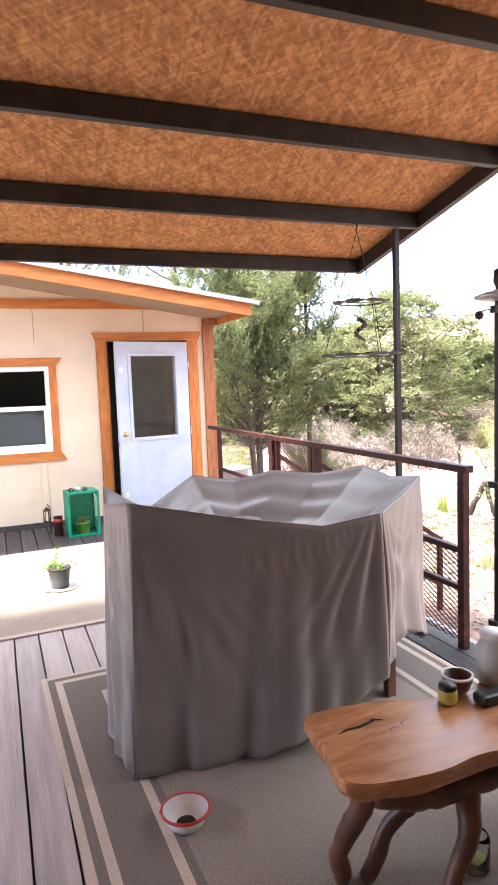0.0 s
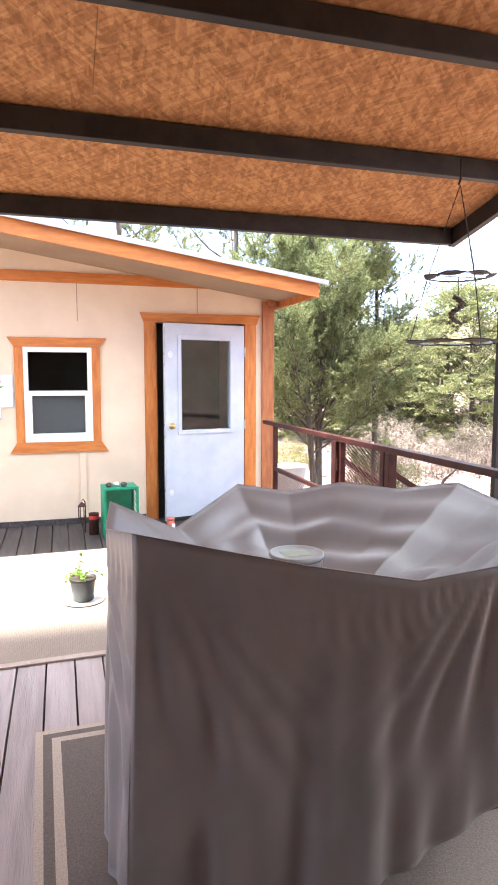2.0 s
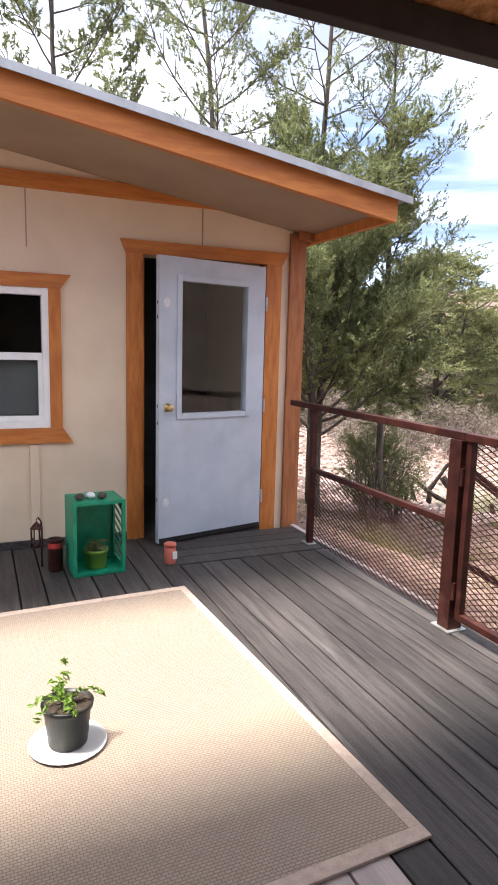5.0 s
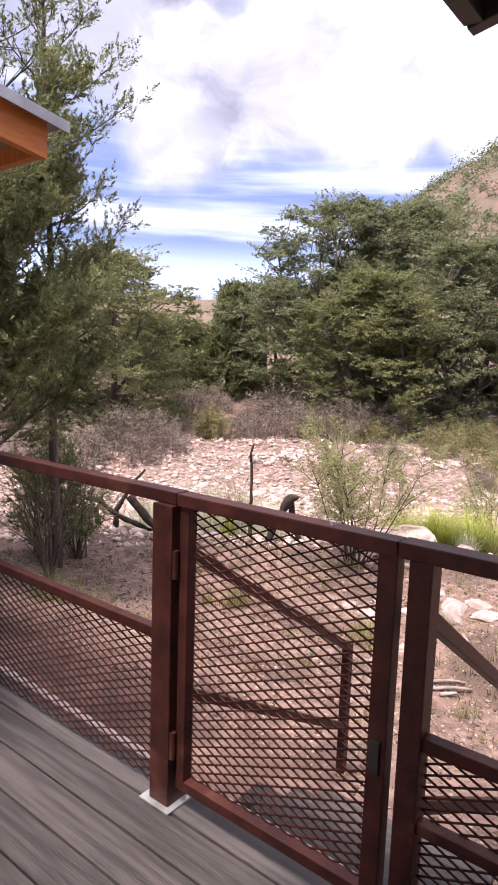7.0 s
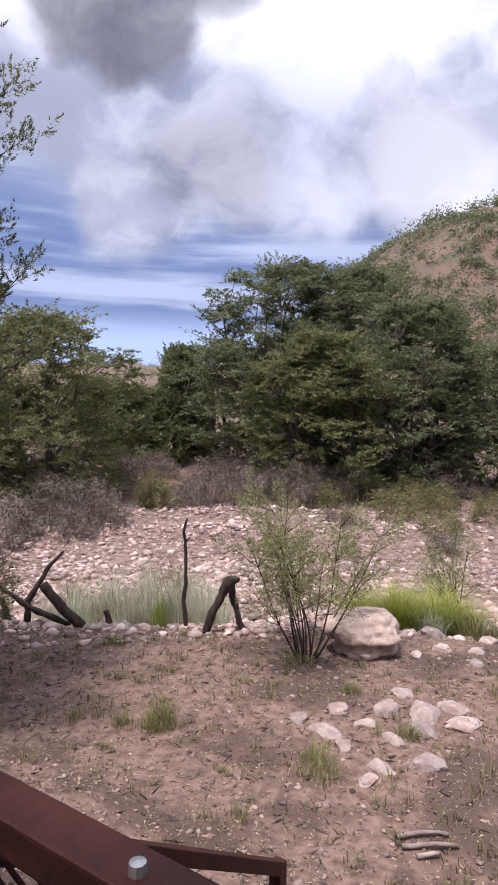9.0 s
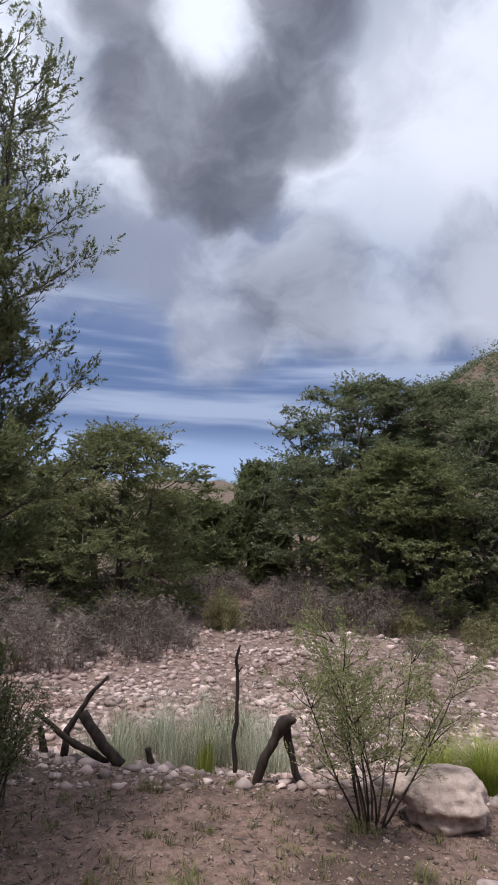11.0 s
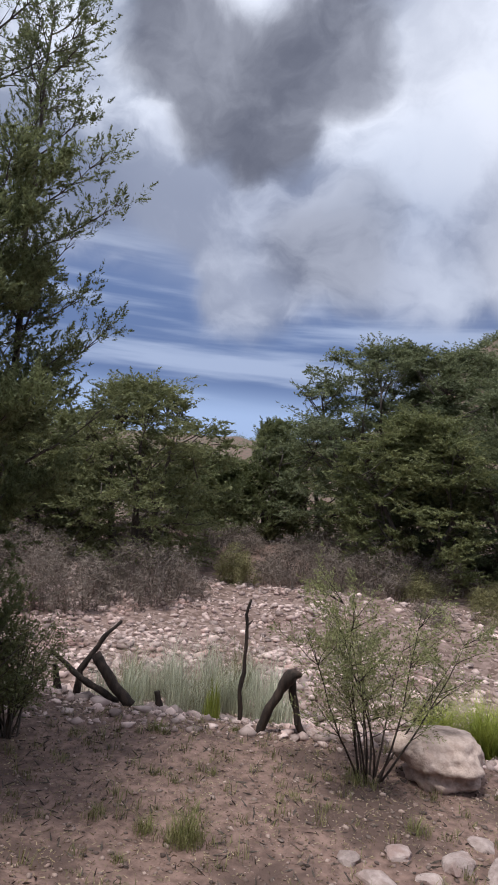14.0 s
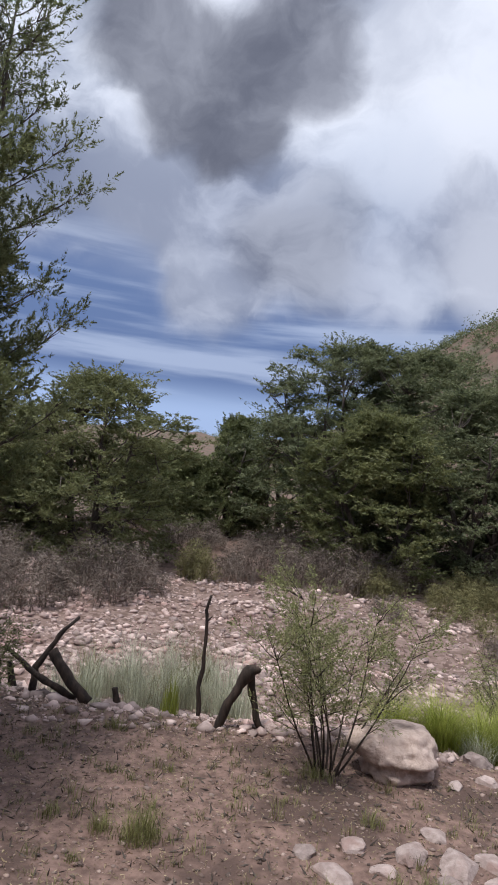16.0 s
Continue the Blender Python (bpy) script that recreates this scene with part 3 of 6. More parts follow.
def build_house():
    zt = 3.0
    wall = thing("wall_house", (0, WALL_Y + 0.07, 0), "cream painted panel wall of a cabin with orange timber trim", "wall", kind="structure")
    y0, y1 = WALL_Y, WALL_Y + 0.14
    wx0, wx1, wz0, wz1 = 0.085, 0.745, 0.85, 1.80     # window opening
    dx0, dx1, dz = 1.39, 2.355, 2.07                  # door opening
    panels = [(-4.2, wx0, -0.1, zt), (wx0, wx1, -0.1, wz0), (wx0, wx1, wz1, zt), (wx1, dx0, -0.1, zt), (dx0, dx1, dz, zt), (dx1, 2.66, -0.1, zt)]
    def sloped(a, b, ya, yb, c, d=None):
        bm = box(a, b, ya, yb, c, d or 3.0)
        if d is None or d == zt:
            for v in bm.verts:
                if v.co.z > 2.9:
                    v.co.z = RBASE + 0.065 + RK * (RXE - v.co.x)
        return bm
    for a, b, c, d in panels:
        part("panel", sloped(a, b, y0, y1, c, d), M["stucco"], wall)
    for x in (0.615, -0.61, -1.83, 1.84):             # joints between sheets
        part("joint_strip", box(x - 0.004, x + 0.004, y0 - 0.003, y0, 2.06 if 0 < x < 1.8 else 0.06, 2.43) if x != 1.84 else box(x - 0.004, x + 0.004, y0 - 0.003, y0, 2.17, 2.43), M["soffit"], wall)
    part("downpipe", box(0.60, 0.665, y0 - 0.02, y0, 0.06, 0.735, 0.006), M["stucco"], wall, "thin cream conduit cover under the window")
    part("skirting", box(-4.2, 1.272, y0 - 0.018, y0, -0.06, 0.055, 0.003), M["deck"], wall, "dark weathered base board")
    part("trim_band", box(-4.2, 2.555, y0 - 0.022, y0, 2.43, 2.535, 0.003), M["cedar_h"], wall)
    # side and inner walls, floor and ceiling of the room; its gloom is in their colour
    part("side_panel", sloped(2.52, 2.66, y1, 12.2, -0.6), M["stucco"], wall)
    part("back_panel", sloped(-4.2, 2.66, 12.2, 12.34, -0.6), M["stucco"], wall)
    part("left_panel", sloped(-4.34, -4.2, y0, 12.34, -0.6), M["stucco"], wall)
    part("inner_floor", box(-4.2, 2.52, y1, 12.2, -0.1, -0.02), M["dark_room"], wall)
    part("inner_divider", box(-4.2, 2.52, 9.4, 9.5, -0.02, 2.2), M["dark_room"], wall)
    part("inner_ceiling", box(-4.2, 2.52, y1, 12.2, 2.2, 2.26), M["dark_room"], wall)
    # corner post
    post = thing("corner_trim", (2.61, WALL_Y, 0), "dark red stained corner board on the cabin", "trim", kind="structure")
    part("front_board", box(2.555, 2.69, y0 - 0.03, y0, -0.05, 2.32, 0.003), M["redwood"], post)
    part("side_board", box(2.662, 2.692, y0, y0 + 0.12, -0.05, 2.30, 0.003), M["redwood"], post)
    # window
    win = thing("window_1", (0.415, y0, wz0), "white vinyl sash window in orange timber casing", "window", kind="structure")
    part("casing", box(0.005, wx0, y0 - 0.022, y0, wz0, wz1, 0.003), M["cedar"], win)
    part("casing", box(wx1, 0.825, y0 - 0.022, y0, wz0, wz1, 0.003), M["cedar"], win)
    for nm, za, zb, lo in (("head_casing", wz1, 1.893, False), ("sill", 0.745, wz0, True)):
        bm = bmesh.new()
        o, i = (-0.06, 0.005), (0.895, 0.825)
        xs = [(o[0], za), (i[0], za), (i[1], zb), (o[1], zb)] if lo else [(o[1], za), (i[1], za), (i[0], zb), (o[0], zb)]
        f = [bm.verts.new((x, y0 - 0.026, z)) for x, z in xs]
        g = [bm.verts.new((x, y0, z)) for x, z in xs]
        bm.faces.new(f)
        bm.faces.new(g[::-1])
        for k in range(4):
            bm.faces.new((f[k], g[k], g[(k + 1) % 4], f[(k + 1) % 4]))
        bmesh.ops.recalc_face_normals(bm, faces=bm.faces)
        part(nm, bm, M["cedar_h"], win)
    fr = bmesh.new()
    for b in ((wx0, wx0 + 0.045, wz0, wz1), (wx1 - 0.045, wx1, wz0, wz1), (wx0 + 0.045, wx1 - 0.045, wz1 - 0.05, wz1), (wx0 + 0.045, wx1 - 0.045, wz0, wz0 + 0.05)):
        box(b[0], b[1], y0 - 0.012, y0 + 0.07, b[2], b[3], 0.003, fr)
    part("window_frame", fr, M["white"], win)
    fr = bmesh.new()
    mid = 1.335
    a, b = wx0 + 0.045, wx1 - 0.045
    for q in ((a, b, mid - 0.02, mid + 0.03), (a, a + 0.03, wz0 + 0.05, mid - 0.02), (b - 0.03, b, wz0 + 0.05, mid - 0.02), (a + 0.03, b - 0.03, wz0 + 0.05, wz0 + 0.085)):
        box(q[0], q[1], y0 + 0.002, y0 + 0.04, q[2], q[3], 0.003, fr)
    part("lower_sash", fr, M["white"], win)
    for z0, z1, yy in ((wz0 + 0.08, mid - 0.02, 0.025), (mid + 0.03, wz1 - 0.05, 0.05)):
        p = part("pane", box(a, b, y0 + yy, y0 + yy + 0.005, z0, z1), M["glass"], win)
        p.visible_shadow = False
    part("insect_screen", box(a + 0.03, b - 0.03, y0 + 0.055, y0 + 0.058, wz0 + 0.085, mid - 0.02), M["screen"], win, "grey insect screen")
    # door frame and casing
    fr = thing("door_frame", ((dx0 + dx1) / 2, y0, 0), "orange stained timber door casing with a flared head", "door frame", kind="structure")
    part("jamb", box(1.275, dx0, y0 - 0.026, y0, -0.04, dz, 0.003), M["cedar"], fr)
    part("jamb", box(dx1, 2.485, y0 - 0.026, y0, -0.04, dz, 0.003), M["cedar"], fr)
    part("jamb_lining", box(dx0, dx0 + 0.018, y0 + 0.002, y1, -0.04, dz), M["cedar"], fr)
    part("jamb_lining", box(dx1 - 0.018, dx1, y0 + 0.002, y1, -0.04, dz), M["cedar"], fr)
    bm = bmesh.new()
    xs = [(1.275, dz), (2.49, dz), (2.53, 2.165), (1.235, 2.165)]
    f = [bm.verts.new((x, y0 - 0.03, z)) for x, z in xs]
    g = [bm.verts.new((x, y0, z)) for x, z in xs]
    bm.faces.new(f)
    bm.faces.new(g[::-1])
    for k in range(4):
        bm.faces.new((f[k], g[k], g[(k + 1) % 4], f[(k + 1) % 4]))
    bmesh.ops.recalc_face_normals(bm, faces=bm.faces)
    part("head_casing", bm, M["cedar_h"], fr)
    part("threshold", box(dx0, dx1, y0 - 0.03, y1 + 0.02, -0.09, -0.012, 0.004), M["deck"], fr)
    # the ajar door, hinged at its far edge
    hinge = Vector((2.338, y0 - 0.018, 0.012))
    W, Hh, T = 0.915, 2.035, 0.044
    mw = Matrix.Translation(hinge) @ Matrix.Rotation(radians(13), 4, "Z")
    door = thing("door_1", hinge, "grey-blue painted half-glazed door standing ajar with scuffs", "door", kind="structure")

    def leafbox(xa, xb, ya, yb, za, zb, bev=0.0, bm=None):
        return box(-xb, -xa, ya, yb, za, zb, bev, bm, mw)
    g0, g1, gz0, gz1 = 0.16, 0.75, 0.93, 1.885     # from the hinge edge
    lf = bmesh.new()
    for q in ((0, g0, 0, Hh), (g1, W, 0, Hh), (g0, g1, 0, gz0), (g0, g1, gz1, Hh)):
        leafbox(q[0], q[1], -T / 2, T / 2, q[2], q[3], 0.0, lf)
    bmesh.ops.remove_doubles(lf, verts=lf.verts, dist=1e-5)
    leaf = part("leaf", lf, M["door_paint"], door)
    fb = bmesh.new()
    for q in ((g0 - 0.028, g0 + 0.012, gz0 - 0.028, gz1 + 0.028), (g1 - 0.012, g1 + 0.028, gz0 - 0.028, gz1 + 0.028), (g0 + 0.012, g1 - 0.012, gz0 - 0.028, gz0 + 0.012), (g0 + 0.012, g1 - 0.012, gz1 - 0.012, gz1 + 0.028)):
        leafbox(q[0], q[1], -T / 2 - 0.014, T / 2 + 0.014, q[2], q[3], 0.004, fb)
    part("glazing_bead", fb, M["door_paint"], door)
    p = part("pane", leafbox(g0, g1, -0.003, 0.003, gz0, gz1), M["glass"], door)
    p.visible_shadow = False
    kn = lathe([(0.0, -0.062), (0.018, -0.060), (0.026, -0.05), (0.026, -0.04), (0.012, -0.03), (0.012, -0.01), (0.03, -0.006), (0.032, 0.0)], 20)
    bmesh.ops.transform(kn, matrix=mw @ Matrix.Translation((-(W - 0.07), -T / 2, 0.99)) @ Matrix.Rotation(radians(-90), 4, "X"), verts=kn.verts)
    part("knob", kn, M["brass"], door, "worn brass door knob", True)
    for z in (0.25, 0.98, 1.76):
        hg = tube([mw @ Vector((0.008, -T / 2 - 0.006, z - 0.05)), mw @ Vector((0.008, -T / 2 - 0.006, z + 0.05))], 0.008, 10)
        part("hinge", hg, M["galv"], door)
    for z in (0.30, 1.72):
        fp = lathe([(0.0, 0.002), (0.020, 0.0018), (0.026, 0.0004)], 18)
        bmesh.ops.transform(fp, matrix=mw @ Matrix.Translation((-(W - 0.06), -T / 2, z)) @ Matrix.Rotation(radians(90), 4, "X") @ Matrix.Diagonal((1.0, 1.3, 1, 1)), verts=fp.verts)
        part("filler_patch", fp, M["filler"], door, "pale filler patch", True)
    for z in (0.32, 0.88, 1.0, 1.62, 1.72):
        part("screw_hole", leafbox(W, W + 0.002, -0.006, 0.006, z - 0.012, z + 0.012), M["black_plastic"], door)
    part("sweep", leafbox(0.005, W - 0.005, -T / 2 - 0.004, -T / 2, 0.0, 0.035), M["black_plastic"], door)
    # roof
    roof = thing("roof_house", (0, 8.8, 2.6), "shallow shed roof with orange fascia and grey metal sheet", "roof", kind="structure")
    xe, ye, k = RXE, RYE, RK

    def zat(x, base):
        return base + k * (xe - x)

    def slab(xa, xb, ya, yb, base, th):
        bm = bmesh.new()
        v = [bm.verts.new((x, y, zat(x, base) + dz_)) for dz_ in (0, th) for x, y in ((xa, ya), (xb, ya), (xb, yb), (xa, yb))]
        for f in ((3, 2, 1, 0), (4, 5, 6, 7), (0, 1, 5, 4), (1, 2, 6, 5), (2, 3, 7, 6), (3, 0, 4, 7)):
            bm.faces.new([v[n] for n in f])
        return bm
    part("fascia", slab(-4.4, xe, ye, ye + 0.04, RBASE, 0.145), M["cedar_h"], roof)
    part("side_fascia", box(xe - 0.04, xe, ye + 0.042, 12.4, RBASE + 0.005, RBASE + 0.142), M["cedar"], roof)
    part("soffit", slab(-4.4, xe - 0.042, ye + 0.042, 12.4, RBASE + 0.065, 0.05), M["soffit"], roof)
    part("rafter_end", slab(2.60, xe - 0.042, WALL_Y - 0.1, WALL_Y - 0.06, RBASE + 0.005, 0.058), M["redwood"], roof)
    part("metal_sheet", slab(-4.45, xe + 0.07, ye - 0.055, 12.5, RBASE + 0.147, 0.016), M["roof_metal"], roof)
    part("drip_edge", slab(-4.45, xe + 0.07, ye - 0.06, ye - 0.052, RBASE + 0.117, 0.044), M["roof_metal"], roof)


M["screen"] = surface("grey_screen", (0.10, 0.10, 0.105), (0.14, 0.14, 0.145), 300, 0.8, 0.1, 300)
build_house()

# ---- porch roof ----
EAVE_Y, EAVE_Z, SLOPE, EDGE_X = 4.92, 2.415, 0.217, 3.10


def roof_z(y):
    return EAVE_Z + SLOPE * (EAVE_Y - y)


def build_porch():
    porch = thing("porch_roof", (0, 1.5, 3.2), "porch roof of strand board on black steel purlins", "roof", kind="structure")
    xa, ya = -3.6, -2.0
    for i in range(9):
        y = EAVE_Y - 0.8 * i - 0.03
        if y < ya:
            break
        z = roof_z(y)
        part("purlin", beam((xa, y, z + 0.05), (EDGE_X - 0.052, y, z + 0.05), 0.055, 0.105, 0.004), M["black_steel"], porch)
    for x in (EDGE_X - 0.025, xa):
        part("edge_beam", beam((x, EAVE_Y, roof_z(EAVE_Y) + 0.05), (x, ya, roof_z(ya) + 0.05), 0.05, 0.11, 0.004), M["black_steel"], porch)
    # boards, two metres and a half long, with open joints
    xs = [xa, -3.06, -1.84, -0.62, 0.60, 1.82, EDGE_X - 0.002]
    ys = [EAVE_Y, EAVE_Y - 1.22, EAVE_Y - 2.44, EAVE_Y - 3.66, EAVE_Y - 4.88, ya]
    for b1, b0 in zip(ys, ys[1:]):
        for a0, a1 in zip(xs, xs[1:]):
            bm = bmesh.new()
            g = 0.0008
            v = [bm.verts.new((x, y, roof_z(y) + 0.108 + h)) for h in (0, 0.012) for x, y in ((a0 + g, b0 + g), (a1 - g, b0 + g), (a1 - g, b1 - g), (a0 + g, b1 - g))]
            for f in ((3, 2, 1, 0), (4, 5, 6, 7), (0, 1, 5, 4), (1, 2, 6, 5), (2, 3, 7, 6), (3, 0, 4, 7)):
                bm.faces.new([v[k] for k in f])
            part("strand_board", bm, M["osb"], porch)
    # corrugated sheet on top, running past the boards
    nx = 640
    xs2 = np.linspace(xa - 0.1, EDGE_X + 0.06, nx)
    zc = 0.135 + 0.009 * np.sin(xs2 * 2 * np.pi / 0.068)
    ye = (EAVE_Y + 0.07, ya)
    v = np.array([[x, y, roof_z(y) + z] for y in ye for x, z in zip(xs2, zc)])
    q = [[i, i + 1, nx + i + 1, nx + i] for i in range(nx - 1)]
    ob = fast_mesh("corrugated_sheet", v - np.array([0, 1.5, 3.2]), q, M["roof_metal"])
    ob.parent = porch
    so = ob.modifiers.new("thickness", "SOLIDIFY")
    so.thickness = 0.002
    part("steel_post", beam((2.90, 4.12, -1.05), (2.90, 4.12, roof_z(4.12) + 0.0), 0.038, 0.038, 0.003, up=(0, 1, 0)), M["black_steel"], porch)
    part("steel_post", beam((2.90, -0.6, -0.7), (2.90, -0.6, roof_z(-0.6)), 0.05, 0.05, 0.003, up=(0, 1, 0)), M["black_steel"], porch)
    part("steel_post", beam((-3.3, 4.12, 0.0), (-3.3, 4.12, roof_z(4.12)), 0.05, 0.05, 0.003, up=(0, 1, 0)), M["black_steel"], porch)


build_porch()
# out-of-view wall, added to keep light from behind off the cover
back = thing("wall_back", (1.0, -2.0, 0), "plain dark brown wall added unseen behind the porch", "wall", kind="structure")
part("panel", box(-3.7, 3.05, -2.14, -2.0, -0.8, 4.1), M["soffit"], back)


def unseen_side_wall(name, xa, xb, y1):
    """A plain unseen wall, deck to sloping porch roof, added to block side light."""
    w = thing(name, (xa, 0.0, 0), "plain cream wall added unseen to shade the porch side", "wall", kind="structure")
    bm = box(xa, xb, -2.0, y1, -0.75, 3.0)
    for v in bm.verts:
        if v.co.z > 1:
            v.co.z = roof_z(v.co.y) - 0.012
    part("panel", bm, M["stucco"], w)


# both stand out of view and only darken the cover's front
unseen_side_wall("unseen_wall_1", 2.70, 2.80, 1.3)
unseen_side_wall("unseen_wall_2", -3.70, -3.60, 1.3)


# ---- railing, gate and steps ----
RX = 2.535


def expanded_metal(y0, y1, z0, z1, x, pitch=0.067, rise=0.0148, w=0.0044):
    """Diamond mesh of flat strands in the plane x, as real bars."""
    ny, nz = int((y1 - y0) / pitch), int((z1 - z0) / rise)
    py, pz = (y1 - y0) / ny, (z1 - z0) / nz
    vs, qs = [], []
    for k in range(nz):
        for j in range(2 * ny):
            a = (y0 + j * py / 2, z0 + (k + ((j + k) % 2)) * pz)
            b = (y0 + (j + 1) * py / 2, z0 + (k + ((j + 1 + k) % 2)) * pz)
            i = len(vs)
            for (yy, zz) in (a, b):
                vs += [(x - 0.0025, yy, zz - w / 2), (x + 0.0015, yy, zz + w / 2), (x + 0.0025, yy, zz + w / 2), (x - 0.0015, yy, zz - w / 2)]
            for s in range(4):
                t = (s + 1) % 4
                qs.append((i + s, i + t, i + 4 + t, i + 4 + s))
    return np.array(vs), np.array(qs)


def mesh_part(y0, y1, z0, z1, x, parent, label="rusty expanded-metal mesh"):
    v, q = expanded_metal(y0, y1, z0, z1, x)
    ob = fast_mesh("metal_mesh", v - np.array(ROOT[parent]), q, M["rust"])
    ob.parent = parent
    return tagged(ob, label)


def build_rail():
    top = 1.045
    rl = thing("railing", (RX, 6.4, 0), "rusty red steel railing panel with diamond mesh", "railing", "deck railing")
    part("post", box(RX - 0.022, RX + 0.022, 7.06, 7.10, 0.0, top - 0.04, 0.003), M["rust"], rl)
    part("post", box(RX - 0.045, RX + 0.045, 5.50, 5.585, 0.0, top - 0.04, 0.004), M["rust"], rl, "thick rusty gate post")
    part("base_plate", box(RX - 0.065, RX + 0.06, 5.478, 5.612, -0.001, 0.008, 0.002), M["galv"], rl)
    part("base_plate", box(RX - 0.04, RX + 0.04, 7.03, 7.13, -0.001, 0.006, 0.002), M["galv"], rl)
    part("top_rail", box(RX - 0.028, RX + 0.028, 5.50, 7.42, top - 0.04, top, 0.004), M["rust"], rl)
    part("mid_rail", box(RX - 0.018, RX + 0.018, 5.587, 7.06, 0.545, 0.58, 0.003), M["rust"], rl)
    mesh_part(5.587, 7.06, 0.02, 0.545, RX + 0.012, rl)

    gate = thing("gate", (RX, 5.15, 0), "rusty red steel gate filled with diamond mesh", "gate")
    g0, g1 = 4.775, 5.455
    part("gate_top", box(RX - 0.028, RX + 0.028, g0, 5.498, top - 0.042, top - 0.002, 0.004), M["rust"], gate)
    part("stile", box(RX - 0.02, RX + 0.02, g1, g1 + 0.035, 0.07, top - 0.042, 0.003), M["rust"], gate)
    part("stile", box(RX - 0.022, RX + 0.022, g0, g0 + 0.05, 0.07, top - 0.042, 0.003), M["rust"], gate)
    part("gate_bottom", box(RX - 0.02, RX + 0.02, g0 + 0.05, g1, 0.07, 0.105, 0.003), M["rust"], gate)
    mesh_part(g0 + 0.045, g1 + 0.005, 0.09, top - 0.045, RX + 0.012, gate)
    for z in (0.22, 0.82):
        part("gate_hinge", tube([(RX - 0.03, 5.497, z - 0.045), (RX - 0.03, 5.497, z + 0.045)], 0.012, 10), M["rust"], gate)
    part("latch", box(RX - 0.032, RX - 0.022, g0 + 0.012, g0 + 0.04, 0.44, 0.53, 0.002), M["black_steel"], gate)
    part("bolt", lathe([(0.0, 0.012), (0.008, 0.01), (0.009, 0.0)], 10, (RX - 0.004, 4.965, top - 0.002)), M["galv"], gate)

    rl = thing("railing", (RX, 3.85, 0), "rusty red steel railing panel beside the gate", "railing", "deck railing")
    part("post", box(RX - 0.03, RX + 0.03, 4.685, 4.742, 0.0, top - 0.04, 0.004), M["rust"], rl)
    part("post", box(RX - 0.022, RX + 0.022, 2.98, 3.03, 0.0, top - 0.04, 0.003), M["rust"], rl)
    part("top_rail", box(RX - 0.03, RX + 0.03, 2.955, 4.772, top - 0.04, top, 0.004), M["rust"], rl)
    part("mid_rail", box(RX - 0.018, RX + 0.018, 3.03, 4.685, 0.545, 0.58, 0.003), M["rust"], rl)
    part("mid_rail", box(RX - 0.018, RX + 0.018, 3.03, 4.685, 0.33, 0.36, 0.003), M["rust"], rl)
    mesh_part(3.03, 4.685, 0.02, 0.545, RX + 0.012, rl)

    # steps and hand rails outside the gate
    st = thing("steps", (3.1, 5.1, -0.5), "grey timber steps down from the gate", "steps")
    for i in range(3):
        z = -0.17 * (i + 1)
        part("tread", box(2.69 + 0.28 * i, 2.99 + 0.28 * i, 4.74, 5.5, z - 0.04, z, 0.005), M["deck"], st)
    for y in (4.76, 5.45):
        part("stringer", beam((2.70, y, -0.18), (3.62, y, -0.74), 0.035, 0.2, 0.003), M["deck"], st)
    for y, g in ((5.545, "gate post"), (4.715, "")):
        h = thing("handrail", (3.2, y, -0.6), "rusty steel stair handrail with two sloping bars", "handrail", "stair handrails")
        part("upper_bar", beam((RX + 0.03, y, 0.86), (3.74, y, 0.10), 0.038, 0.038, 0.003), M["rust"], h)
        part("lower_bar", beam((RX + 0.03, y, 0.365), (3.74, y, -0.31), 0.035, 0.035, 0.003), M["rust"], h)
        part("post", box(3.72, 3.76, y - 0.02, y + 0.02, -0.75, 0.12, 0.003), M["rust"], h)


build_rail()


# ---- rugs ----
def rot_about(cx, cy, deg):
    return Matrix.Translation((cx, cy, 0)) @ Matrix.Rotation(radians(deg), 4, "Z") @ Matrix.Translation((-cx, -cy, 0))


def build_rugs():
    rug = thing("rug", (0.0, 5.5, 0.002), "beige woven outdoor rug with a plain bound edge", "rug")
    m = rot_about(1.43, 5.5, 2.6)
    bm = box(-2.2, 1.39, 4.44, 6.49, 0.002, 0.010, 0, None, m)
    bmesh.ops.subdivide_edges(bm, edges=bm.edges[:], cuts=8, use_grid_fill=True)
    part("weave", bm, M["rug_weave"], rug)
    for q in ((-2.2, 1.435, 4.39, 4.44), (-2.2, 1.435, 6.49, 6.54), (1.39, 1.435, 4.44, 6.49)):
        part("binding", box(*q, 0.002, 0.012, 0.002, None, m), M["rug_edge"], rug)
    rug = thing("rug", (1.4, 2.2, 0.002), "taupe and sand outdoor rug with cream stripes", "rug")
    x0, x1, y0, y1 = 0.29, 2.30, 0.2, 3.66
    m = rot_about(0.29, 3.66, 1.5)

    def rect(name, inset, width, mat, z):
        bm = bmesh.new()
        a, b, c, d = x0 + inset, x1 - inset, y0 + inset, y1 - inset
        for q in ((a, a + width, c, d), (b - width, b, c, d), (a + width, b - width, c, c + width), (a + width, b - width, d - width, d)):
            box(*q, 0.002, z, 0, bm, m)
        part(name, bm, mat, rug)
    rect("edge_band", 0.0, 0.03, M["rug_cream"], 0.009)
    rect("edge_gap", 0.03, 0.035, M["rug_taupe"], 0.009)
    rect("stripe", 0.065, 0.035, M["rug_cream"], 0.009)
    rect("border", 0.10, 0.17, M["rug_taupe"], 0.009)
    rect("stripe", 0.27, 0.035, M["rug_cream"], 0.009)
    rect("inner_gap", 0.305, 0.03, M["rug_taupe"], 0.009)
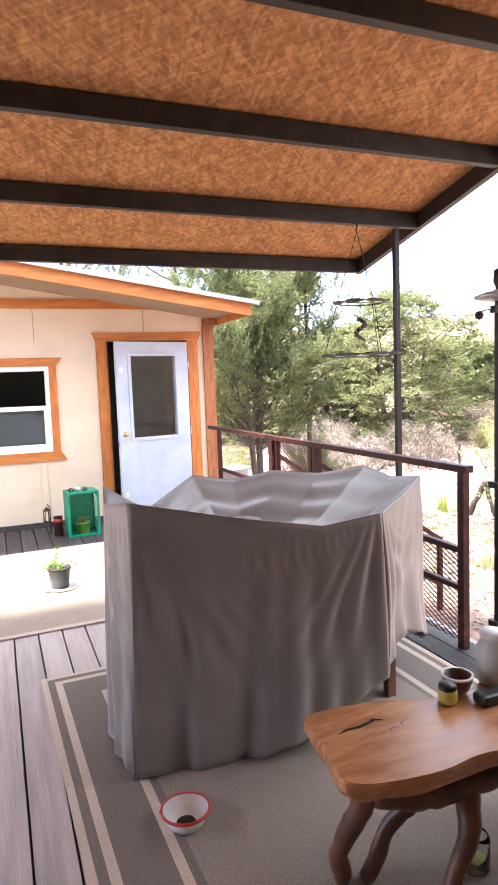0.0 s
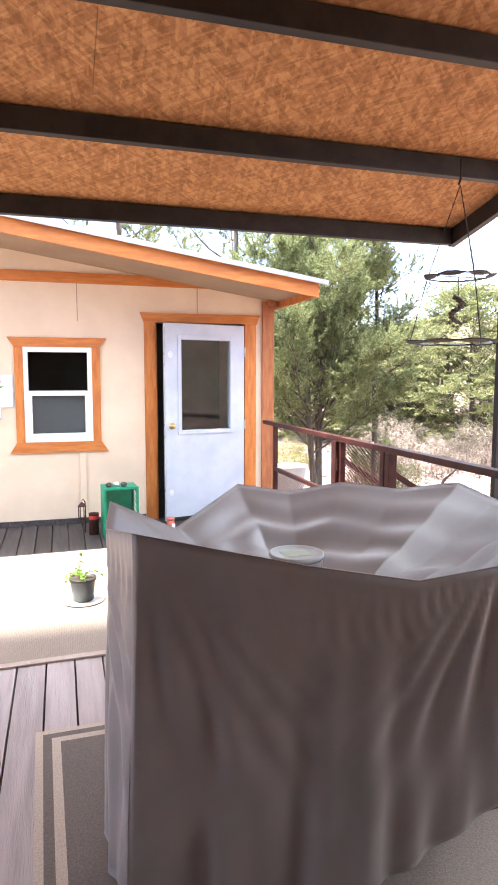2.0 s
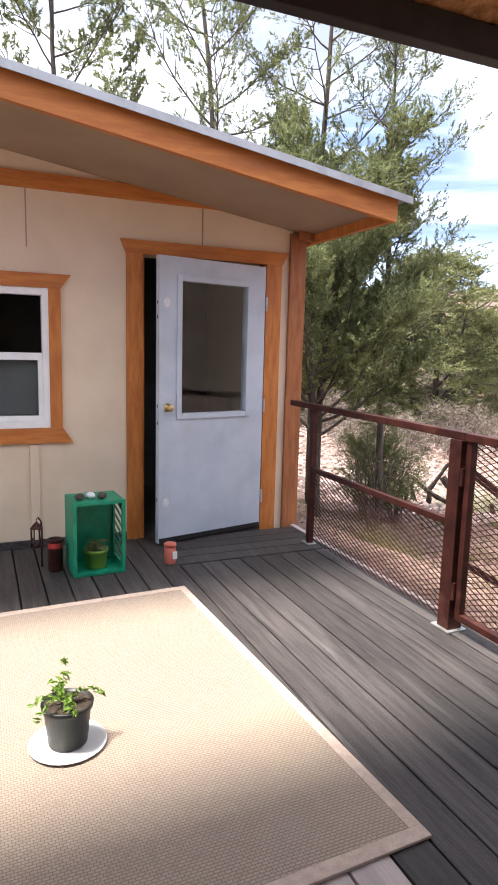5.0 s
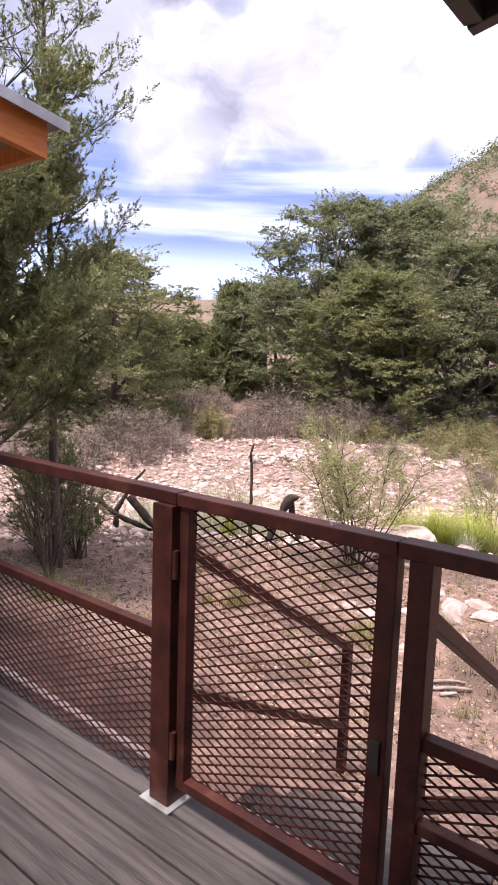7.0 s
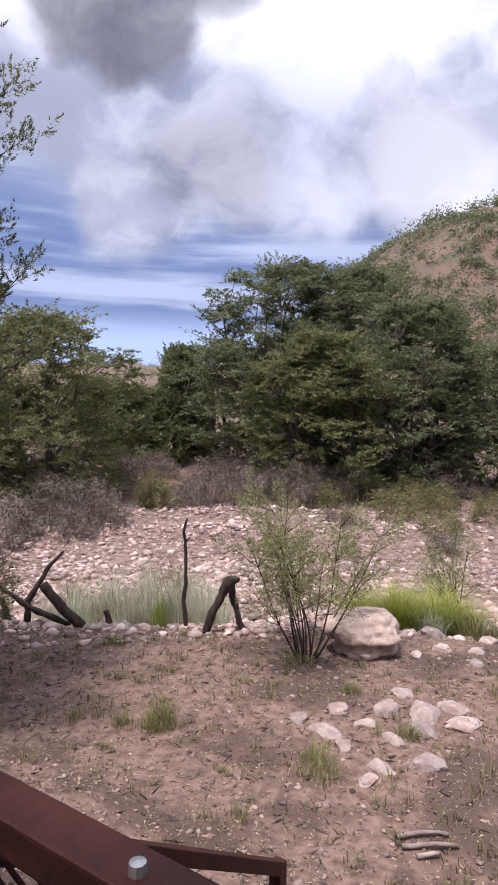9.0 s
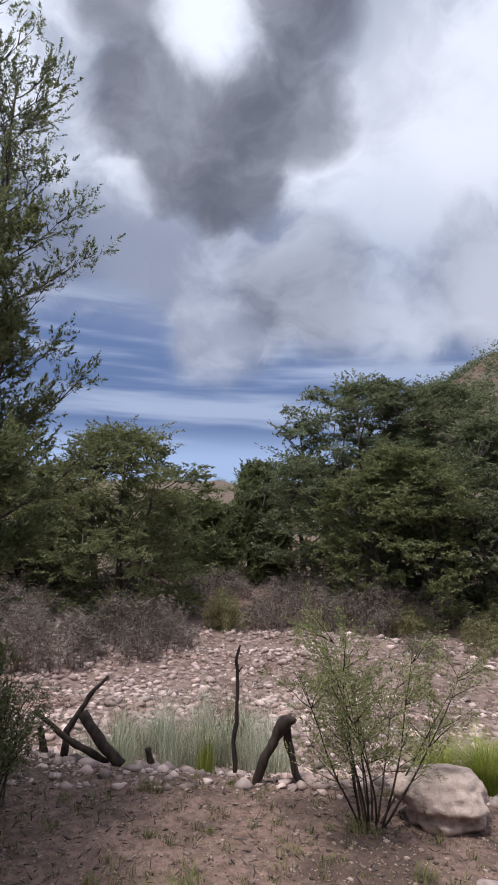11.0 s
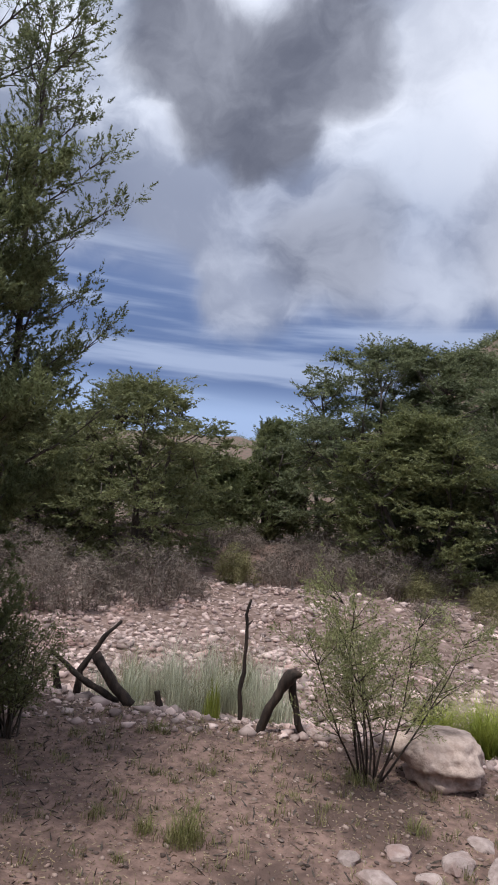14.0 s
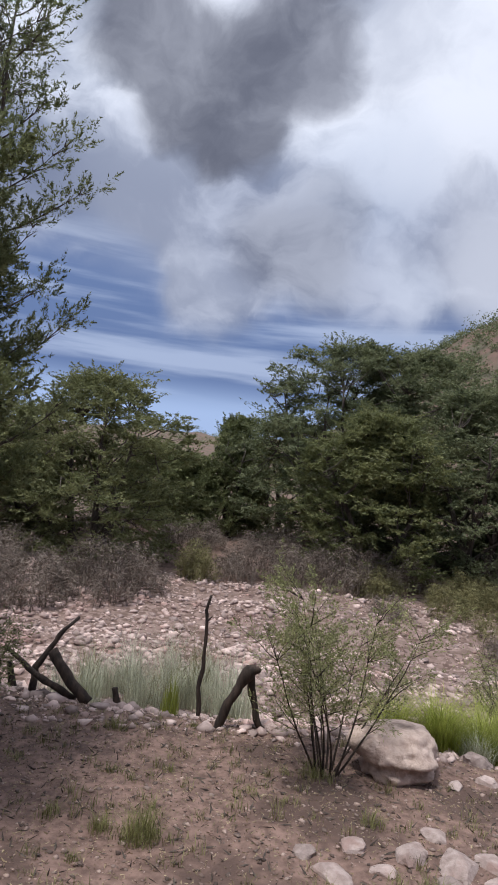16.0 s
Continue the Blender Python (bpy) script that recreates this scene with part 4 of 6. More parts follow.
    part("field", box(x0 + 0.335, x1 - 0.335, y0 + 0.335, y1 - 0.335, 0.002, 0.009, 0, None, m), M["rug_sand"], rug)


def weave_material():
    m = surface("woven_straw", (0.315, 0.248, 0.20), (0.375, 0.30, 0.245), 60, 0.95, 0.3, 160, c3=(0.40, 0.316, 0.24), spots=(1.0, 0.5, 0.8))
    nt = m.node_tree
    N, L = nt.nodes.new, nt.links.new
    b = nt.nodes["Principled BSDF"]
    old = b.inputs["Base Color"].links[0].from_socket
    tc = N("ShaderNodeTexCoord")
    br = N("ShaderNodeTexBrick")
    br.inputs["Scale"].default_value = 32
    br.inputs["Mortar Size"].default_value = 0.05
    br.inputs["Mortar Smooth"].default_value = 0.6
    br.inputs["Brick Width"].default_value = 0.62
    br.inputs["Row Height"].default_value = 0.36
    L(tc.outputs["Object"], br.inputs["Vector"])
    mx = N("ShaderNodeMix")
    mx.data_type = "RGBA"
    L(br.outputs["Fac"], mx.inputs[0])
    L(old, mx.inputs[6])
    mx.inputs[7].default_value = (0.205, 0.155, 0.12, 1)
    L(mx.outputs[2], b.inputs["Base Color"])
    bu = N("ShaderNodeBump")
    bu.invert = True
    bu.inputs["Distance"].default_value = 0.004
    bu.inputs["Strength"].default_value = 0.7
    L(br.outputs["Fac"], bu.inputs["Height"])
    L(bu.outputs[0], b.inputs["Normal"])
    return m


M["rug_weave"] = weave_material()
build_rugs()


# ---- covered table and chairs ----
def build_cover():
    c = np.array([1.32, 3.10])
    # plan x, y, height of the edge, height of the hem
    pts = [(0.60, 2.60, 1.105, 0.015), (1.05, 2.50, 1.010, 0.012), (1.36, 2.455, 0.955, 0.12), (1.62, 2.43, 0.985, 0.28), (1.86, 2.60, 1.015, 0.37), (2.11, 2.82, 1.045, 0.20), (2.20, 3.2, 0.99, 0.12), (2.26, 3.57, 1.005, 0.05),
           (2.0, 3.70, 0.965, 0.04), (1.74, 3.79, 0.995, 0.05), (1.48, 3.83, 0.955, 0.04), (1.23, 3.85, 1.0, 0.05), (0.86, 3.46, 0.90, 0.04), (0.572, 2.97, 1.12, 0.012), (0.545, 2.80, 1.075, 0.012)]
    per = []
    n = 22
    for i, p in enumerate(pts):
        q = pts[(i + 1) % len(pts)]
        for k in range(n):
            t = k / n
            per.append([p[j] * (1 - t) + q[j] * t for j in range(4)])
    per = np.array(per)
    for _ in range(3):
        per[:, 3] = (per[:, 3] + np.roll(per[:, 3], 1) + np.roll(per[:, 3], -1)) / 3
    N = len(per)
    s = np.cumsum(np.r_[0, np.hypot(*np.diff(per[:, :2], axis=0).T)])
    rings, V = [], []
    d = per[:, :2] - c
    out = d / np.linalg.norm(d, axis=1)[:, None]
    th = np.arctan2(d[:, 1], d[:, 0])
    top = 30
    for r in range(1, top + 1):
        f = r / top
        g = np.clip((f - 0.26) / 0.74, 0, 1)
        z = 0.672 + (per[:, 2] - 0.672) * g ** 1.25
        # slack folds that run along the rim, and a few that fan in from the corners
        w = np.sin(f * 30 + 1.3 * np.sin(th * 2) + 0.7 * np.sin(th * 5)) * 0.55 + np.sin(f * 17 + th * 1.7) * 0.4 + np.sin(th * 9 + f * 7) * 0.35
        z = z + w * 0.016 * g * (1 - g) * 4 + 0.005 * np.sin(f * 9 + th * 5) * (1 - g)
        V.append(np.c_[c + d * f, z])
    fall = 30
    for r in range(1, fall + 1):
        f = r / fall
        z = per[:, 2] * (1 - f) + per[:, 3] * f
        ph = s * 19 + 2.4 * np.sin(s * 3.1) + 0.8 * f
        fold = np.sign(np.sin(ph)) * np.abs(np.sin(ph)) ** 0.7 * 0.55 + np.sin(s * 47 + 1.3 + 2 * f) * 0.28 + np.sin(s * 8.0 + f * 2) * 0.6
        near = np.min([np.abs(s[:N] - s[k]) for k in (0, 3 * n, 5 * n, 7 * n, 11 * n, 13 * n)], axis=0)
        fan = np.sin(34 * near / (0.12 + f)) * np.exp(-near * 3.0) * f * (1 - f) * 0.035
        push = fold * 0.036 * f ** 1.2 + fan * 1.6 + 0.012 * f - 0.018 * np.sin(np.pi * f) * np.clip(near * 4, 0, 1)
        z = z + 0.012 * fold * (f > 0.99)
        p = c + d + out * push[:, None]
        V.append(np.c_[p, np.maximum(z, 0.012)])
    V = np.concatenate([[[c[0], c[1], 0.672]], *V])
    cover = thing("furniture_cover", (c[0], c[1], 0.0), "grey fabric cover draped over a patio table and chairs", "cover")

    def cloth(name, verts, faces):
        me = bpy.data.meshes.new(name)
        me.from_pydata([(v[0] - c[0], v[1] - c[1], v[2]) for v in verts], [], faces)
        me.materials.append(M["cloth"])
        me.polygons.foreach_set("use_smooth", [True] * len(me.polygons))
        ob = new(name, me)
        ob.parent = cover
        so = ob.modifiers.new("thickness", "SOLIDIFY")
        so.thickness = 0.003
    ft = [(0, 1 + k, 1 + (k + 1) % N) for k in range(N)]
    for r in range(top - 1):
        a, b = 1 + r * N, 1 + (r + 1) * N
        ft += [(a + k, b + k, b + (k + 1) % N, a + (k + 1) % N) for k in range(N)]
    cloth("top_panel", V[: 1 + top * N], ft)
    corners = [0, 3 * n, 5 * n, 7 * n, 11 * n, 13 * n, N]
    for c0, c1 in zip(corners, corners[1:]):
        w = c1 - c0 + 1
        vs = [V[1 + (top - 1 + r) * N + (c0 + k) % N] for r in range(fall + 1) for k in range(w)]
        fs = [(r * w + k, (r + 1) * w + k, (r + 1) * w + k + 1, r * w + k + 1) for r in range(fall) for k in range(w - 1)]
        cloth("side_panel", vs, fs)
    tb = thing("patio_table", (1.32, 3.10, 0), "wooden patio table hidden under the grey cover", "table")
    part("tabletop", lathe([(0.0, 0.64), (0.40, 0.64), (0.41, 0.65), (0.40, 0.664), (0.0, 0.664)], 40, (1.32, 3.10, 0)), M["branch"], tb)
    for a in range(4):
        x, y = 1.32 + 0.26 * math.cos(a * 1.571 + 0.7), 3.10 + 0.26 * math.sin(a * 1.571 + 0.7)
        part("leg", box(x - 0.025, x + 0.025, y - 0.025, y + 0.025, 0.009, 0.64, 0.003), M["branch"], tb)
    ch = thing("patio_chair", (1.75, 2.78, 0), "dark wooden chair showing its legs under the cover", "chair")
    part("seat", box(1.50, 1.87, 2.70, 3.04, 0.42, 0.45, 0.006), M["branch"], ch)
    for x, y, h in ((1.53, 2.73, 0.42), (1.845, 2.725, 0.42), (1.53, 3.01, 0.42), (1.845, 3.01, 0.42)):
        part("leg", box(x - 0.022, x + 0.022, y - 0.022, y + 0.022, 0.009, h, 0.003), M["branch"], ch)


build_cover()


M["lid"] = surface("cloudy_plastic", (0.42, 0.46, 0.45), (0.52, 0.56, 0.55), 9, 0.35, 0.03, 30)


M["lid_print"] = surface("faded_green_print", (0.36, 0.44, 0.30), (0.46, 0.53, 0.42), 30, 0.4, 0.0)


def build_tub():
    x, y = 4.28, 11.35
    z = float(ground_z(x, y))
    tub = thing("tub", (x, y, z), "white plastic tub standing on the ground beyond the railing", "tub")
    part("body", lathe([(0.0, 0.0), (0.20, 0.0), (0.215, 0.02), (0.29, 0.60), (0.30, 0.62), (0.28, 0.62), (0.20, 0.03), (0.0, 0.03)], 28, (x, y, z)), M["white"], tub, smooth=True)
    part("rim", lathe([(0.285, 0.615), (0.315, 0.615), (0.318, 0.64), (0.285, 0.645), (0.285, 0.615)], 28, (x, y, z)), M["white"], tub, "rolled white rim", True)


build_tub()


def build_bucket():
    b = thing("bucket", (1.255, 3.12, 0.675), "small galvanised bucket with a pale lid on the cover", "bucket")
    at = (1.255, 3.12, 0.676)
    part("body", lathe([(0.0, 0.0), (0.078, 0.0), (0.082, 0.004), (0.086, 0.07), (0.0885, 0.073), (0.0885, 0.079), (0.0865, 0.082), (0.088, 0.10), (0.0905, 0.103), (0.0905, 0.109), (0.0885, 0.112), (0.095, 0.158), (0.095, 0.164)], 36, at), M["galv"], b, smooth=True)
    part("lid", lathe([(0.0, 0.180), (0.090, 0.181), (0.097, 0.187), (0.102, 0.186), (0.103, 0.176), (0.097, 0.168)], 36, at), M["lid"], b, "pale plastic lid with a faded print", True)
    part("print", box(1.20, 1.30, 3.085, 3.16, 0.8570, 0.8576, 0), M["lid_print"], b, "faded yellow-green printed patch")
    part("handle", tube([(1.255 + 0.094 * math.cos(t), 3.12 + 0.094 * math.sin(t) - 0.004, 0.676 + 0.155 - 0.05 * math.sin((t - 3.4) / 2.6 * math.pi)) for t in np.linspace(3.4, 6.0, 14)], 0.0025, 6), M["galv"], b)


build_bucket()


# ---- slab table and what stands on it ----
def build_slab_table():
    t = thing("slab_table", (1.5, 1.75, 0), "polished live-edge mesquite slab table on crooked branch legs", "table")
    outline = [(1.022, 2.005), (1.10, 2.02), (1.18, 2.012), (1.32, 1.985), (1.456, 1.93), (1.62, 1.93), (1.80, 1.96), (1.98, 1.90), (2.02, 1.72), (1.92, 1.52), (1.70, 1.46), (1.56, 1.56), (1.40, 1.60), (1.25, 1.585), (1.10, 1.60), (1.0, 1.63), (0.965, 1.675), (0.985, 1.78), (1.0, 1.90)]
    bm = bmesh.new()
    zt, th = 0.452, 0.06
    loops = []
    cx, cy = 1.45, 1.78
    fine = []
    n = len(outline)
    for i in range(n):
        p0, p1, p2, p3 = (np.array(outline[(i + k) % n]) for k in (-1, 0, 1, 2))
        for s in np.linspace(0, 1, 5, endpoint=False):
            fine.append(0.5 * ((2 * p1) + (-p0 + p2) * s + (2 * p0 - 5 * p1 + 4 * p2 - p3) * s * s + (-p0 + 3 * p1 - 3 * p2 + p3) * s ** 3))
    for sc, z in ((0.90, zt - th), (0.975, zt - th + 0.01), (1.0, zt - th * 0.5), (0.992, zt - 0.010), (0.975, zt)):
        loops.append([bm.verts.new((cx + (p[0] - cx) * sc, cy + (p[1] - cy) * sc, z + (0.004 * math.sin(i * 0.9) if z < zt else 0))) for i, p in enumerate(fine)])
    for a, b in zip(loops, loops[1:]):
        for k in range(len(fine)):
            j = (k + 1) % len(fine)
            bm.faces.new((a[k], a[j], b[j], b[k]))
    bm.faces.new(loops[0][::-1])
    bm.faces.new(loops[-1])
    bmesh.ops.recalc_face_normals(bm, faces=bm.faces)
    part("slab", bm, M["slab"], t)
    for pts, w in (([(1.075, 1.865), (1.11, 1.88), (1.15, 1.875), (1.19, 1.885), (1.215, 1.895), (1.25, 1.876)], 0.007), ([(1.225, 1.80), (1.235, 1.825), (1.26, 1.832)], 0.004), ([(1.27, 1.80), (1.285, 1.84), (1.32, 1.855)], 0.004)):
        q = bmesh.new()
        prev = None
        for i, p in enumerate(pts):
            ww = w * (0.25 if i in (0, len(pts) - 1) else 1)
            cur = [q.verts.new((p[0], p[1] + s * ww, zt + 0.0012)) for s in (-1, 1)]
            if prev:
                q.faces.new((prev[0], cur[0], cur[1], prev[1]))
            prev = cur
        part("crack", q, M["crack"], t, "dark natural crack in the slab")
    for pts, rr in (([(1.12, 1.74, 0.395), (1.06, 1.76, 0.26), (1.03, 1.80, 0.12), (1.05, 1.83, 0.012)], [0.040, 0.032, 0.026, 0.026]),
                    ([(1.36, 1.76, 0.39), (1.27, 1.78, 0.24), (1.18, 1.80, 0.12), (1.12, 1.80, 0.012)], [0.034, 0.026, 0.024, 0.024]),
                    ([(1.12, 1.74, 0.33), (1.22, 1.70, 0.30), (1.34, 1.70, 0.28), (1.5, 1.70, 0.30), (1.72, 1.68, 0.29)], [0.035, 0.03, 0.03, 0.035, 0.035]),
                    ([(1.46, 1.72, 0.30), (1.40, 1.66, 0.20), (1.33, 1.62, 0.12), (1.24, 1.60, 0.012)], [0.034, 0.03, 0.026, 0.026]),
                    ([(1.72, 1.62, 0.395), (1.74, 1.60, 0.2), (1.78, 1.58, 0.012)], [0.045, 0.038, 0.035]),
                    ([(1.74, 1.80, 0.395), (1.80, 1.84, 0.2), (1.86, 1.86, 0.012)], [0.045, 0.038, 0.035])):
        fine, fr = [], []
        for i in range(len(pts) - 1):
            for u in np.linspace(0, 1, 6, endpoint=False):
                p = Vector(pts[i]).lerp(Vector(pts[i + 1]), u)
                k = 0.016 if 0.03 < p.z < 0.36 else 0.0
                fine.append(p + Vector((noise.noise(p * 13), noise.noise(p * 13 + Vector((7, 0, 0))), 0)) * k)
                fr.append(1.05 * (rr[i] * (1 - u) + rr[i + 1] * u) * (1 + 0.28 * noise.noise(p * 24)))
        part("branch_leg", tube(fine + [Vector(pts[-1])], fr + [rr[-1]], 12), M["branch"], t, smooth=True)
    z = 0.4535
    c = thing("jar", (1.50, 1.88, z), "small yellow jar with a dark lid on the slab table", "jar")
    part("glass_body", lathe([(0.0, 0.0), (0.029, 0.0), (0.032, 0.006), (0.032, 0.042), (0.028, 0.048)], 24, (1.50, 1.88, z)), M["yellow"], c, smooth=True)
    part("lid", lathe([(0.0, 0.066), (0.027, 0.065), (0.030, 0.060), (0.030, 0.047)], 24, (1.50, 1.88, z)), M["black_plastic"], c, smooth=True)
    c = thing("bowl", (1.575, 1.92, z), "small brown bowl with a white rim on the slab table", "bowl")
    part("body", lathe([(0.0, 0.0), (0.026, 0.0), (0.040, 0.016), (0.050, 0.045), (0.053, 0.060), (0.047, 0.060), (0.036, 0.025), (0.0, 0.010)], 26, (1.575, 1.92, z)), M["branch"], c, smooth=True)
    part("rim", lathe([(0.045, 0.058), (0.054, 0.058), (0.055, 0.065), (0.046, 0.065)], 26, (1.575, 1.92, z)), M["white"], c, smooth=True)
    c = thing("jar", (1.74, 1.93, z), "tall pale frosted jar with a white lid on the slab table", "jar")
    part("glass_body", lathe([(0.0, 0.0), (0.05, 0.0), (0.055, 0.008), (0.055, 0.13), (0.042, 0.15), (0.042, 0.165), (0.0395, 0.165), (0.0395, 0.149), (0.0525, 0.129), (0.0525, 0.009), (0.0, 0.006)], 26, (1.74, 1.93, z)), M["frosted"], c, smooth=True)
    part("lid", lathe([(0.0, 0.186), (0.043, 0.184), (0.045, 0.178), (0.045, 0.164)], 26, (1.74, 1.93, z)), M["white"], c, smooth=True)
    c = solid("sunglasses_case", box(1.575, 1.70, 1.79, 1.85, z, z + 0.035, 0.012), M["black_plastic"], "black folded case lying on the slab table", "case")
    c = thing("jar", (1.455, 1.70, 0.009), "clear jar with a yellow candle under the slab table", "jar")
    part("glass_body", lathe([(0.0, 0.0), (0.042, 0.0), (0.045, 0.006), (0.045, 0.10), (0.038, 0.115), (0.0355, 0.114), (0.0425, 0.099), (0.0425, 0.007), (0.0, 0.003)], 24, (1.455, 1.70, 0.0095)), M["glass"], c, smooth=True)
    part("candle", lathe([(0.0, 0.004), (0.036, 0.004), (0.036, 0.03), (0.0, 0.03)], 20, (1.455, 1.70, 0.0095)), M["yellow"], c, smooth=True)


M["frosted"] = surface("pale_frosted_jar", (0.50, 0.53, 0.47), (0.60, 0.62, 0.56), 9, 0.28, 0.02, 30)
M["yellow"] = surface("yellow_wax", (0.50, 0.42, 0.09), (0.60, 0.52, 0.14), 9, 0.35, 0.02, 30)
build_slab_table()


def build_small_things():
    b = thing("bowl", (0.685, 2.27, 0.009), "white enamel pet bowl with a red rim on the rug", "bowl")
    at = (0.685, 2.27, 0.0095)
    part("body", lathe([(0.0, 0.0), (0.055, 0.0), (0.06, 0.004), (0.085, 0.055), (0.082, 0.056), (0.057, 0.008), (0.0, 0.006)], 32, at), M["enamel"], b, smooth=True)
    part("rim", lathe([(0.081, 0.053), (0.089, 0.053), (0.091, 0.058), (0.087, 0.062), (0.080, 0.060)], 32, at), M["enamel_red"], b, "red painted rim", True)
    part("food", lathe([(0.0, 0.0125), (0.018, 0.0115), (0.034, 0.0078)], 24, at), M["soil"], b, "dark food residue", True)
    # black plant pot on its saucer
    x, y = 0.54, 5.23
    p = thing("plant_pot", (x, y, 0.01), "black plastic nursery pot on a white saucer with a green seedling", "potted plant")
    part("saucer", lathe([(0.0, 0.0), (0.125, 0.0), (0.138, 0.008), (0.135, 0.011), (0.122, 0.005), (0.0, 0.005)], 36, (x, y, 0.0125)), M["enamel"], p, smooth=True)
    part("pot", lathe([(0.0, 0.007), (0.066, 0.007), (0.069, 0.012), (0.083, 0.140), (0.090, 0.142), (0.092, 0.160), (0.086, 0.162), (0.082, 0.150), (0.0, 0.150)], 32, (x, y, 0.0125)), M["black_plastic"], p, smooth=True)
    part("soil", lathe([(0.0, 0.156), (0.05, 0.155), (0.082, 0.152)], 24, (x, y, 0.0125)), M["soil"], p, smooth=True)
    pts = []
    for i in range(9):
        a = RNG.random() * 6.28
        ln = 0.06 + 0.09 * RNG.random()
        for s in np.linspace(0.2, 1, 8):
            pts.append((x - 0.01 + math.cos(a) * ln * s, y + math.sin(a) * ln * s, 0.17 + (0.10 * s - 0.09 * s * s) * ln / 0.09))
    for i in range(22):
        f = RNG.random()
        pts.append((x - 0.01 + RNG.normal() * 0.016 * (1.2 - f), y + RNG.normal() * 0.016 * (1.2 - f), 0.17 + 0.17 * f))
    lv = leaves("foliage", clumps(pts, 0.010, 3) - np.array([x, y, 0.01]), 0.028, M["leaf_bright"], 0.35)
    lv.parent = p
    # green crate on end
    x0, x1, y0, y1, h, t = 0.785, 1.105, 6.92, 7.20, 0.47, 0.012
    m = rot_about(0.94, 7.06, 3)
    c = thing("crate", (0.945, 7.06, 0.0), "green plastic milk crate standing on end by the wall", "crate")
    part("side", box(x0, x0 + t, y0, y1, 0.001, h, 0.003, None, m), M["green_plastic"], c)
    lat = bmesh.new()
    for q in ((y0, y0 + 0.035, 0.001, h), (y1 - 0.035, y1, 0.001, h), (y0 + 0.035, y1 - 0.035, 0.001, 0.05), (y0 + 0.035, y1 - 0.035, h - 0.05, h)):
        box(x1 - t, x1, q[0], q[1], q[2], q[3], 0, lat, m)
    for k in range(7):
        z = 0.07 + k * 0.055
        beam((x1 - t / 2, y0 + 0.03, z), (x1 - t / 2, y1 - 0.03, z + 0.03), 0.006, 0.012, 0, lat)
    part("lattice_side", lat, M["green_plastic"], c)
    part("bottom", box(x0 + t, x1 - t, y0, y1, 0.001, t, 0.003, None, m), M["green_plastic"], c)
    part("top", box(x0 + t, x1 - t, y0, y1, h - t, h, 0.003, None, m), M["green_plastic"], c)
    part("back", box(x0 + t, x1 - t, y1 - t, y1, t, h - t, 0, None, m), M["green_plastic"], c)
    fr = bmesh.new()
    for q in ((x0 - 0.004, x0 + 0.02, 0.001, h + 0.004), (x1 - 0.02, x1 + 0.004, 0.001, h + 0.004), (x0 + 0.02, x1 - 0.02, 0.001, 0.022), (x0 + 0.02, x1 - 0.02, h - 0.018, h + 0.004)):
        box(q[0], q[1], y0 - 0.012, y0 + 0.002, q[2], q[3], 0.003, fr, m)
    part("rim", fr, M["green_plastic"], c)
    p = thing("plant_pot", (0.95, 7.04, 0.0135), "lime green ceramic pot with a dark succulent inside the crate", "potted plant")
    at = (0.95, 7.04, 0.0135)
    part("pot", lathe([(0.0, 0.0), (0.058, 0.0), (0.062, 0.005), (0.072, 0.10), (0.078, 0.102), (0.078, 0.122), (0.07, 0.122), (0.068, 0.105), (0.0, 0.105)], 28, at), M["lime"], p, smooth=True)
    lv = leaves("foliage", clumps([(0, 0, 0.13)], 0.07, 60), 0.06, M["juniper"], 0.3)
    lv.parent = p
    for k, (x, y) in enumerate(((0.845, 7.0), (0.985, 7.0))):
        r = bmesh.new()
        bmesh.ops.create_icosphere(r, subdivisions=3, radius=0.03)
        for v in r.verts:
            v.co *= 1 + 0.15 * noise.noise(v.co * 60 + Vector((k * 9, 0, 0)))
        bmesh.ops.transform(r, matrix=Matrix.Translation((x, y, h + 0.020)) @ Matrix.Diagonal((1, 1, 0.75, 1)), verts=r.verts)
        solid("pine_cone", r, M["bark"], "small brown cone resting on the crate", "cone", "cones on the crate")
    r = bmesh.new()
    bmesh.ops.create_icosphere(r, subdivisions=3, radius=0.026)
    for v in r.verts:
        v.co *= 1 + 0.12 * noise.noise(v.co * 50)
    bmesh.ops.transform(r, matrix=Matrix.Translation((0.915, 7.02, h + 0.022)) @ Matrix.Diagonal((1.2, 1, 0.8, 1)), verts=r.verts)
    solid("white_stone", r, M["white"], "white stone resting on the crate", "stone")
    # rusty lantern on a stake, and a brown tin
    ln = thing("lantern", (0.60, 7.18, 0), "small rusty metal lantern on a stand", "lantern")
    part("stand", tube([(0.63, 7.19, 0.0), (0.63, 7.19, 0.30), (0.61, 7.19, 0.33), (0.60, 7.19, 0.31)], 0.006, 8), M["rust"], ln)
    part("roof", lathe([(0.0, 0.31), (0.008, 0.30), (0.04, 0.265), (0.042, 0.26), (0.0, 0.26)], 6, (0.60, 7.18, 0)), M["rust"], ln)
    part("base", lathe([(0.0, 0.14), (0.038, 0.14), (0.038, 0.15), (0.0, 0.15)], 6, (0.60, 7.18, 0)), M["rust"], ln)
    for k in range(6):
        a = k * math.pi / 3
        part("bar", tube([(0.60 + 0.034 * math.cos(a), 7.18 + 0.034 * math.sin(a), 0.15), (0.60 + 0.034 * math.cos(a), 7.18 + 0.034 * math.sin(a), 0.26)], 0.004, 6), M["rust"], ln)
    p = part("pane", lathe([(0.030, 0.15), (0.030, 0.26)], 6, (0.60, 7.18, 0)), M["glass"], ln)
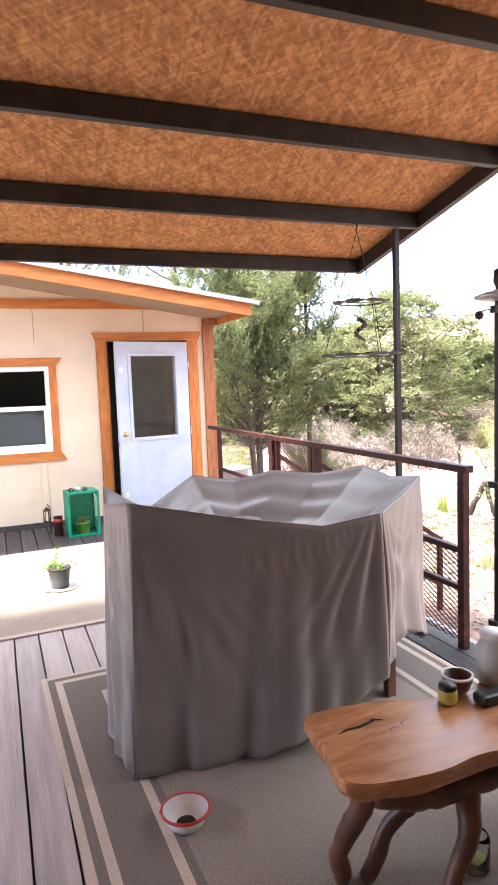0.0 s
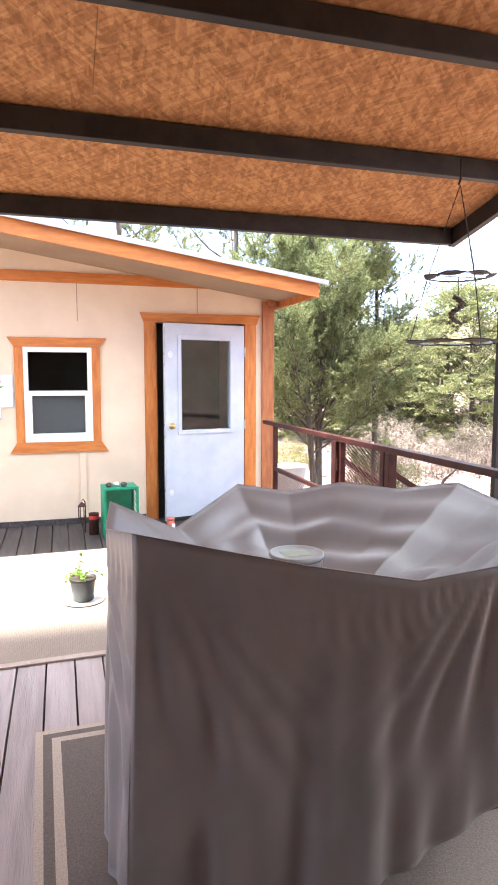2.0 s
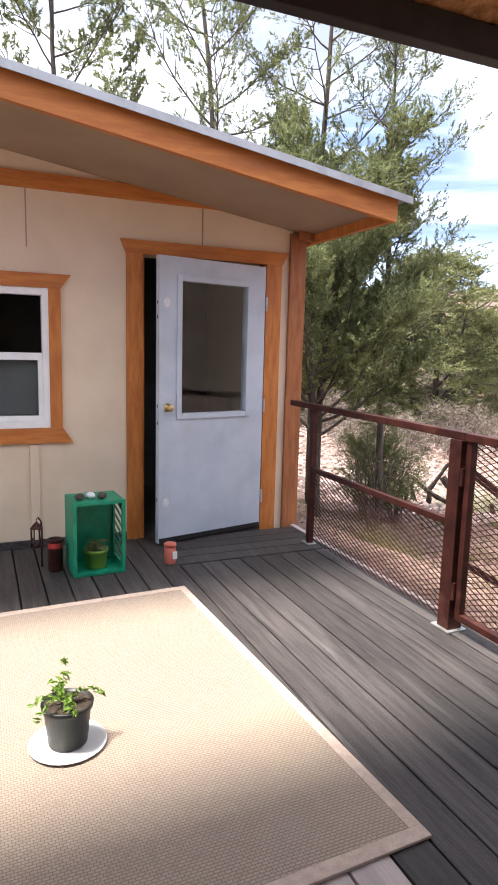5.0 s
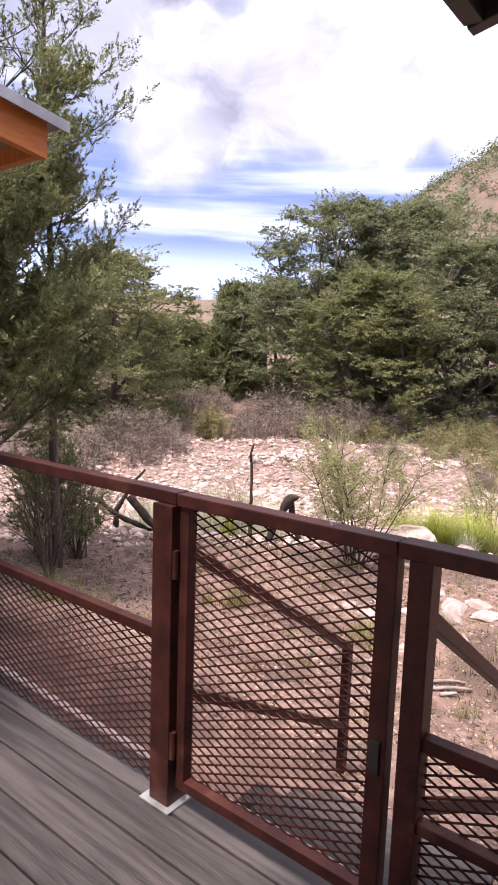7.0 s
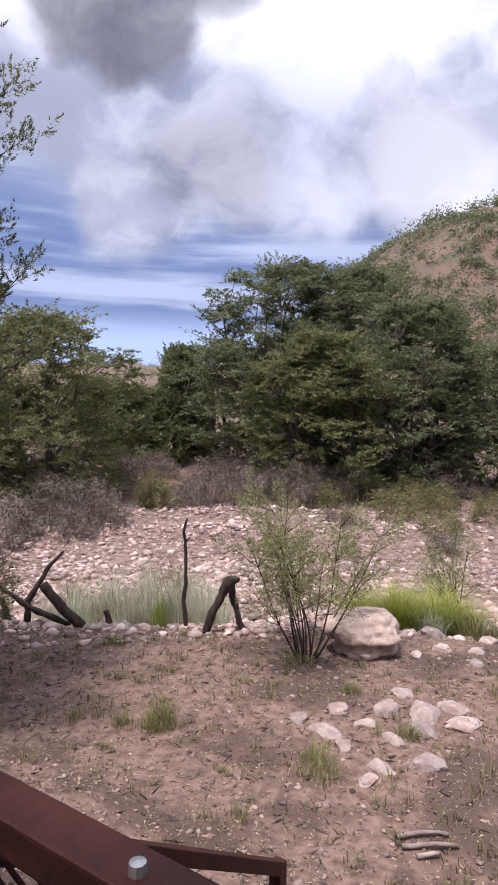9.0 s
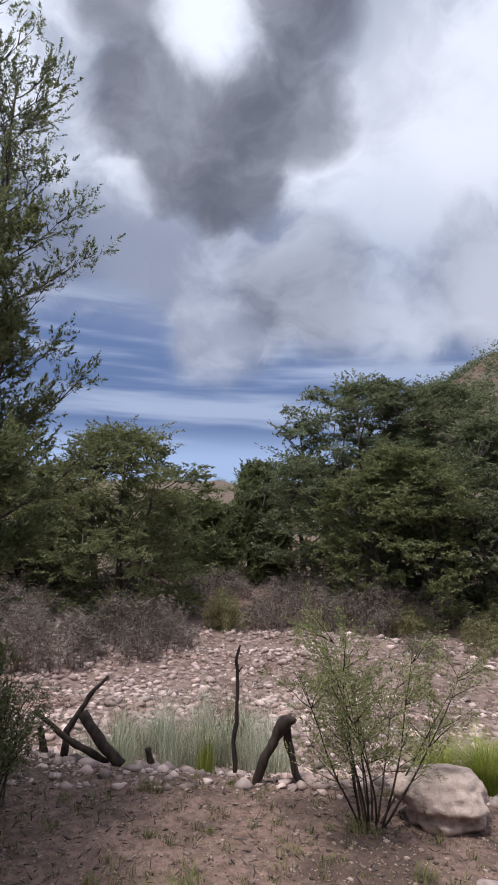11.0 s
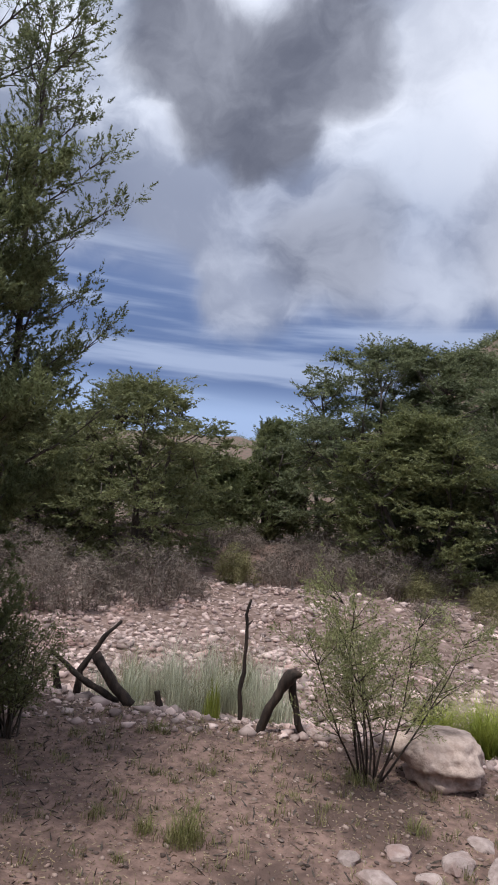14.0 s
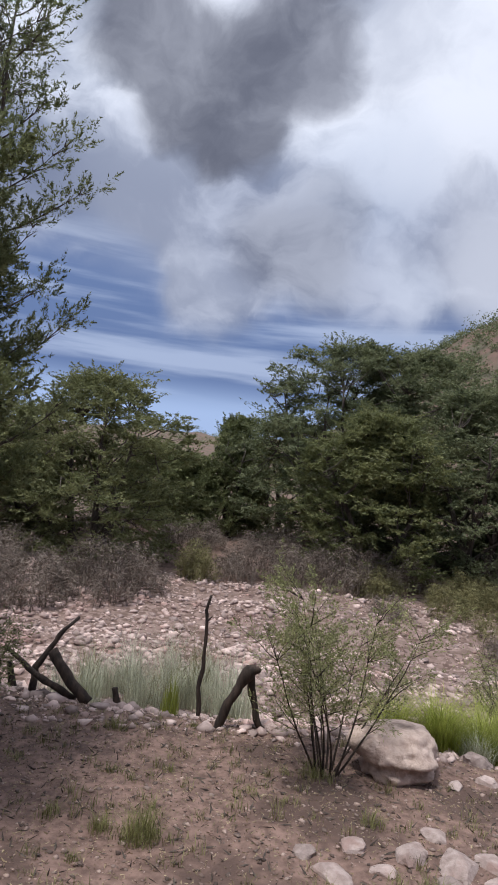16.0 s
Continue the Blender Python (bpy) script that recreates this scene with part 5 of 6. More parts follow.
    tn = thing("tin_can", (0.705, 7.10, 0), "tall brown rusty tin beside the green crate", "tin")
    part("body", lathe([(0.0, 0.001), (0.045, 0.001), (0.047, 0.006), (0.047, 0.20), (0.049, 0.206), (0.042, 0.206), (0.042, 0.02), (0.0, 0.02)], 24, (0.705, 7.10, 0)), M["rust"], tn, smooth=True)
    part("label", lathe([(0.0475, 0.15), (0.0475, 0.185)], 24, (0.705, 7.10, 0)), M["enamel_red"], tn)
    rc = thing("candle_jar", (1.425, 6.98, 0), "pink-red candle tin with a pale label by the door", "candle")
    part("body", lathe([(0.0, 0.001), (0.036, 0.001), (0.038, 0.006), (0.038, 0.115), (0.034, 0.12), (0.0, 0.12)], 24, (1.425, 6.98, 0)), M["salmon"], rc, smooth=True)
    part("lid", lathe([(0.0, 0.143), (0.036, 0.142), (0.041, 0.138), (0.041, 0.12), (0.0, 0.12)], 24, (1.425, 6.98, 0)), M["salmon"], rc, smooth=True)
    part("label", box(1.432, 1.462, 6.9385, 6.944, 0.04, 0.09, 0.001), M["white"], rc, "pale paper label")
    # round-cornered painted sign on the wall
    sg = thing("wall_sign", (-0.21, WALL_Y, 1.37), "white enamel sign with pink flowers and green leaves", "sign")
    bm = box(-0.40, -0.02, WALL_Y - 0.018, WALL_Y - 0.002, 1.10, 1.63)
    ed = [e for e in bm.edges if abs((e.verts[0].co - e.verts[1].co).normalized().y) > 0.9]
    bmesh.ops.bevel(bm, geom=ed, offset=0.11, segments=8, affect="EDGES")
    part("plate", bm, M["enamel"], sg)
    bm = box(-0.415, -0.005, WALL_Y - 0.012, WALL_Y - 0.001, 1.085, 1.645)
    ed = [e for e in bm.edges if abs((e.verts[0].co - e.verts[1].co).normalized().y) > 0.9]
    bmesh.ops.bevel(bm, geom=ed, offset=0.12, segments=8, affect="EDGES")
    part("rim", bm, M["galv"], sg, "dull grey rim")
    rs = random.Random(3)
    for x, z, r, mt, k in ((-0.15, 1.47, 0.042, "pink", 9), (-0.29, 1.54, 0.022, "leaf_bright", 3), (-0.24, 1.36, 0.034, "leaf_bright", 5), (-0.12, 1.40, 0.02, "leaf_bright", 3), (-0.30, 1.40, 0.02, "pink", 4), (-0.22, 1.625, 0.045, "pink", 6)):
        bm = bmesh.new()
        for j in range(k):
            a, d = rs.uniform(0, 6.28), r * rs.uniform(0.2, 0.9)
            q = lathe([(0.0, 0.003), (r * 0.28, 0.003), (r * 0.45, 0.0)], 7)
            mm = Matrix.Translation((x + d * math.cos(a), WALL_Y - 0.0185, z + d * math.sin(a) * 0.8)) @ Matrix.Rotation(radians(90), 4, "X") @ Matrix.Diagonal((rs.uniform(0.7, 1.5), rs.uniform(0.5, 1.1), 1, 1))
            bmesh.ops.transform(q, matrix=mm, verts=q.verts)
            me = bpy.data.meshes.new("tmp")
            q.to_mesh(me)
            q.free()
            bm.from_mesh(me)
            bpy.data.meshes.remove(me)
        part("flower" if mt == "pink" else "leaf", bm, M[mt], sg)
    for k in range(3):
        part("text_line", box(-0.33 + 0.02 * k, -0.10 - 0.02 * k, WALL_Y - 0.0195, WALL_Y - 0.0185, 1.20 + 0.035 * k, 1.208 + 0.035 * k), M["galv"], sg)
    # hanging mobile of iron leaves on chains
    hk = Vector((2.50, 3.99, 2.655))
    mb = thing("hanging_mobile", hk, "black iron leaf rings hung on chains from the porch beam", "mobile")
    part("hook", tube([hk, hk - Vector((0, 0, 0.10)), hk - Vector((0.01, 0, 0.13))], 0.006, 8), M["black_steel"], mb)
    c0 = Vector((2.63, 4.14, 0))
    c0 = Vector((2.60, 4.12, 0))

    def ring(z, rad, n, ln):
        rb = tube([c0 + Vector((rad * math.cos(a), rad * math.sin(a), z)) for a in np.linspace(0, 2 * math.pi, 33)], 0.004, 6, caps=False)
        part("ring", rb, M["black_steel"], mb)
        for k in range(n):
            a = k * 2 * math.pi / n + 0.3
            d = Vector((-math.sin(a), math.cos(a), 0.0))
            o = c0 + Vector((rad * math.cos(a), rad * math.sin(a), z))
            q = bmesh.new()
            w = Vector((math.cos(a), math.sin(a), 0.25))
            vs = [q.verts.new(o + d * (ln * s) + w * (0.030 * wd) + Vector((0, 0, hh))) for hh in (-0.003, 0.003) for s, wd in ((-0.5, 0), (-0.15, 1), (0.2, 0.8), (0.5, 0), (0.2, -0.8), (-0.15, -1))]
            q.faces.new(vs[:6][::-1])
            q.faces.new(vs[6:])
            for i in range(6):
                q.faces.new((vs[i], vs[(i + 1) % 6], vs[6 + (i + 1) % 6], vs[6 + i]))
            part("iron_leaf", q, M["black_steel"], mb)
    ring(2.07, 0.17, 7, 0.15)
    ring(1.705, 0.26, 9, 0.20)
    for a in (0.4, 2.5, 4.6):
        p0 = hk - Vector((0, 0, 0.13))
        p1 = c0 + Vector((0.17 * math.cos(a), 0.17 * math.sin(a), 2.07))
        p2 = c0 + Vector((0.26 * math.cos(a), 0.26 * math.sin(a), 1.705))
        ch = bmesh.new()
        for u, v in ((p0, p1), (p1, p2)):
            k = int((v - u).length / 0.03)
            for i in range(k):
                a0, a1 = u.lerp(v, i / k), u.lerp(v, (i + 1) / k)
                tube([a0, a1], 0.0032 if i % 2 else 0.0022, 5, ch)
        part("chain", ch, M["black_steel"], mb)
    fig = bmesh.new()
    for s in range(10):
        a = s * 0.7
        tube([c0 + Vector((-0.01 + 0.03 * math.sin(a), 0.03 * math.cos(a), 1.965 - s * 0.014)), c0 + Vector((0.01 + 0.04 * math.sin(a + 1), 0.03 * math.cos(a + 1), 1.935 - s * 0.014))], [0.017, 0.006], 6, fig)
    part("pendant", fig, M["bark"], mb, "brown twisted pendant")
    part("pendant_wire", tube([c0 + Vector((0, 0, 2.07)), c0 + Vector((0, 0, 1.945))], 0.002, 5), M["black_steel"], mb)
    part("pendant_wire", tube([c0 + Vector((-0.17, 0, 2.07)), c0 + Vector((0.17, 0, 2.07))], 0.003, 5), M["black_steel"], mb)
    # black pole with a grey dish at the deck's edge
    px, py = 2.76, 2.97
    pl = thing("pole_feeder", (px, py, 0), "black steel pole carrying a weathered grey dish", "bird feeder")
    part("pole", tube([(px, py, -0.56), (px, py, 2.0)], 0.028, 12), M["black_steel"], pl)
    part("dish", lathe([(0.0, 1.93), (0.06, 1.935), (0.13, 1.95), (0.135, 1.965), (0.06, 1.99), (0.0, 2.0)], 30, (px, py, 0)), M["galv"], pl, "grey metal dish", True)
    part("finial", lathe([(0.0, 2.12), (0.03, 2.10), (0.035, 2.04), (0.02, 2.0)], 16, (px, py, 0)), M["black_steel"], pl, smooth=True)
    for z in (0.12, 0.92):
        part("clamp", box(px - 0.05, px + 0.04, py - 0.035, py + 0.035, z - 0.018, z + 0.018, 0.004), M["black_steel"], pl)
    part("bracket", box(px - 0.05, px + 0.03, py - 0.02, py + 0.02, 1.87, 1.91, 0.003), M["black_steel"], pl)
    bl = lathe([(0.0, 0.025), (0.018, 0.018), (0.025, 0.0), (0.018, -0.018), (0.0, -0.025)], 14, (px - 0.115, py + 0.03, 1.86))
    part("ball", bl, M["black_steel"], pl, smooth=True)
    part("ball_arm", tube([(px, py, 1.885), (px - 0.06, py + 0.015, 1.89), (px - 0.115, py + 0.03, 1.878)], 0.004, 6), M["black_steel"], pl)


M["salmon"] = surface("salmon_paint", (0.50, 0.13, 0.09), (0.58, 0.17, 0.12), 9, 0.5, 0.03, 30)
M["pink"] = surface("pink_paint", (0.62, 0.20, 0.24), (0.72, 0.28, 0.32), 9, 0.5, 0.03, 30)
build_small_things()


# ---- trees ----
def limb(p, d, length, r0, rnd, wander=0.25, lift=0.08, seg=6):
    pts, rad = [Vector(p)], [r0]
    d = Vector(d).normalized()
    for i in range(seg):
        d = (d + Vector((rnd.uniform(-1, 1), rnd.uniform(-1, 1), rnd.uniform(-1, 1))) * wander + Vector((0, 0, lift))).normalized()
        pts.append(pts[-1] + d * length / seg)
        rad.append(r0 * (1 - 0.85 * (i + 1) / seg))
    return pts, rad


def unit(a):
    return a / np.linalg.norm(a, axis=1)[:, None].clip(1e-6)


def sprays(name, base, way, length, count, leaf, material, girth=0.3, aspect=0.3, lay=0.0):
    """Feathery sprays: leaves set along an axis, leaning outwards; lay: how far they lie flat."""
    b, d = np.repeat(np.asarray(base, float), count, 0), np.repeat(unit(np.asarray(way, float)), count, 0)
    n = len(b)
    ln = np.repeat(np.broadcast_to(length, (n // count,)), count)
    t = RNG.random(n) ** 0.8
    o = RNG.normal(size=(n, 3))
    o -= d * np.sum(o * d, 1)[:, None]
    o = unit(o)
    o[:, 2] *= 1 - lay
    c = b + d * (ln * t)[:, None] + o * (ln * girth * (1.05 - t ** 1.5) * RNG.random(n))[:, None]
    ax = unit(d + 0.9 * o + 0.35 * RNG.normal(size=(n, 3)))
    s = RNG.normal(size=(n, 3))
    s[:, 2] *= 1 - 0.75 * lay
    s = unit(np.cross(ax, np.cross(s, ax)))
    k = (leaf * (0.6 + 0.8 * RNG.random(n)))[:, None]
    v = np.stack([c - ax * k / 2 + s * k * aspect / 2, c - ax * k / 2 - s * k * aspect / 2, c + ax * k / 2], 1).reshape(-1, 3)
    return fast_mesh(name, v, np.arange(3 * n).reshape(-1, 3), material)


def juniper(label, x, y, height, width, seed, base=0.35, limbs=26, trunks=1, leaf=0.058, fullness=1.0, tip=0.12, girth=0.6, material="juniper", lean=(0, 0), fine=24, aspect=0.26):
    """Slender trunk, limbs that sweep upwards, and plumes of fine scale leaves along them."""
    rnd = random.Random(seed)
    z0 = float(ground_z(x, y)) - 0.12
    t = thing("juniper_tree", (x, y, z0), label, "tree", "junipers by the cabin")
    wood = bmesh.new()
    P, D, LN = [], [], []

    def plume(p, d, n, ln, wide):
        for _ in range(n):
            P.append(tuple(p + Vector((rnd.gauss(0, 1), rnd.gauss(0, 1), rnd.gauss(0, 1))) * wide))
            D.append(tuple((d + Vector((rnd.gauss(0, 0.42), rnd.gauss(0, 0.42), rnd.gauss(0.15, 0.35)))).normalized()))
            LN.append(ln * rnd.uniform(0.6, 1.3))
    for k in range(trunks):
        a0 = 2.4 * k + seed
        off = 0.16 * (trunks - 1)
        pts, rad = limb((x + off * math.cos(a0), y + off * math.sin(a0), z0), (lean[0] + 0.5 * off * math.cos(a0), lean[1] + 0.5 * off * math.sin(a0), 1), height * (0.98 - 0.12 * k), (0.011 * height + 0.02) * girth, rnd, 0.06, 0.12, 12)
        tube(pts, rad, 8, wood)
        for i in range(limbs):
            f = base + (0.985 - base) * (i + rnd.random() * 0.7) / limbs
            j = min(int(f * 12), 11)
            p = pts[j].lerp(pts[j + 1], f * 12 - j)
            g = (f - base) / (1 - base)
            reach = width / 2 * (tip + (1 - tip) * math.sin(math.pi * min(0.16 + 0.84 * (1 - g), 1.0) * 0.62) ** 0.9) * rnd.uniform(0.66, 1.04)
            a = i * 2.399 + rnd.uniform(-0.5, 0.5)
            rise = rnd.uniform(0.30, 0.75)
            lp, lr = limb(p, (math.cos(a), math.sin(a), rise), reach * 1.15, max(rad[j] * 0.42, 0.008), rnd, 0.15, 0.10, 7)
            tube(lp, lr, 6, wood, caps=False)
            for q in range(2, 8):
                d = (lp[q] - lp[q - 1]).normalized()
                if q == 7:
                    plume(lp[q], d + Vector((0, 0, 0.4)), int(7 * fullness), 0.26, 0.06)
                for sgn in (-1, 1):
                    if rnd.random() > 0.86:
                        continue
                    side = Vector((-d.y, d.x, rnd.uniform(-0.1, 0.6))) * sgn
                    ln = reach * rnd.uniform(0.16, 0.40) * (1.15 - 0.09 * q)
                    tw, tr = limb(lp[q], side + d * rnd.uniform(0.5, 1.2), ln, 0.008, rnd, 0.2, 0.10, 3)
                    tube(tw, tr, 4, wood, caps=False)
                    e = (tw[3] - tw[2]).normalized()
                    plume(tw[3], e, int(5 * fullness), 0.21, 0.05)
                    plume(tw[2], e, int(4 * fullness), 0.17, 0.06)
                plume(lp[q], d, int(2 * fullness), 0.16, 0.05)
        plume(pts[-1] - Vector((0, 0, 0.15)), Vector((0, 0, 1)), 8, 0.3, 0.05)
    part("trunk", wood, M["bark"], t, smooth=True)
    cr = sprays("crown", np.array(P) - np.array([x, y, z0]), D, np.array(LN), fine, leaf, M[material], 0.26, aspect)
    cr.parent = t
    return t


def broadleaf(name, label, x, y, height, width, material, leaf, pads, per, seed, trunks=3, base=0.10, pad_r=0.55, lay=0.6, lobes=0.24, upright=False):
    """Dark forked trunks and limbs that carry flat, separate pads of fine foliage."""
    rnd = random.Random(seed)
    g = np.random.default_rng(seed)
    z0 = float(ground_z(x, y)) - 0.12
    t = thing(name, (x, y, z0), label, "tree", "trees beyond the wash")
    wood = bmesh.new()
    joints = []
    for k in range(trunks):
        a0 = k * 6.283 / trunks + seed
        pts, rad = limb((x + 0.2 * math.cos(a0), y + 0.2 * math.sin(a0), z0), (math.cos(a0) * 0.42, math.sin(a0) * 0.42, 1), height * 0.78, 0.020 * height + 0.03, rnd, 0.16, 0.10, 9)
        tube(pts, rad, 8, wood)
        joints += pts[3:]
        for i in range(8):
            j = rnd.randint(2, 8)
            a = a0 + rnd.uniform(-1.9, 1.9)
            lp, lr = limb(pts[j], (math.cos(a), math.sin(a), rnd.uniform(0.2, 0.9)), width * rnd.uniform(0.26, 0.42), max(rad[j] * 0.55, 0.025), rnd, 0.22, 0.04, 6)
            tube(lp, lr, 6, wood, caps=False)
            joints += lp[2:]
    f = base + (1 - base) * g.random(pads) ** 0.85
    a = g.random(pads) * 2 * np.pi
    prof = np.sqrt(np.clip(1 - ((f - 0.40) / 0.62) ** 2, 0.03, 1)) if not upright else np.clip(1.08 - f, 0.08, 1) ** 0.5
    rad = width / 2 * prof * (1 + lobes * np.sin(3 * a + seed) + 0.16 * np.sin(5 * a + 9 * f + 2 * seed) + 0.10 * np.sin(17 * f + seed))
    rr = rad * (0.45 + 0.55 * g.random(pads) ** 0.5)
    cen = np.stack([x + rr * np.cos(a), y + rr * np.sin(a), z0 + f * height], 1)
    jn = np.array([tuple(p) for p in joints])
    for c in cen[:: 2]:
        near = jn[np.argmin(np.sum((jn - c) ** 2, 1) + 2.0 * np.clip(jn[:, 2] - c[2], 0, None))]
        m = (Vector(near) + Vector(c)) / 2 + Vector((0, 0, -0.08))
        tube([near, m, c], [0.022, 0.016, 0.007], 4, wood, caps=False)
    part("trunk", wood, M["bark"], t, smooth=True)
    size = pad_r * (0.55 + 0.9 * g.random(pads))
    q = 11
    az = g.random((pads, q)) * 6.283
    d = np.stack([np.cos(az), np.sin(az), g.normal(size=(pads, q)) * 0.30 + (0.9 if upright else 0.12)], -1).reshape(-1, 3)
    b = np.repeat(cen, q, 0) + g.normal(size=(pads * q, 3)) * np.array([0.22, 0.22, 0.10]) * np.repeat(size, q)[:, None]
    cr = sprays("crown", b - np.array([x, y, z0]), d, np.repeat(size, q) * (0.6 + 0.6 * g.random(pads * q)), per, leaf, M[material], 0.34, 0.42, lay)
    cr.parent = t
    return t


def polar(a, r):
    return ORIGIN[0] + r * math.cos(radians(a)), ORIGIN[1] + r * math.sin(radians(a))


# junipers behind the cabin's corner
juniper("tall dark green juniper with an airy pointed crown", 5.34, 10.16, 7.3, 1.9, 17, 0.34, 27, fullness=0.45, leaf=0.033, fine=40, aspect=0.34)
juniper("tall airy juniper with its top above the cabin", 4.65, 10.9, 8.8, 2.8, 16, 0.42, 24, fullness=0.45, leaf=0.036, fine=36, aspect=0.32)
juniper("tall airy juniper behind the cabin roof", 3.6, 11.8, 9.0, 3.4, 12, 0.35, 26, fullness=0.7)
juniper("tall airy juniper behind the cabin roof", 1.8, 14.0, 10.0, 4.2, 13, 0.35, 28, leaf=0.07, fullness=0.8)
juniper("low juniper with dense dark green foliage over a bare trunk", 4.30, 9.95, 4.35, 3.0, 14, 0.30, 28, 2, fullness=1.3, tip=0.45, girth=1.0, leaf=0.044, fine=34, aspect=0.34)
juniper("small green juniper shrub beside dead logs", 5.62, 10.75, 1.35, 0.85, 15, 0.06, 9, 2, leaf=0.042, fullness=0.5, tip=0.5, material="bush_green")

# across the wash
for nm, lab, a, r, h, w, mt, ls, pads, per, sd, tk, pr, up_ in (
        ("mesquite_tree", "spreading mesquite with layered fine green foliage", 53.0, 19.5, 5.6, 5.4, "mesquite", 0.105, 150, 26, 21, 3, 0.62, False),
        ("mesquite_tree", "mesquite with dense green foliage over dark trunks", 60.5, 21.0, 4.5, 5.0, "mesquite", 0.105, 130, 26, 22, 2, 0.6, False),
        ("juniper_tree", "upright dark juniper among the mesquites", 41.0, 26.5, 5.0, 2.8, "juniper", 0.11, 110, 26, 23, 2, 0.5, True),
        ("juniper_tree", "low dark juniper among the mesquites", 45.0, 26.0, 3.3, 3.2, "juniper", 0.11, 100, 26, 24, 2, 0.5, True),
        ("mesquite_tree", "large grey-green mesquite with a broad airy crown", 31.5, 24.5, 8.2, 6.6, "grey_green", 0.115, 190, 28, 25, 3, 0.72, False),
        ("mesquite_tree", "large grey-green mesquite with a broad airy crown", 24.8, 26.5, 8.4, 6.2, "grey_green", 0.115, 190, 28, 26, 3, 0.72, False),
        ("oak_tree", "bright green bushy tree in front of the mesquites", 28.0, 20.5, 5.3, 4.4, "bush_green", 0.115, 140, 26, 27, 2, 0.6, False),
        ("mesquite_tree", "grey-green mesquite with bare lower limbs", 19.5, 22.0, 6.6, 5.2, "grey_green", 0.115, 150, 26, 28, 3, 0.65, False),
        ("mesquite_tree", "grey-green mesquite on the hill's foot", 13.0, 23.0, 5.2, 5.4, "grey_green", 0.115, 130, 26, 29, 3, 0.65, False),
        ("mesquite_tree", "grey-green mesquite on the hill's foot", 5.0, 24.0, 4.2, 5.4, "grey_green", 0.115, 110, 26, 30, 3, 0.65, False),
        ("mesquite_tree", "dark mesquite standing back in the wood", 36.5, 29.5, 5.6, 5.4, "mesquite", 0.12, 130, 26, 31, 3, 0.65, False),
        ("mesquite_tree", "mesquite standing back behind the wash", 49.0, 31.0, 3.9, 5.2, "mesquite", 0.12, 110, 26, 32, 2, 0.65, False),
        ("mesquite_tree", "green mesquite behind the junipers", 68.0, 21.0, 5.6, 5.8, "mesquite", 0.115, 140, 26, 33, 2, 0.65, False),
        ("mesquite_tree", "green mesquite behind the junipers", 76.0, 24.0, 6.2, 6.6, "mesquite", 0.12, 140, 26, 34, 2, 0.7, False)):
    x, y = polar(a, r)
    broadleaf(nm, lab, x, y, h, w, mt, ls * 0.92, int(pads * 2.1), per, sd, tk, 0.05, pr * 0.95, 0.5, 0.2, up_)


# ---- shrubs, grass and dead wood ----
M["shrub_leaf"] = surface("fine_grey_green_leaf", (0.21, 0.225, 0.095), (0.32, 0.325, 0.15), 2, 0.7, 0.0, island=0.4, transl=0.35)

def shrub(name, label, x, y, h, w, stem_mat, leaf_mat, leaf_size, count, stems, seed, group="", r=0.012, top=0.35):
    rnd = random.Random(seed)
    z0 = float(ground_z(x, y)) - 0.03
    t = thing(name, (x, y, z0), label, "shrub", group)
    wood = bmesh.new()
    tips = []
    for i in range(stems):
        a = rnd.uniform(0, 6.28)
        q = rnd.uniform(0.15, 1.0)
        pts, rad = limb((x + rnd.uniform(-0.05, 0.05) * w, y + rnd.uniform(-0.05, 0.05) * w, z0), (math.cos(a) * w * 0.62 * q, math.sin(a) * w * 0.62 * q, h * 0.9), h * rnd.uniform(0.7, 1.05) * (1.08 - 0.22 * q), r, rnd, 0.12, 0.02, 7)
        tube(pts, rad, 5, wood, caps=False)
        tips += pts[3:]
        for _ in range(3):
            j = rnd.randint(2, 5)
            b = a + rnd.uniform(-1.3, 1.3)
            tw, tr = limb(pts[j], (math.cos(b), math.sin(b), 0.9), h * 0.35, r * 0.5, rnd, 0.2, 0.05, 4)
            tube(tw, tr, 4, wood, caps=False)
            tips += tw[1:]
    part("woody_frame", wood, stem_mat, t)
    if count:
        tips = np.array([tuple(p) for p in tips])
        tips = tips[tips[:, 2] > z0 + h * top]
        g = np.random.default_rng(seed)
        pick = tips[g.integers(0, len(tips), max(count // 8, 1))]
        lv = leaves("foliage", clumps(pick, 0.10 * w + 0.04, 8, 0.9) - np.array([x, y, z0]), leaf_size, leaf_mat, 0.3, tri=True)
        lv.parent = t
    return t


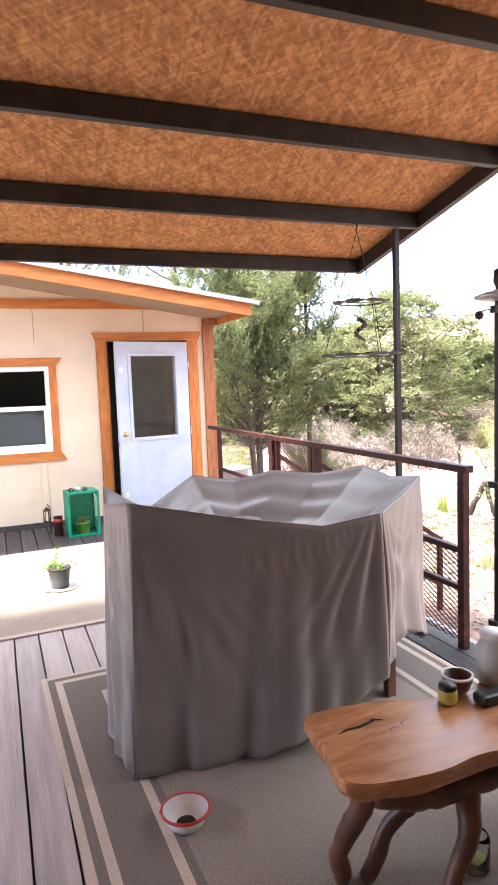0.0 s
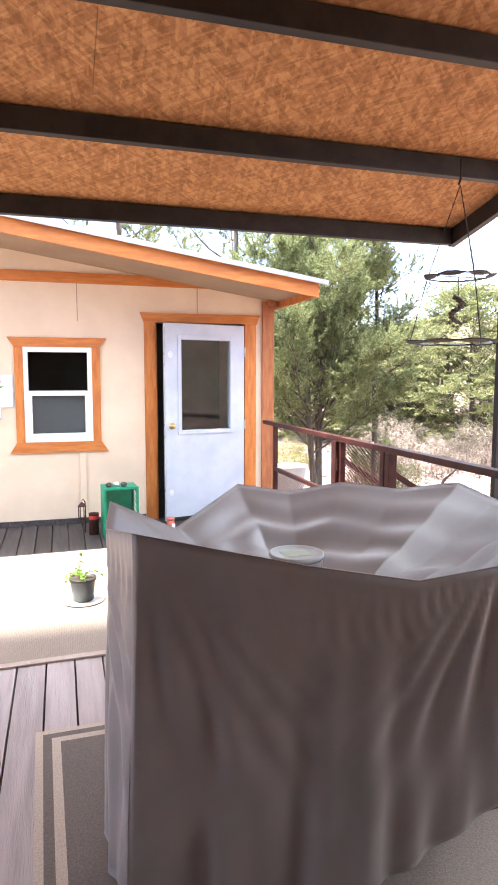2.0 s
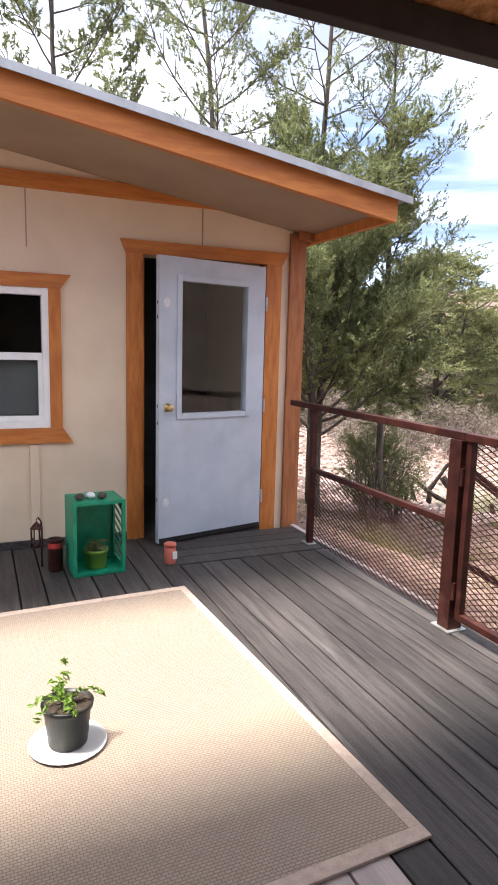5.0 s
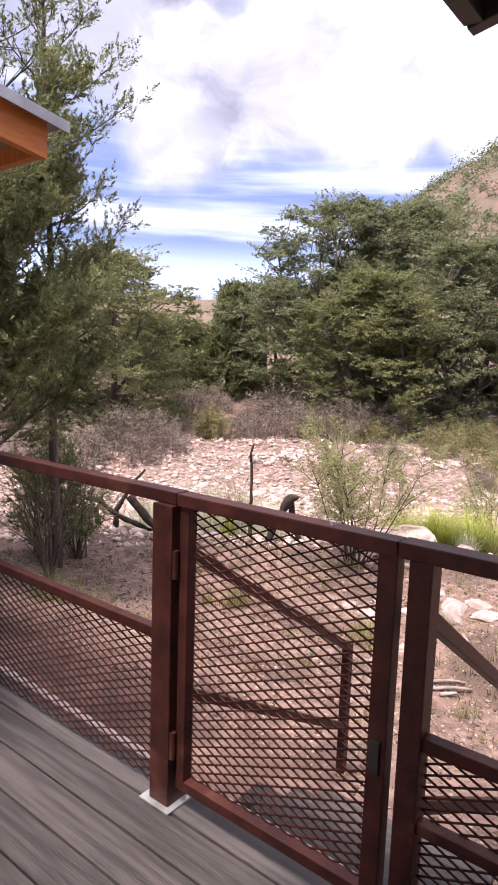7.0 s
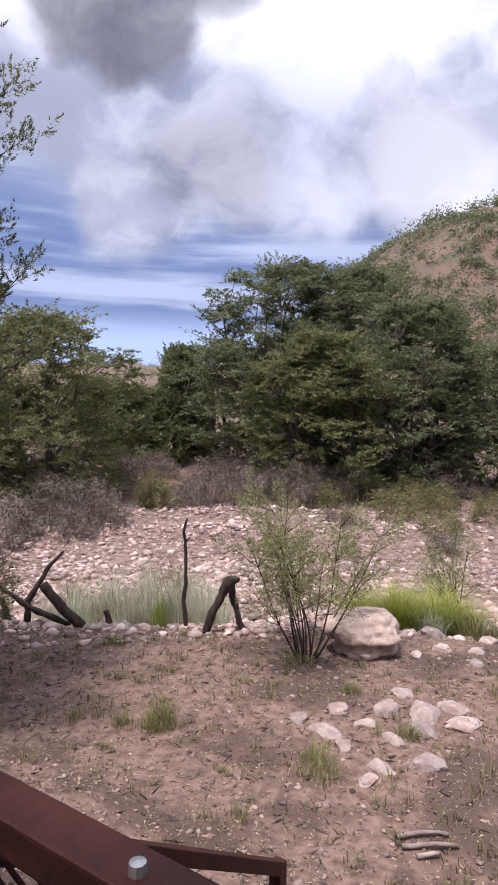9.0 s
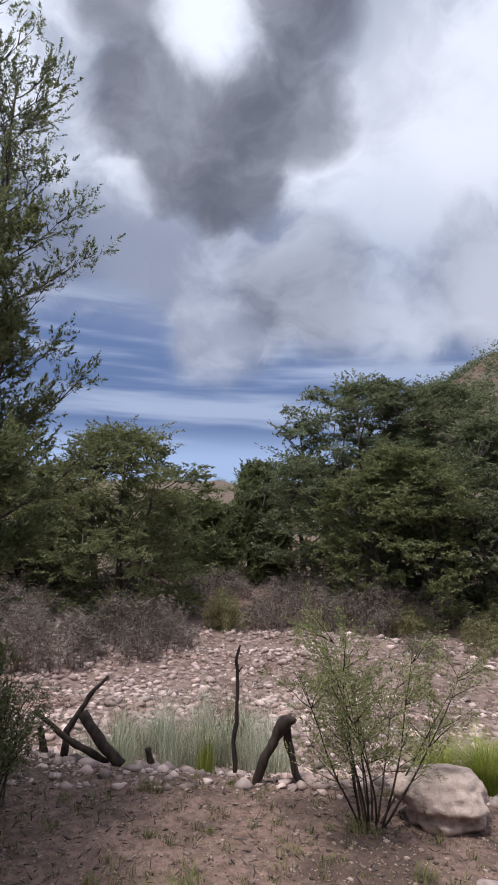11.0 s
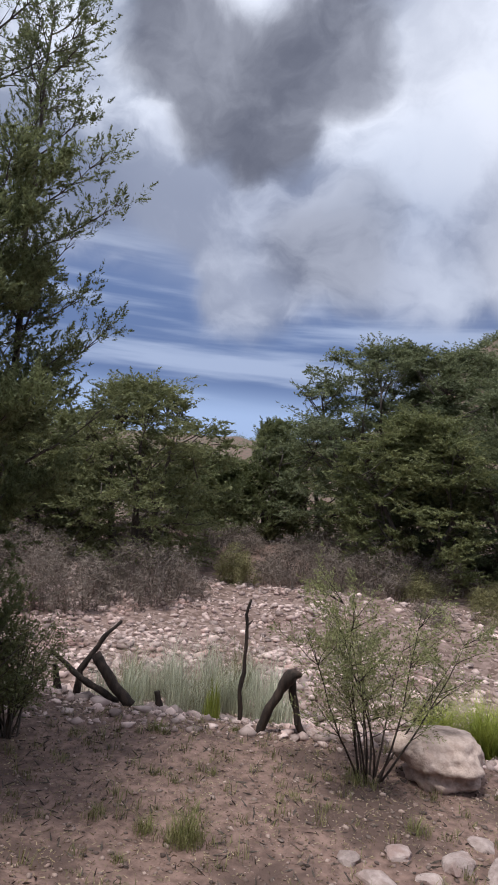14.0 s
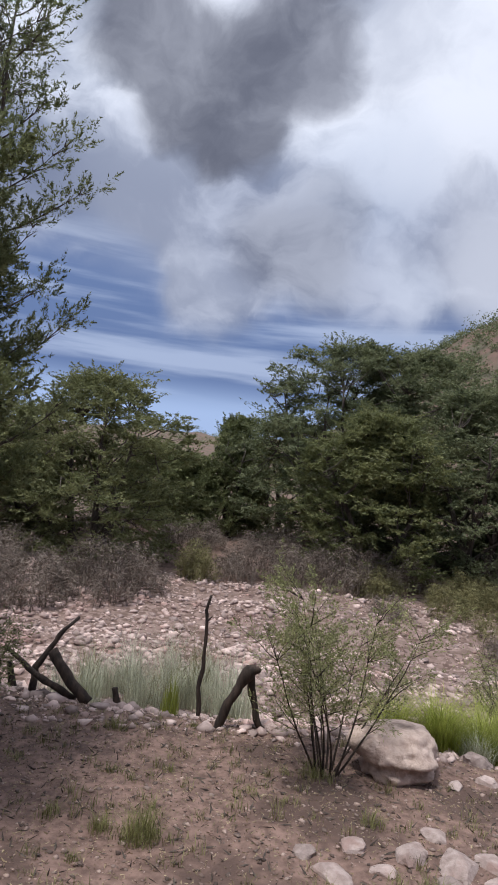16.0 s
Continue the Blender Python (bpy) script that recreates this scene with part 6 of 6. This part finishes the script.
def fan_shrub():
    """A few dark stems that fan out from one foot, forked twigs and a haze of tiny leaves."""
    rnd = random.Random(41)
    x, y = 7.88, 7.72
    z0 = float(ground_z(x, y)) - 0.03
    t = thing("creosote_shrub", (x, y, z0), "open twiggy shrub with fine grey-green leaves beside a boulder", "shrub")
    P, D = [], []
    for i in range(13):
        a = i * 2.399 + rnd.uniform(-0.3, 0.3)
        q = rnd.uniform(0.10, 0.62)
        stem = bmesh.new()
        pts, rad = limb((x + 0.09 * math.cos(a), y + 0.09 * math.sin(a), z0), (math.cos(a) * q, math.sin(a) * q, 1), rnd.uniform(1.25, 1.72), 0.0115, rnd, 0.10, 0.0, 9)
        tube(pts, rad, 6, stem, caps=False)
        for k in range(9):
            j = rnd.randint(3, 9)
            b = a + rnd.uniform(-1.7, 1.7)
            tw, tr = limb(pts[j], (math.cos(b), math.sin(b), rnd.uniform(0.3, 1.1)), rnd.uniform(0.25, 0.55), 0.005, rnd, 0.2, 0.02, 5)
            tube(tw, tr, 4, stem, caps=False)
            for p0, p1 in zip(tw[1:], tw[2:]):
                P.append(tuple(p0))
                D.append(tuple((p1 - p0).normalized() + Vector((rnd.gauss(0, 0.5), rnd.gauss(0, 0.5), 0.2))))
        for p0, p1 in zip(pts[4:], pts[5:]):
            P.append(tuple(p0))
            D.append(tuple((p1 - p0).normalized() + Vector((rnd.gauss(0, 0.7), rnd.gauss(0, 0.7), 0))))
        part("stem", stem, M["deadwood"], t)
    lv = sprays("foliage", np.array(P) - np.array([x, y, z0]), D, 0.24, 52, 0.027, M["shrub_leaf"], 0.5, 0.34)
    lv.parent = t


fan_shrub()
shrub("creosote_shrub", "twiggy green shrub outside the railing", 5.75, 10.30, 1.25, 1.15, M["bark"], M["bush_green"], 0.042, 6500, 13, 42, r=0.012, top=0.18)
shrub("creosote_shrub", "bare branched shrub outside the railing", 4.85, 9.6, 1.35, 0.9, M["bark"], M["olive_brush"], 0.04, 350, 12, 43, r=0.015)
shrub("creosote_shrub", "grey twiggy shrub on the wash bank", 11.6, 7.2, 1.4, 1.5, M["bark"], M["shrub_leaf"], 0.04, 3500, 12, 44, r=0.013)



def uv(u, v):
    return ORIGIN[0] + u * F[0] + v * R[0], ORIGIN[1] + u * F[1] + v * R[1]


def brush(name, label, x, y, h, w, mat, seed, group, dens=1.0, size=0.10):
    """Low round brush: fine twigs standing up from the ground."""
    g = np.random.default_rng(seed)
    n = int(26 * w * h * dens)
    a, r = g.random(n) * 6.283, w / 2 * np.sqrt(g.random(n)) * 0.9
    px, py = x + r * np.cos(a), y + r * np.sin(a)
    dome = h * np.sqrt(np.clip(1 - (r / (w / 2)) ** 2, 0.08, 1)) * (0.75 + 0.4 * g.random(n))
    b = np.c_[px, py, ground_z(px, py)]
    ob = blades(name, np.repeat(b, 4, 0), np.repeat(dome, 4) * (0.6 + 0.4 * g.random(4 * n)), 0.9, mat, 0.012)
    cen = np.repeat(b, 3, 0)
    cen[:, 2] += np.repeat(dome, 3) * (0.15 + 0.75 * g.random(3 * n))
    lv = leaves("foliage", clumps(cen, 0.22, 30, 0.9), size * 1.1, mat, 0.13, tri=True)
    lv.parent = ob
    tagged(ob, label, "brush", group)
    return ob


for i, (u, v, h, w, mt) in enumerate(((14.6, -4.9, 1.35, 2.9, "dry_brush"), (15.8, -3.0, 1.45, 3.0, "dry_brush"), (16.3, -6.6, 1.4, 3.0, "dry_brush"), (17.6, -1.0, 1.2, 1.3, "olive_brush"), (18.4, 0.9, 1.4, 3.0, "dry_brush"), (18.8, 3.2, 1.5, 3.0, "dry_brush"),
                                      (20.6, -4.6, 1.2, 2.6, "dry_brush"), (18.8, 5.4, 1.1, 2.2, "dry_brush"), (17.2, 7.0, 1.0, 2.0, "olive_brush"), (16.0, 8.6, 1.1, 2.0, "olive_brush"), (19.2, 8.4, 1.3, 2.6, "dry_brush"), (21.5, -8.2, 1.4, 2.8, "dry_brush"),
                                      (18.4, -9.4, 1.3, 2.6, "olive_brush"), (22.5, 6.6, 1.2, 3.0, "dry_brush"), (22.8, -1.6, 1.2, 3.0, "dry_brush"), (23.5, 2.0, 1.2, 3.0, "dry_brush"), (15.0, 10.8, 1.1, 2.0, "olive_brush"), (13.6, -8.6, 0.9, 1.6, "olive_brush"),
                                      (17.8, 4.0, 0.8, 1.5, "olive_brush"), (14.2, -10.5, 1.1, 2.2, "dry_brush"), (25, -5, 1.5, 3.2, "dry_brush"), (25.5, 5.0, 1.4, 3.2, "dry_brush"), (24.5, 9.5, 1.4, 3.2, "dry_brush"), (16.6, 5.6, 0.75, 1.7, "olive_brush"), (14.8, 6.3, 0.7, 1.3, "olive_brush"), (18.2, 6.6, 0.9, 1.9, "olive_brush"), (13.2, 5.6, 0.55, 1.0, "dry_brush"), (15.6, 3.9, 0.6, 1.1, "dry_brush"), (12.4, 7.2, 0.7, 1.2, "olive_brush"))):
    x, y = uv(u, v)
    brush("brush", "low grey-brown dry brush on the bank" if mt == "dry_brush" else "low olive yellow-green brush on the bank", x, y, h, w, M[mt], 100 + i, "brush on the bank")


def tuft(x, y, h, w, n, mat, seed, label, group="grass tufts", lean=0.5, width=0.006):
    g = np.random.default_rng(seed)
    a, r = g.random(n) * 6.283, w / 2 * g.random(n) ** 0.7
    px, py = x + r * np.cos(a), y + r * np.sin(a)
    h = h * np.sqrt(1 - 0.75 * (r / (w / 2)) ** 2)
    ob = blades("grass_tuft", np.c_[px, py, ground_z(px, py) - 0.01], h * (0.25 + 0.85 * g.random(n) ** 0.8), lean, mat, width)
    return tagged(ob, label, "grass", group)


for i, (x, y, h, w, n) in enumerate(((5.85, 7.92, 0.30, 0.28, 260), (5.72, 8.2, 0.17, 0.18, 110), (5.58, 8.58, 0.13, 0.16, 80), (6.98, 9.62, 0.16, 0.22, 120), (7.25, 9.35, 0.10, 0.14, 60), (7.62, 9.15, 0.10, 0.14, 60), (6.75, 8.6, 0.09, 0.14, 60),
                                     (5.35, 8.0, 0.09, 0.12, 50), (7.0, 7.9, 0.08, 0.14, 50), (4.35, 8.75, 0.32, 0.5, 200), (4.6, 8.5, 0.2, 0.3, 90), (6.1, 6.65, 0.22, 0.24, 110), (7.35, 6.95, 0.16, 0.2, 90), (8.25, 7.25, 0.22, 0.16, 70), (8.05, 5.8, 0.2, 0.3, 130),
                                     (5.95, 6.5, 0.25, 0.25, 90), (6.85, 6.25, 0.2, 0.2, 90), (5.9, 9.6, 0.1, 0.2, 60), (6.3, 10.0, 0.12, 0.2, 60), (5.6, 7.1, 0.07, 0.12, 40), (7.72, 7.75, 0.2, 0.3, 110))):
    tuft(x, y, h, w, int(n * 1.5), M["tuft_grass"], 200 + i, "small tuft of green grass on bare earth", lean=0.75, width=0.0035)
for i, (x, y, h, w, n, mt) in enumerate(((9.50, 7.85, 0.66, 0.42, 900, "grass"), (9.80, 7.42, 0.80, 0.55, 1300, "grass"), (10.15, 7.05, 0.85, 0.6, 1300, "grass"), (10.35, 6.75, 0.7, 0.45, 800, "grass"), (9.75, 7.0, 0.4, 0.35, 300, "dry_grass"), (10.5, 6.45, 0.50, 0.35, 300, "olive_brush"), (9.9, 6.5, 0.55, 0.5, 200, "olive_brush"))):
    tuft(x, y, h, w, int(n * 1.7), M[mt], 240 + i, "tall clump of bright green bunch grass", "bunch grass", 0.95, 0.005)
for i in range(26):
    g = random.Random(300 + i)
    u, v = g.uniform(7.9, 9.9), g.uniform(-2.0, 0.25)
    x, y = uv(u, v)
    tuft(x, y, g.uniform(0.55, 1.25), g.uniform(0.25, 0.6), 230, M["dry_grass"] if i % 6 else M["olive_brush"], 300 + i, "pale grey-green reed clump in the wash", "reeds in the wash", 0.62, 0.005)
tuft(7.75, 9.65, 0.55, 0.2, 130, M["grass"], 391, "yellow-green grass clump by a stick", "reeds in the wash", 0.2, 0.007)
tuft(8.1, 11.6, 0.4, 0.35, 130, M["grass"], 392, "green grass clump in the wash", "reeds in the wash", 0.3, 0.008)


def dead(name, label, limbs, mat=None):
    bm = bmesh.new()
    for pts, rad in limbs:
        fine, fr = [], []
        for i in range(len(pts) - 1):
            for s in np.linspace(0, 1, 5, endpoint=False):
                p = Vector(pts[i]).lerp(Vector(pts[i + 1]), s)
                p += Vector((noise.noise(p * 5), noise.noise(p * 5 + Vector((9, 0, 0))), noise.noise(p * 5 + Vector((0, 9, 0))))) * 0.025
                fine.append(p)
                fr.append((rad[i] * (1 - s) + rad[i + 1] * s) * (1 + 0.25 * noise.noise(p * 14)))
        fine.append(Vector(pts[-1]))
        fr.append(rad[-1])
        tube(fine, fr, 9, bm)
    return solid(name, bm, mat or M["deadwood"], label, "dead wood", smooth=True)


G = -1.03
dead("stump", "charred forked stump standing like an upturned V", (
    ([(7.80, 9.00, G), (7.86, 8.92, -0.72), (7.95, 8.83, -0.50), (8.00, 8.78, -0.36), (8.06, 8.72, -0.33)], [0.046, 0.048, 0.056, 0.068, 0.036]),
    ([(8.02, 8.79, -0.40), (8.06, 8.76, -0.62), (8.10, 8.72, -0.85), (8.16, 8.66, G)], [0.048, 0.038, 0.035, 0.04]),
    ([(8.10, 8.72, -0.88), (8.2, 8.63, -1.0)], [0.03, 0.02]),
    ([(8.02, 8.78, -0.50), (8.02, 8.78, -0.62)], [0.025, 0.012])))
dead("stick", "thin crooked dead stick standing upright", (([(7.94, 9.40, G), (7.95, 9.42, -0.6), (7.99, 9.43, -0.1), (7.97, 9.46, 0.12), (8.0, 9.43, 0.30)], [0.028, 0.024, 0.018, 0.02, 0.012]), ([(7.98, 9.43, 0.02), (8.02, 9.40, 0.07)], [0.012, 0.006])))
dead("log", "dark fallen log leaning on the bank", (([(7.22, 10.40, G + 0.03), (7.10, 10.58, -0.82), (6.98, 10.82, -0.50)], [0.07, 0.062, 0.058]),))
dead("log", "thin dark branch lying across the bank", (([(7.16, 10.56, G + 0.03), (6.98, 10.9, -0.85), (6.72, 11.35, -0.55)], [0.04, 0.035, 0.025]),))
dead("log", "bare dead branch pointing up from the bank", (([(6.98, 11.1, G), (7.0, 11.12, -0.75), (7.2, 11.05, -0.42), (7.42, 10.98, -0.20)], [0.045, 0.04, 0.03, 0.018]),))
dead("log", "short dark stub in the ground", (([(7.45, 10.17, G), (7.42, 10.2, -0.82)], [0.045, 0.035]),))
dead("log", "short dark stub in the ground", (([(6.85, 11.3, G), (6.8, 11.35, -0.72)], [0.05, 0.03]),))
for i, (a, b) in enumerate((((5.55, 5.82), (5.75, 5.55)), ((5.62, 5.86), (5.82, 5.62)), ((5.52, 5.72), (5.62, 5.62)))):
    dead("firewood", "pale split stick lying on the ground", (([(a[0], a[1], -0.95), (b[0], b[1], -0.955)], [0.014, 0.011]),), M["flat_stone"])


# ---- stones ----
def stone_mesh(seed, sub=2, rough=0.35, flat=0.6):
    bm = bmesh.new()
    bmesh.ops.create_icosphere(bm, subdivisions=sub, radius=1.0)
    off = Vector((seed * 7.3, seed * 3.1, 0))
    for v in bm.verts:
        n = v.co.normalized()
        k = 1 + rough * noise.noise(n * 1.3 + off) + rough * 0.5 * noise.noise(n * 3 + off)
        v.co = Vector((n.x * k, n.y * k, max(n.z * k, -0.55) * flat))
    cut = random.Random(seed * 13 + 5)
    for _ in range(11):
        nn = Vector((cut.uniform(-1, 1), cut.uniform(-1, 1), cut.uniform(-0.2, 1))).normalized()
        d = cut.uniform(0.62, 0.85)
        for v in bm.verts:
            q = v.co.dot(nn) - d
            if q > 0:
                v.co -= nn * q * 0.96
    return bm


def stone(x, y, sx, sy, sz, rz, seed, label, mat, name="stone", sub=3, group="flat stones", sink=0.35):
    bm = stone_mesh(seed, sub, 0.32, 1.0)
    z = float(ground_z(x, y))
    bmesh.ops.transform(bm, matrix=Matrix.Translation((x, y, z + sz * (1 - sink) - sz * 0.45)) @ Matrix.Rotation(rz, 4, "Z") @ Matrix.Diagonal((sx, sy, sz, 1)), verts=bm.verts)
    return solid(name, bm, mat, label, "stone", group, smooth=False)


def boulder():
    bm = bmesh.new()
    bmesh.ops.create_icosphere(bm, subdivisions=5, radius=1.0)
    for v in bm.verts:
        n = v.co.copy()
        v.co *= 0.94 + 0.22 * noise.noise(n * 1.4 + Vector((3, 1, 0))) + 0.10 * noise.noise(n * 3.1) + 0.05 * noise.noise(n * 8) + 0.025 * noise.noise(n * 19)
        v.co.z = min(v.co.z, 0.72 + 0.25 * (v.co.z - 0.72)) if v.co.z > 0.72 else v.co.z
        lip = 0.02 + 0.10 * noise.noise(Vector((n.x * 2, n.y * 2, 4)))
        if v.co.z < lip:
            k = 0.80 if v.co.z > lip - 0.22 else 0.90
            v.co.x *= k
            v.co.y *= k
    z = float(ground_z(8.48, 7.33))
    bmesh.ops.transform(bm, matrix=Matrix.Translation((8.48, 7.33, z + 0.14)) @ Matrix.Rotation(radians(-38), 4, "Z") @ Matrix.Diagonal((0.46, 0.38, 0.34, 1)), verts=bm.verts)
    solid("boulder", bm, M["boulder"], "large pale pitted boulder beside a twiggy shrub", "boulder", smooth=True)


boulder()
for i, (x, y, sx, sy, sz) in enumerate(((6.62, 7.10, 0.13, 0.10, 0.06), (6.56, 6.84, 0.21, 0.14, 0.07), (6.98, 6.90, 0.17, 0.12, 0.06), (7.18, 6.56, 0.16, 0.20, 0.10), (7.35, 6.28, 0.26, 0.2, 0.09), (6.85, 6.60, 0.13, 0.1, 0.05), (7.05, 6.2, 0.22, 0.13, 0.08), (6.55, 5.98, 0.2, 0.15, 0.09),
                                        (6.75, 6.32, 0.14, 0.1, 0.05), (7.3, 5.95, 0.24, 0.14, 0.07), (6.3, 6.25, 0.15, 0.1, 0.06), (6.45, 6.6, 0.12, 0.1, 0.05), (7.6, 6.55, 0.14, 0.12, 0.06), (6.1, 6.25, 0.13, 0.09, 0.05), (7.55, 6.1, 0.2, 0.14, 0.06),
                                        (8.66, 6.81, 0.13, 0.1, 0.06), (8.95, 6.62, 0.15, 0.1, 0.07), (9.35, 6.85, 0.2, 0.18, 0.13), (9.1, 6.3, 0.12, 0.1, 0.06), (8.75, 6.2, 0.14, 0.1, 0.05), (9.6, 6.3, 0.2, 0.14, 0.08), (10.2, 6.2, 0.16, 0.14, 0.09), (9.8, 5.7, 0.2, 0.15, 0.08))):
    stone(x, y, sx * 0.8, sy * 0.8, sz * 0.8, i * 1.7, 20 + i, "flat pink-grey river stone on bare earth", M["flat_stone"])


def scatter_stones(name, label, n, region, size, seed, mat, flat=0.55):
    """Many loose stones as one mesh of real lumps."""
    g = np.random.default_rng(seed)
    ico = bmesh.new()
    bmesh.ops.create_icosphere(ico, subdivisions=1, radius=1.0)
    base = np.array([tuple(v.co) for v in ico.verts])
    tri = np.array([[v.index for v in f.verts] for f in ico.faces])
    ico.free()
    x, y = region(g, n)
    s = size[0] * (size[1] / size[0]) ** (g.random(n) ** 2.6)
    jit = 1 + 0.36 * g.normal(size=(n, len(base), 1)).clip(-1.3, 1.3)
    sc = np.stack([s * (0.8 + 0.6 * g.random(n)), s * (0.7 + 0.4 * g.random(n)), s * flat * (0.7 + 0.6 * g.random(n))], 1)[:, None, :]
    v = base[None] * jit * sc
    a = g.random(n) * 6.283
    ca, sa = np.cos(a)[:, None], np.sin(a)[:, None]
    v = np.stack([v[..., 0] * ca - v[..., 1] * sa, v[..., 0] * sa + v[..., 1] * ca, v[..., 2]], -1)
    v += np.stack([x, y, ground_z(x, y) + s * flat * 0.25], 1)[:, None, :]
    f = (tri[None] + (np.arange(n) * len(base))[:, None, None]).reshape(-1, 3)
    ob = fast_mesh(name, v.reshape(-1, 3), f, mat)
    return tagged(ob, label, "stones", kind="stuff")


def in_wash(g, n):
    u = 6.9 + 11.0 * g.random(n) ** 1.15
    v = g.uniform(-9, 9, n)
    off = (u > 12.5) & (v > 2.0) & (g.random(n) < 0.55)
    v = np.where(off, -v, v)
    x, y = uv(u - 0.10 * v, v)
    bare = (wob(x, y, 0.8, 1.7) + 0.5 * wob(x, y, 2.3, 0.4) < -0.12) & (g.random(n) < 0.8)
    x, y = np.where(bare, np.roll(x, 1) + 0.07, x), np.where(bare, np.roll(y, 1) + 0.05, y)
    return x, y


def on_bank(g, n):
    return uv(g.uniform(6.5, 8.2, n) - 0, g.uniform(-4.5, 3.0, n))


def near_ground(g, n):
    return g.uniform(3.6, 9.5, n), g.uniform(3.0, 11.0, n)


def bed_stones():
    """The larger stones of the wash's near side, each a piece of the ground."""
    g = random.Random(77)
    ground = bpy.data.objects["ground"]
    kinds = []
    for k in range(9):
        bm = stone_mesh(60 + k, 1, 0.45, 0.72)
        me = bpy.data.meshes.new("stone")
        bm.to_mesh(me)
        bm.free()
        me.materials.append(M["rock_piece"])
        kinds.append(me)
    for k in range(290):
        u = 6.95 + 4.6 * g.random() ** 1.5
        v = g.uniform(-5.0, 3.2)
        x, y = uv(u - 0.10 * v, v)
        r = 0.035 + 0.085 * g.random() ** 2.6
        ob = new("stone", kinds[k % 9])
        ob.parent = ground
        ob.matrix_world = Matrix.Translation((x, y, float(ground_z(x, y)) + 0.22 * r)) @ Matrix.Rotation(g.uniform(0, 6.28), 4, "Z") @ Matrix.Rotation(g.uniform(-0.35, 0.35), 4, "X") @ Matrix.Diagonal((r * g.uniform(0.9, 1.5), r, r * g.uniform(0.6, 1.0), 1))


bed_stones()
scatter_stones("wash_stones", "pale pink river stones filling the dry wash", 15000, in_wash, (0.02, 0.115), 1, M["rock"], 0.6)
scatter_stones("wash_gravel", "small broken pink stones between the larger ones", 7000, in_wash, (0.012, 0.055), 4, M["rock"])
scatter_stones("bank_stones", "pale stones along the wash's near edge", 1700, on_bank, (0.015, 0.08), 2, M["rock"])
scatter_stones("gravel", "small pebbles and chips strewn on the earth", 13000, near_ground, (0.005, 0.026), 3, M["chips"])


def litter():
    g = np.random.default_rng(5)
    n = 24000
    x, y = g.uniform(3.6, 9.5, n), g.uniform(3.5, 11.0, n)
    ob = leaves("leaf_litter", np.c_[x, y, ground_z(x, y) + 0.005], 0.028, M["litter"], 0.35, tri=True)
    tagged(ob, "dry leaves and chips strewn on the earth", "litter", kind="stuff")
    n = 1300
    x, y = g.uniform(4.5, 9.0, n), g.uniform(5.0, 11.0, n)
    ob = leaves("twig_litter", np.c_[x, y, ground_z(x, y) + 0.01], 0.10, M["bark"], 0.12, 0.25)
    tagged(ob, "dark dry twigs strewn on the earth", "litter", kind="stuff")


def weeds():
    g = np.random.default_rng(15)
    cx, cy = g.uniform(4.3, 8.8, 330), g.uniform(5.2, 11.0, 330)
    px = np.repeat(cx, 16) + g.normal(size=330 * 16) * 0.03
    py = np.repeat(cy, 16) + g.normal(size=330 * 16) * 0.03
    hh = np.repeat(0.03 + 0.06 * g.random(330), 16) * (0.5 + g.random(330 * 16))
    ob = blades("ground_weeds", np.c_[px, py, ground_z(px, py) - 0.005], hh, 0.8, M["olive_brush"], 0.006)
    tagged(ob, "tiny yellow-green weeds dotted over bare earth", "weeds", kind="stuff")


weeds()
M["litter"] = surface("dry_litter", (0.22, 0.165, 0.10), (0.36, 0.29, 0.19), 3, 0.9, 0.0, island=0.4)
litter()


def hill_scrub():
    g = np.random.default_rng(8)
    cen = []
    for a0, a1, r0, r1, n in ((-5, 32, 48, 112, 1600), (32, 70, 60, 200, 300), (36, 60, 280, 430, 500), (60, 110, 30, 90, 120)):
        a, r = np.radians(g.uniform(a0, a1, n)), g.uniform(r0, r1, n)
        cen.append(np.c_[ORIGIN[0] + r * np.cos(a), ORIGIN[1] + r * np.sin(a), r])
    cen = np.concatenate(cen)
    z = ground_z(cen[:, 0], cen[:, 1])
    size = (0.45 + 0.8 * g.random(len(cen)) ** 2) * (1 + cen[:, 2] / 200)
    pts = np.repeat(np.c_[cen[:, :2], z + size * 0.4], 60, 0)
    o = g.normal(size=pts.shape)
    o /= np.linalg.norm(o, axis=1)[:, None]
    pts = pts + o * (g.random(len(pts)) ** 0.5 * np.repeat(size, 60))[:, None]
    ob = leaves("hill_scrub", pts, 0.32, M["grey_green"], 0.6, tri=True)
    tagged(ob, "dark scrub bushes dotted over the red hillside", "scrub", kind="stuff")


hill_scrub()
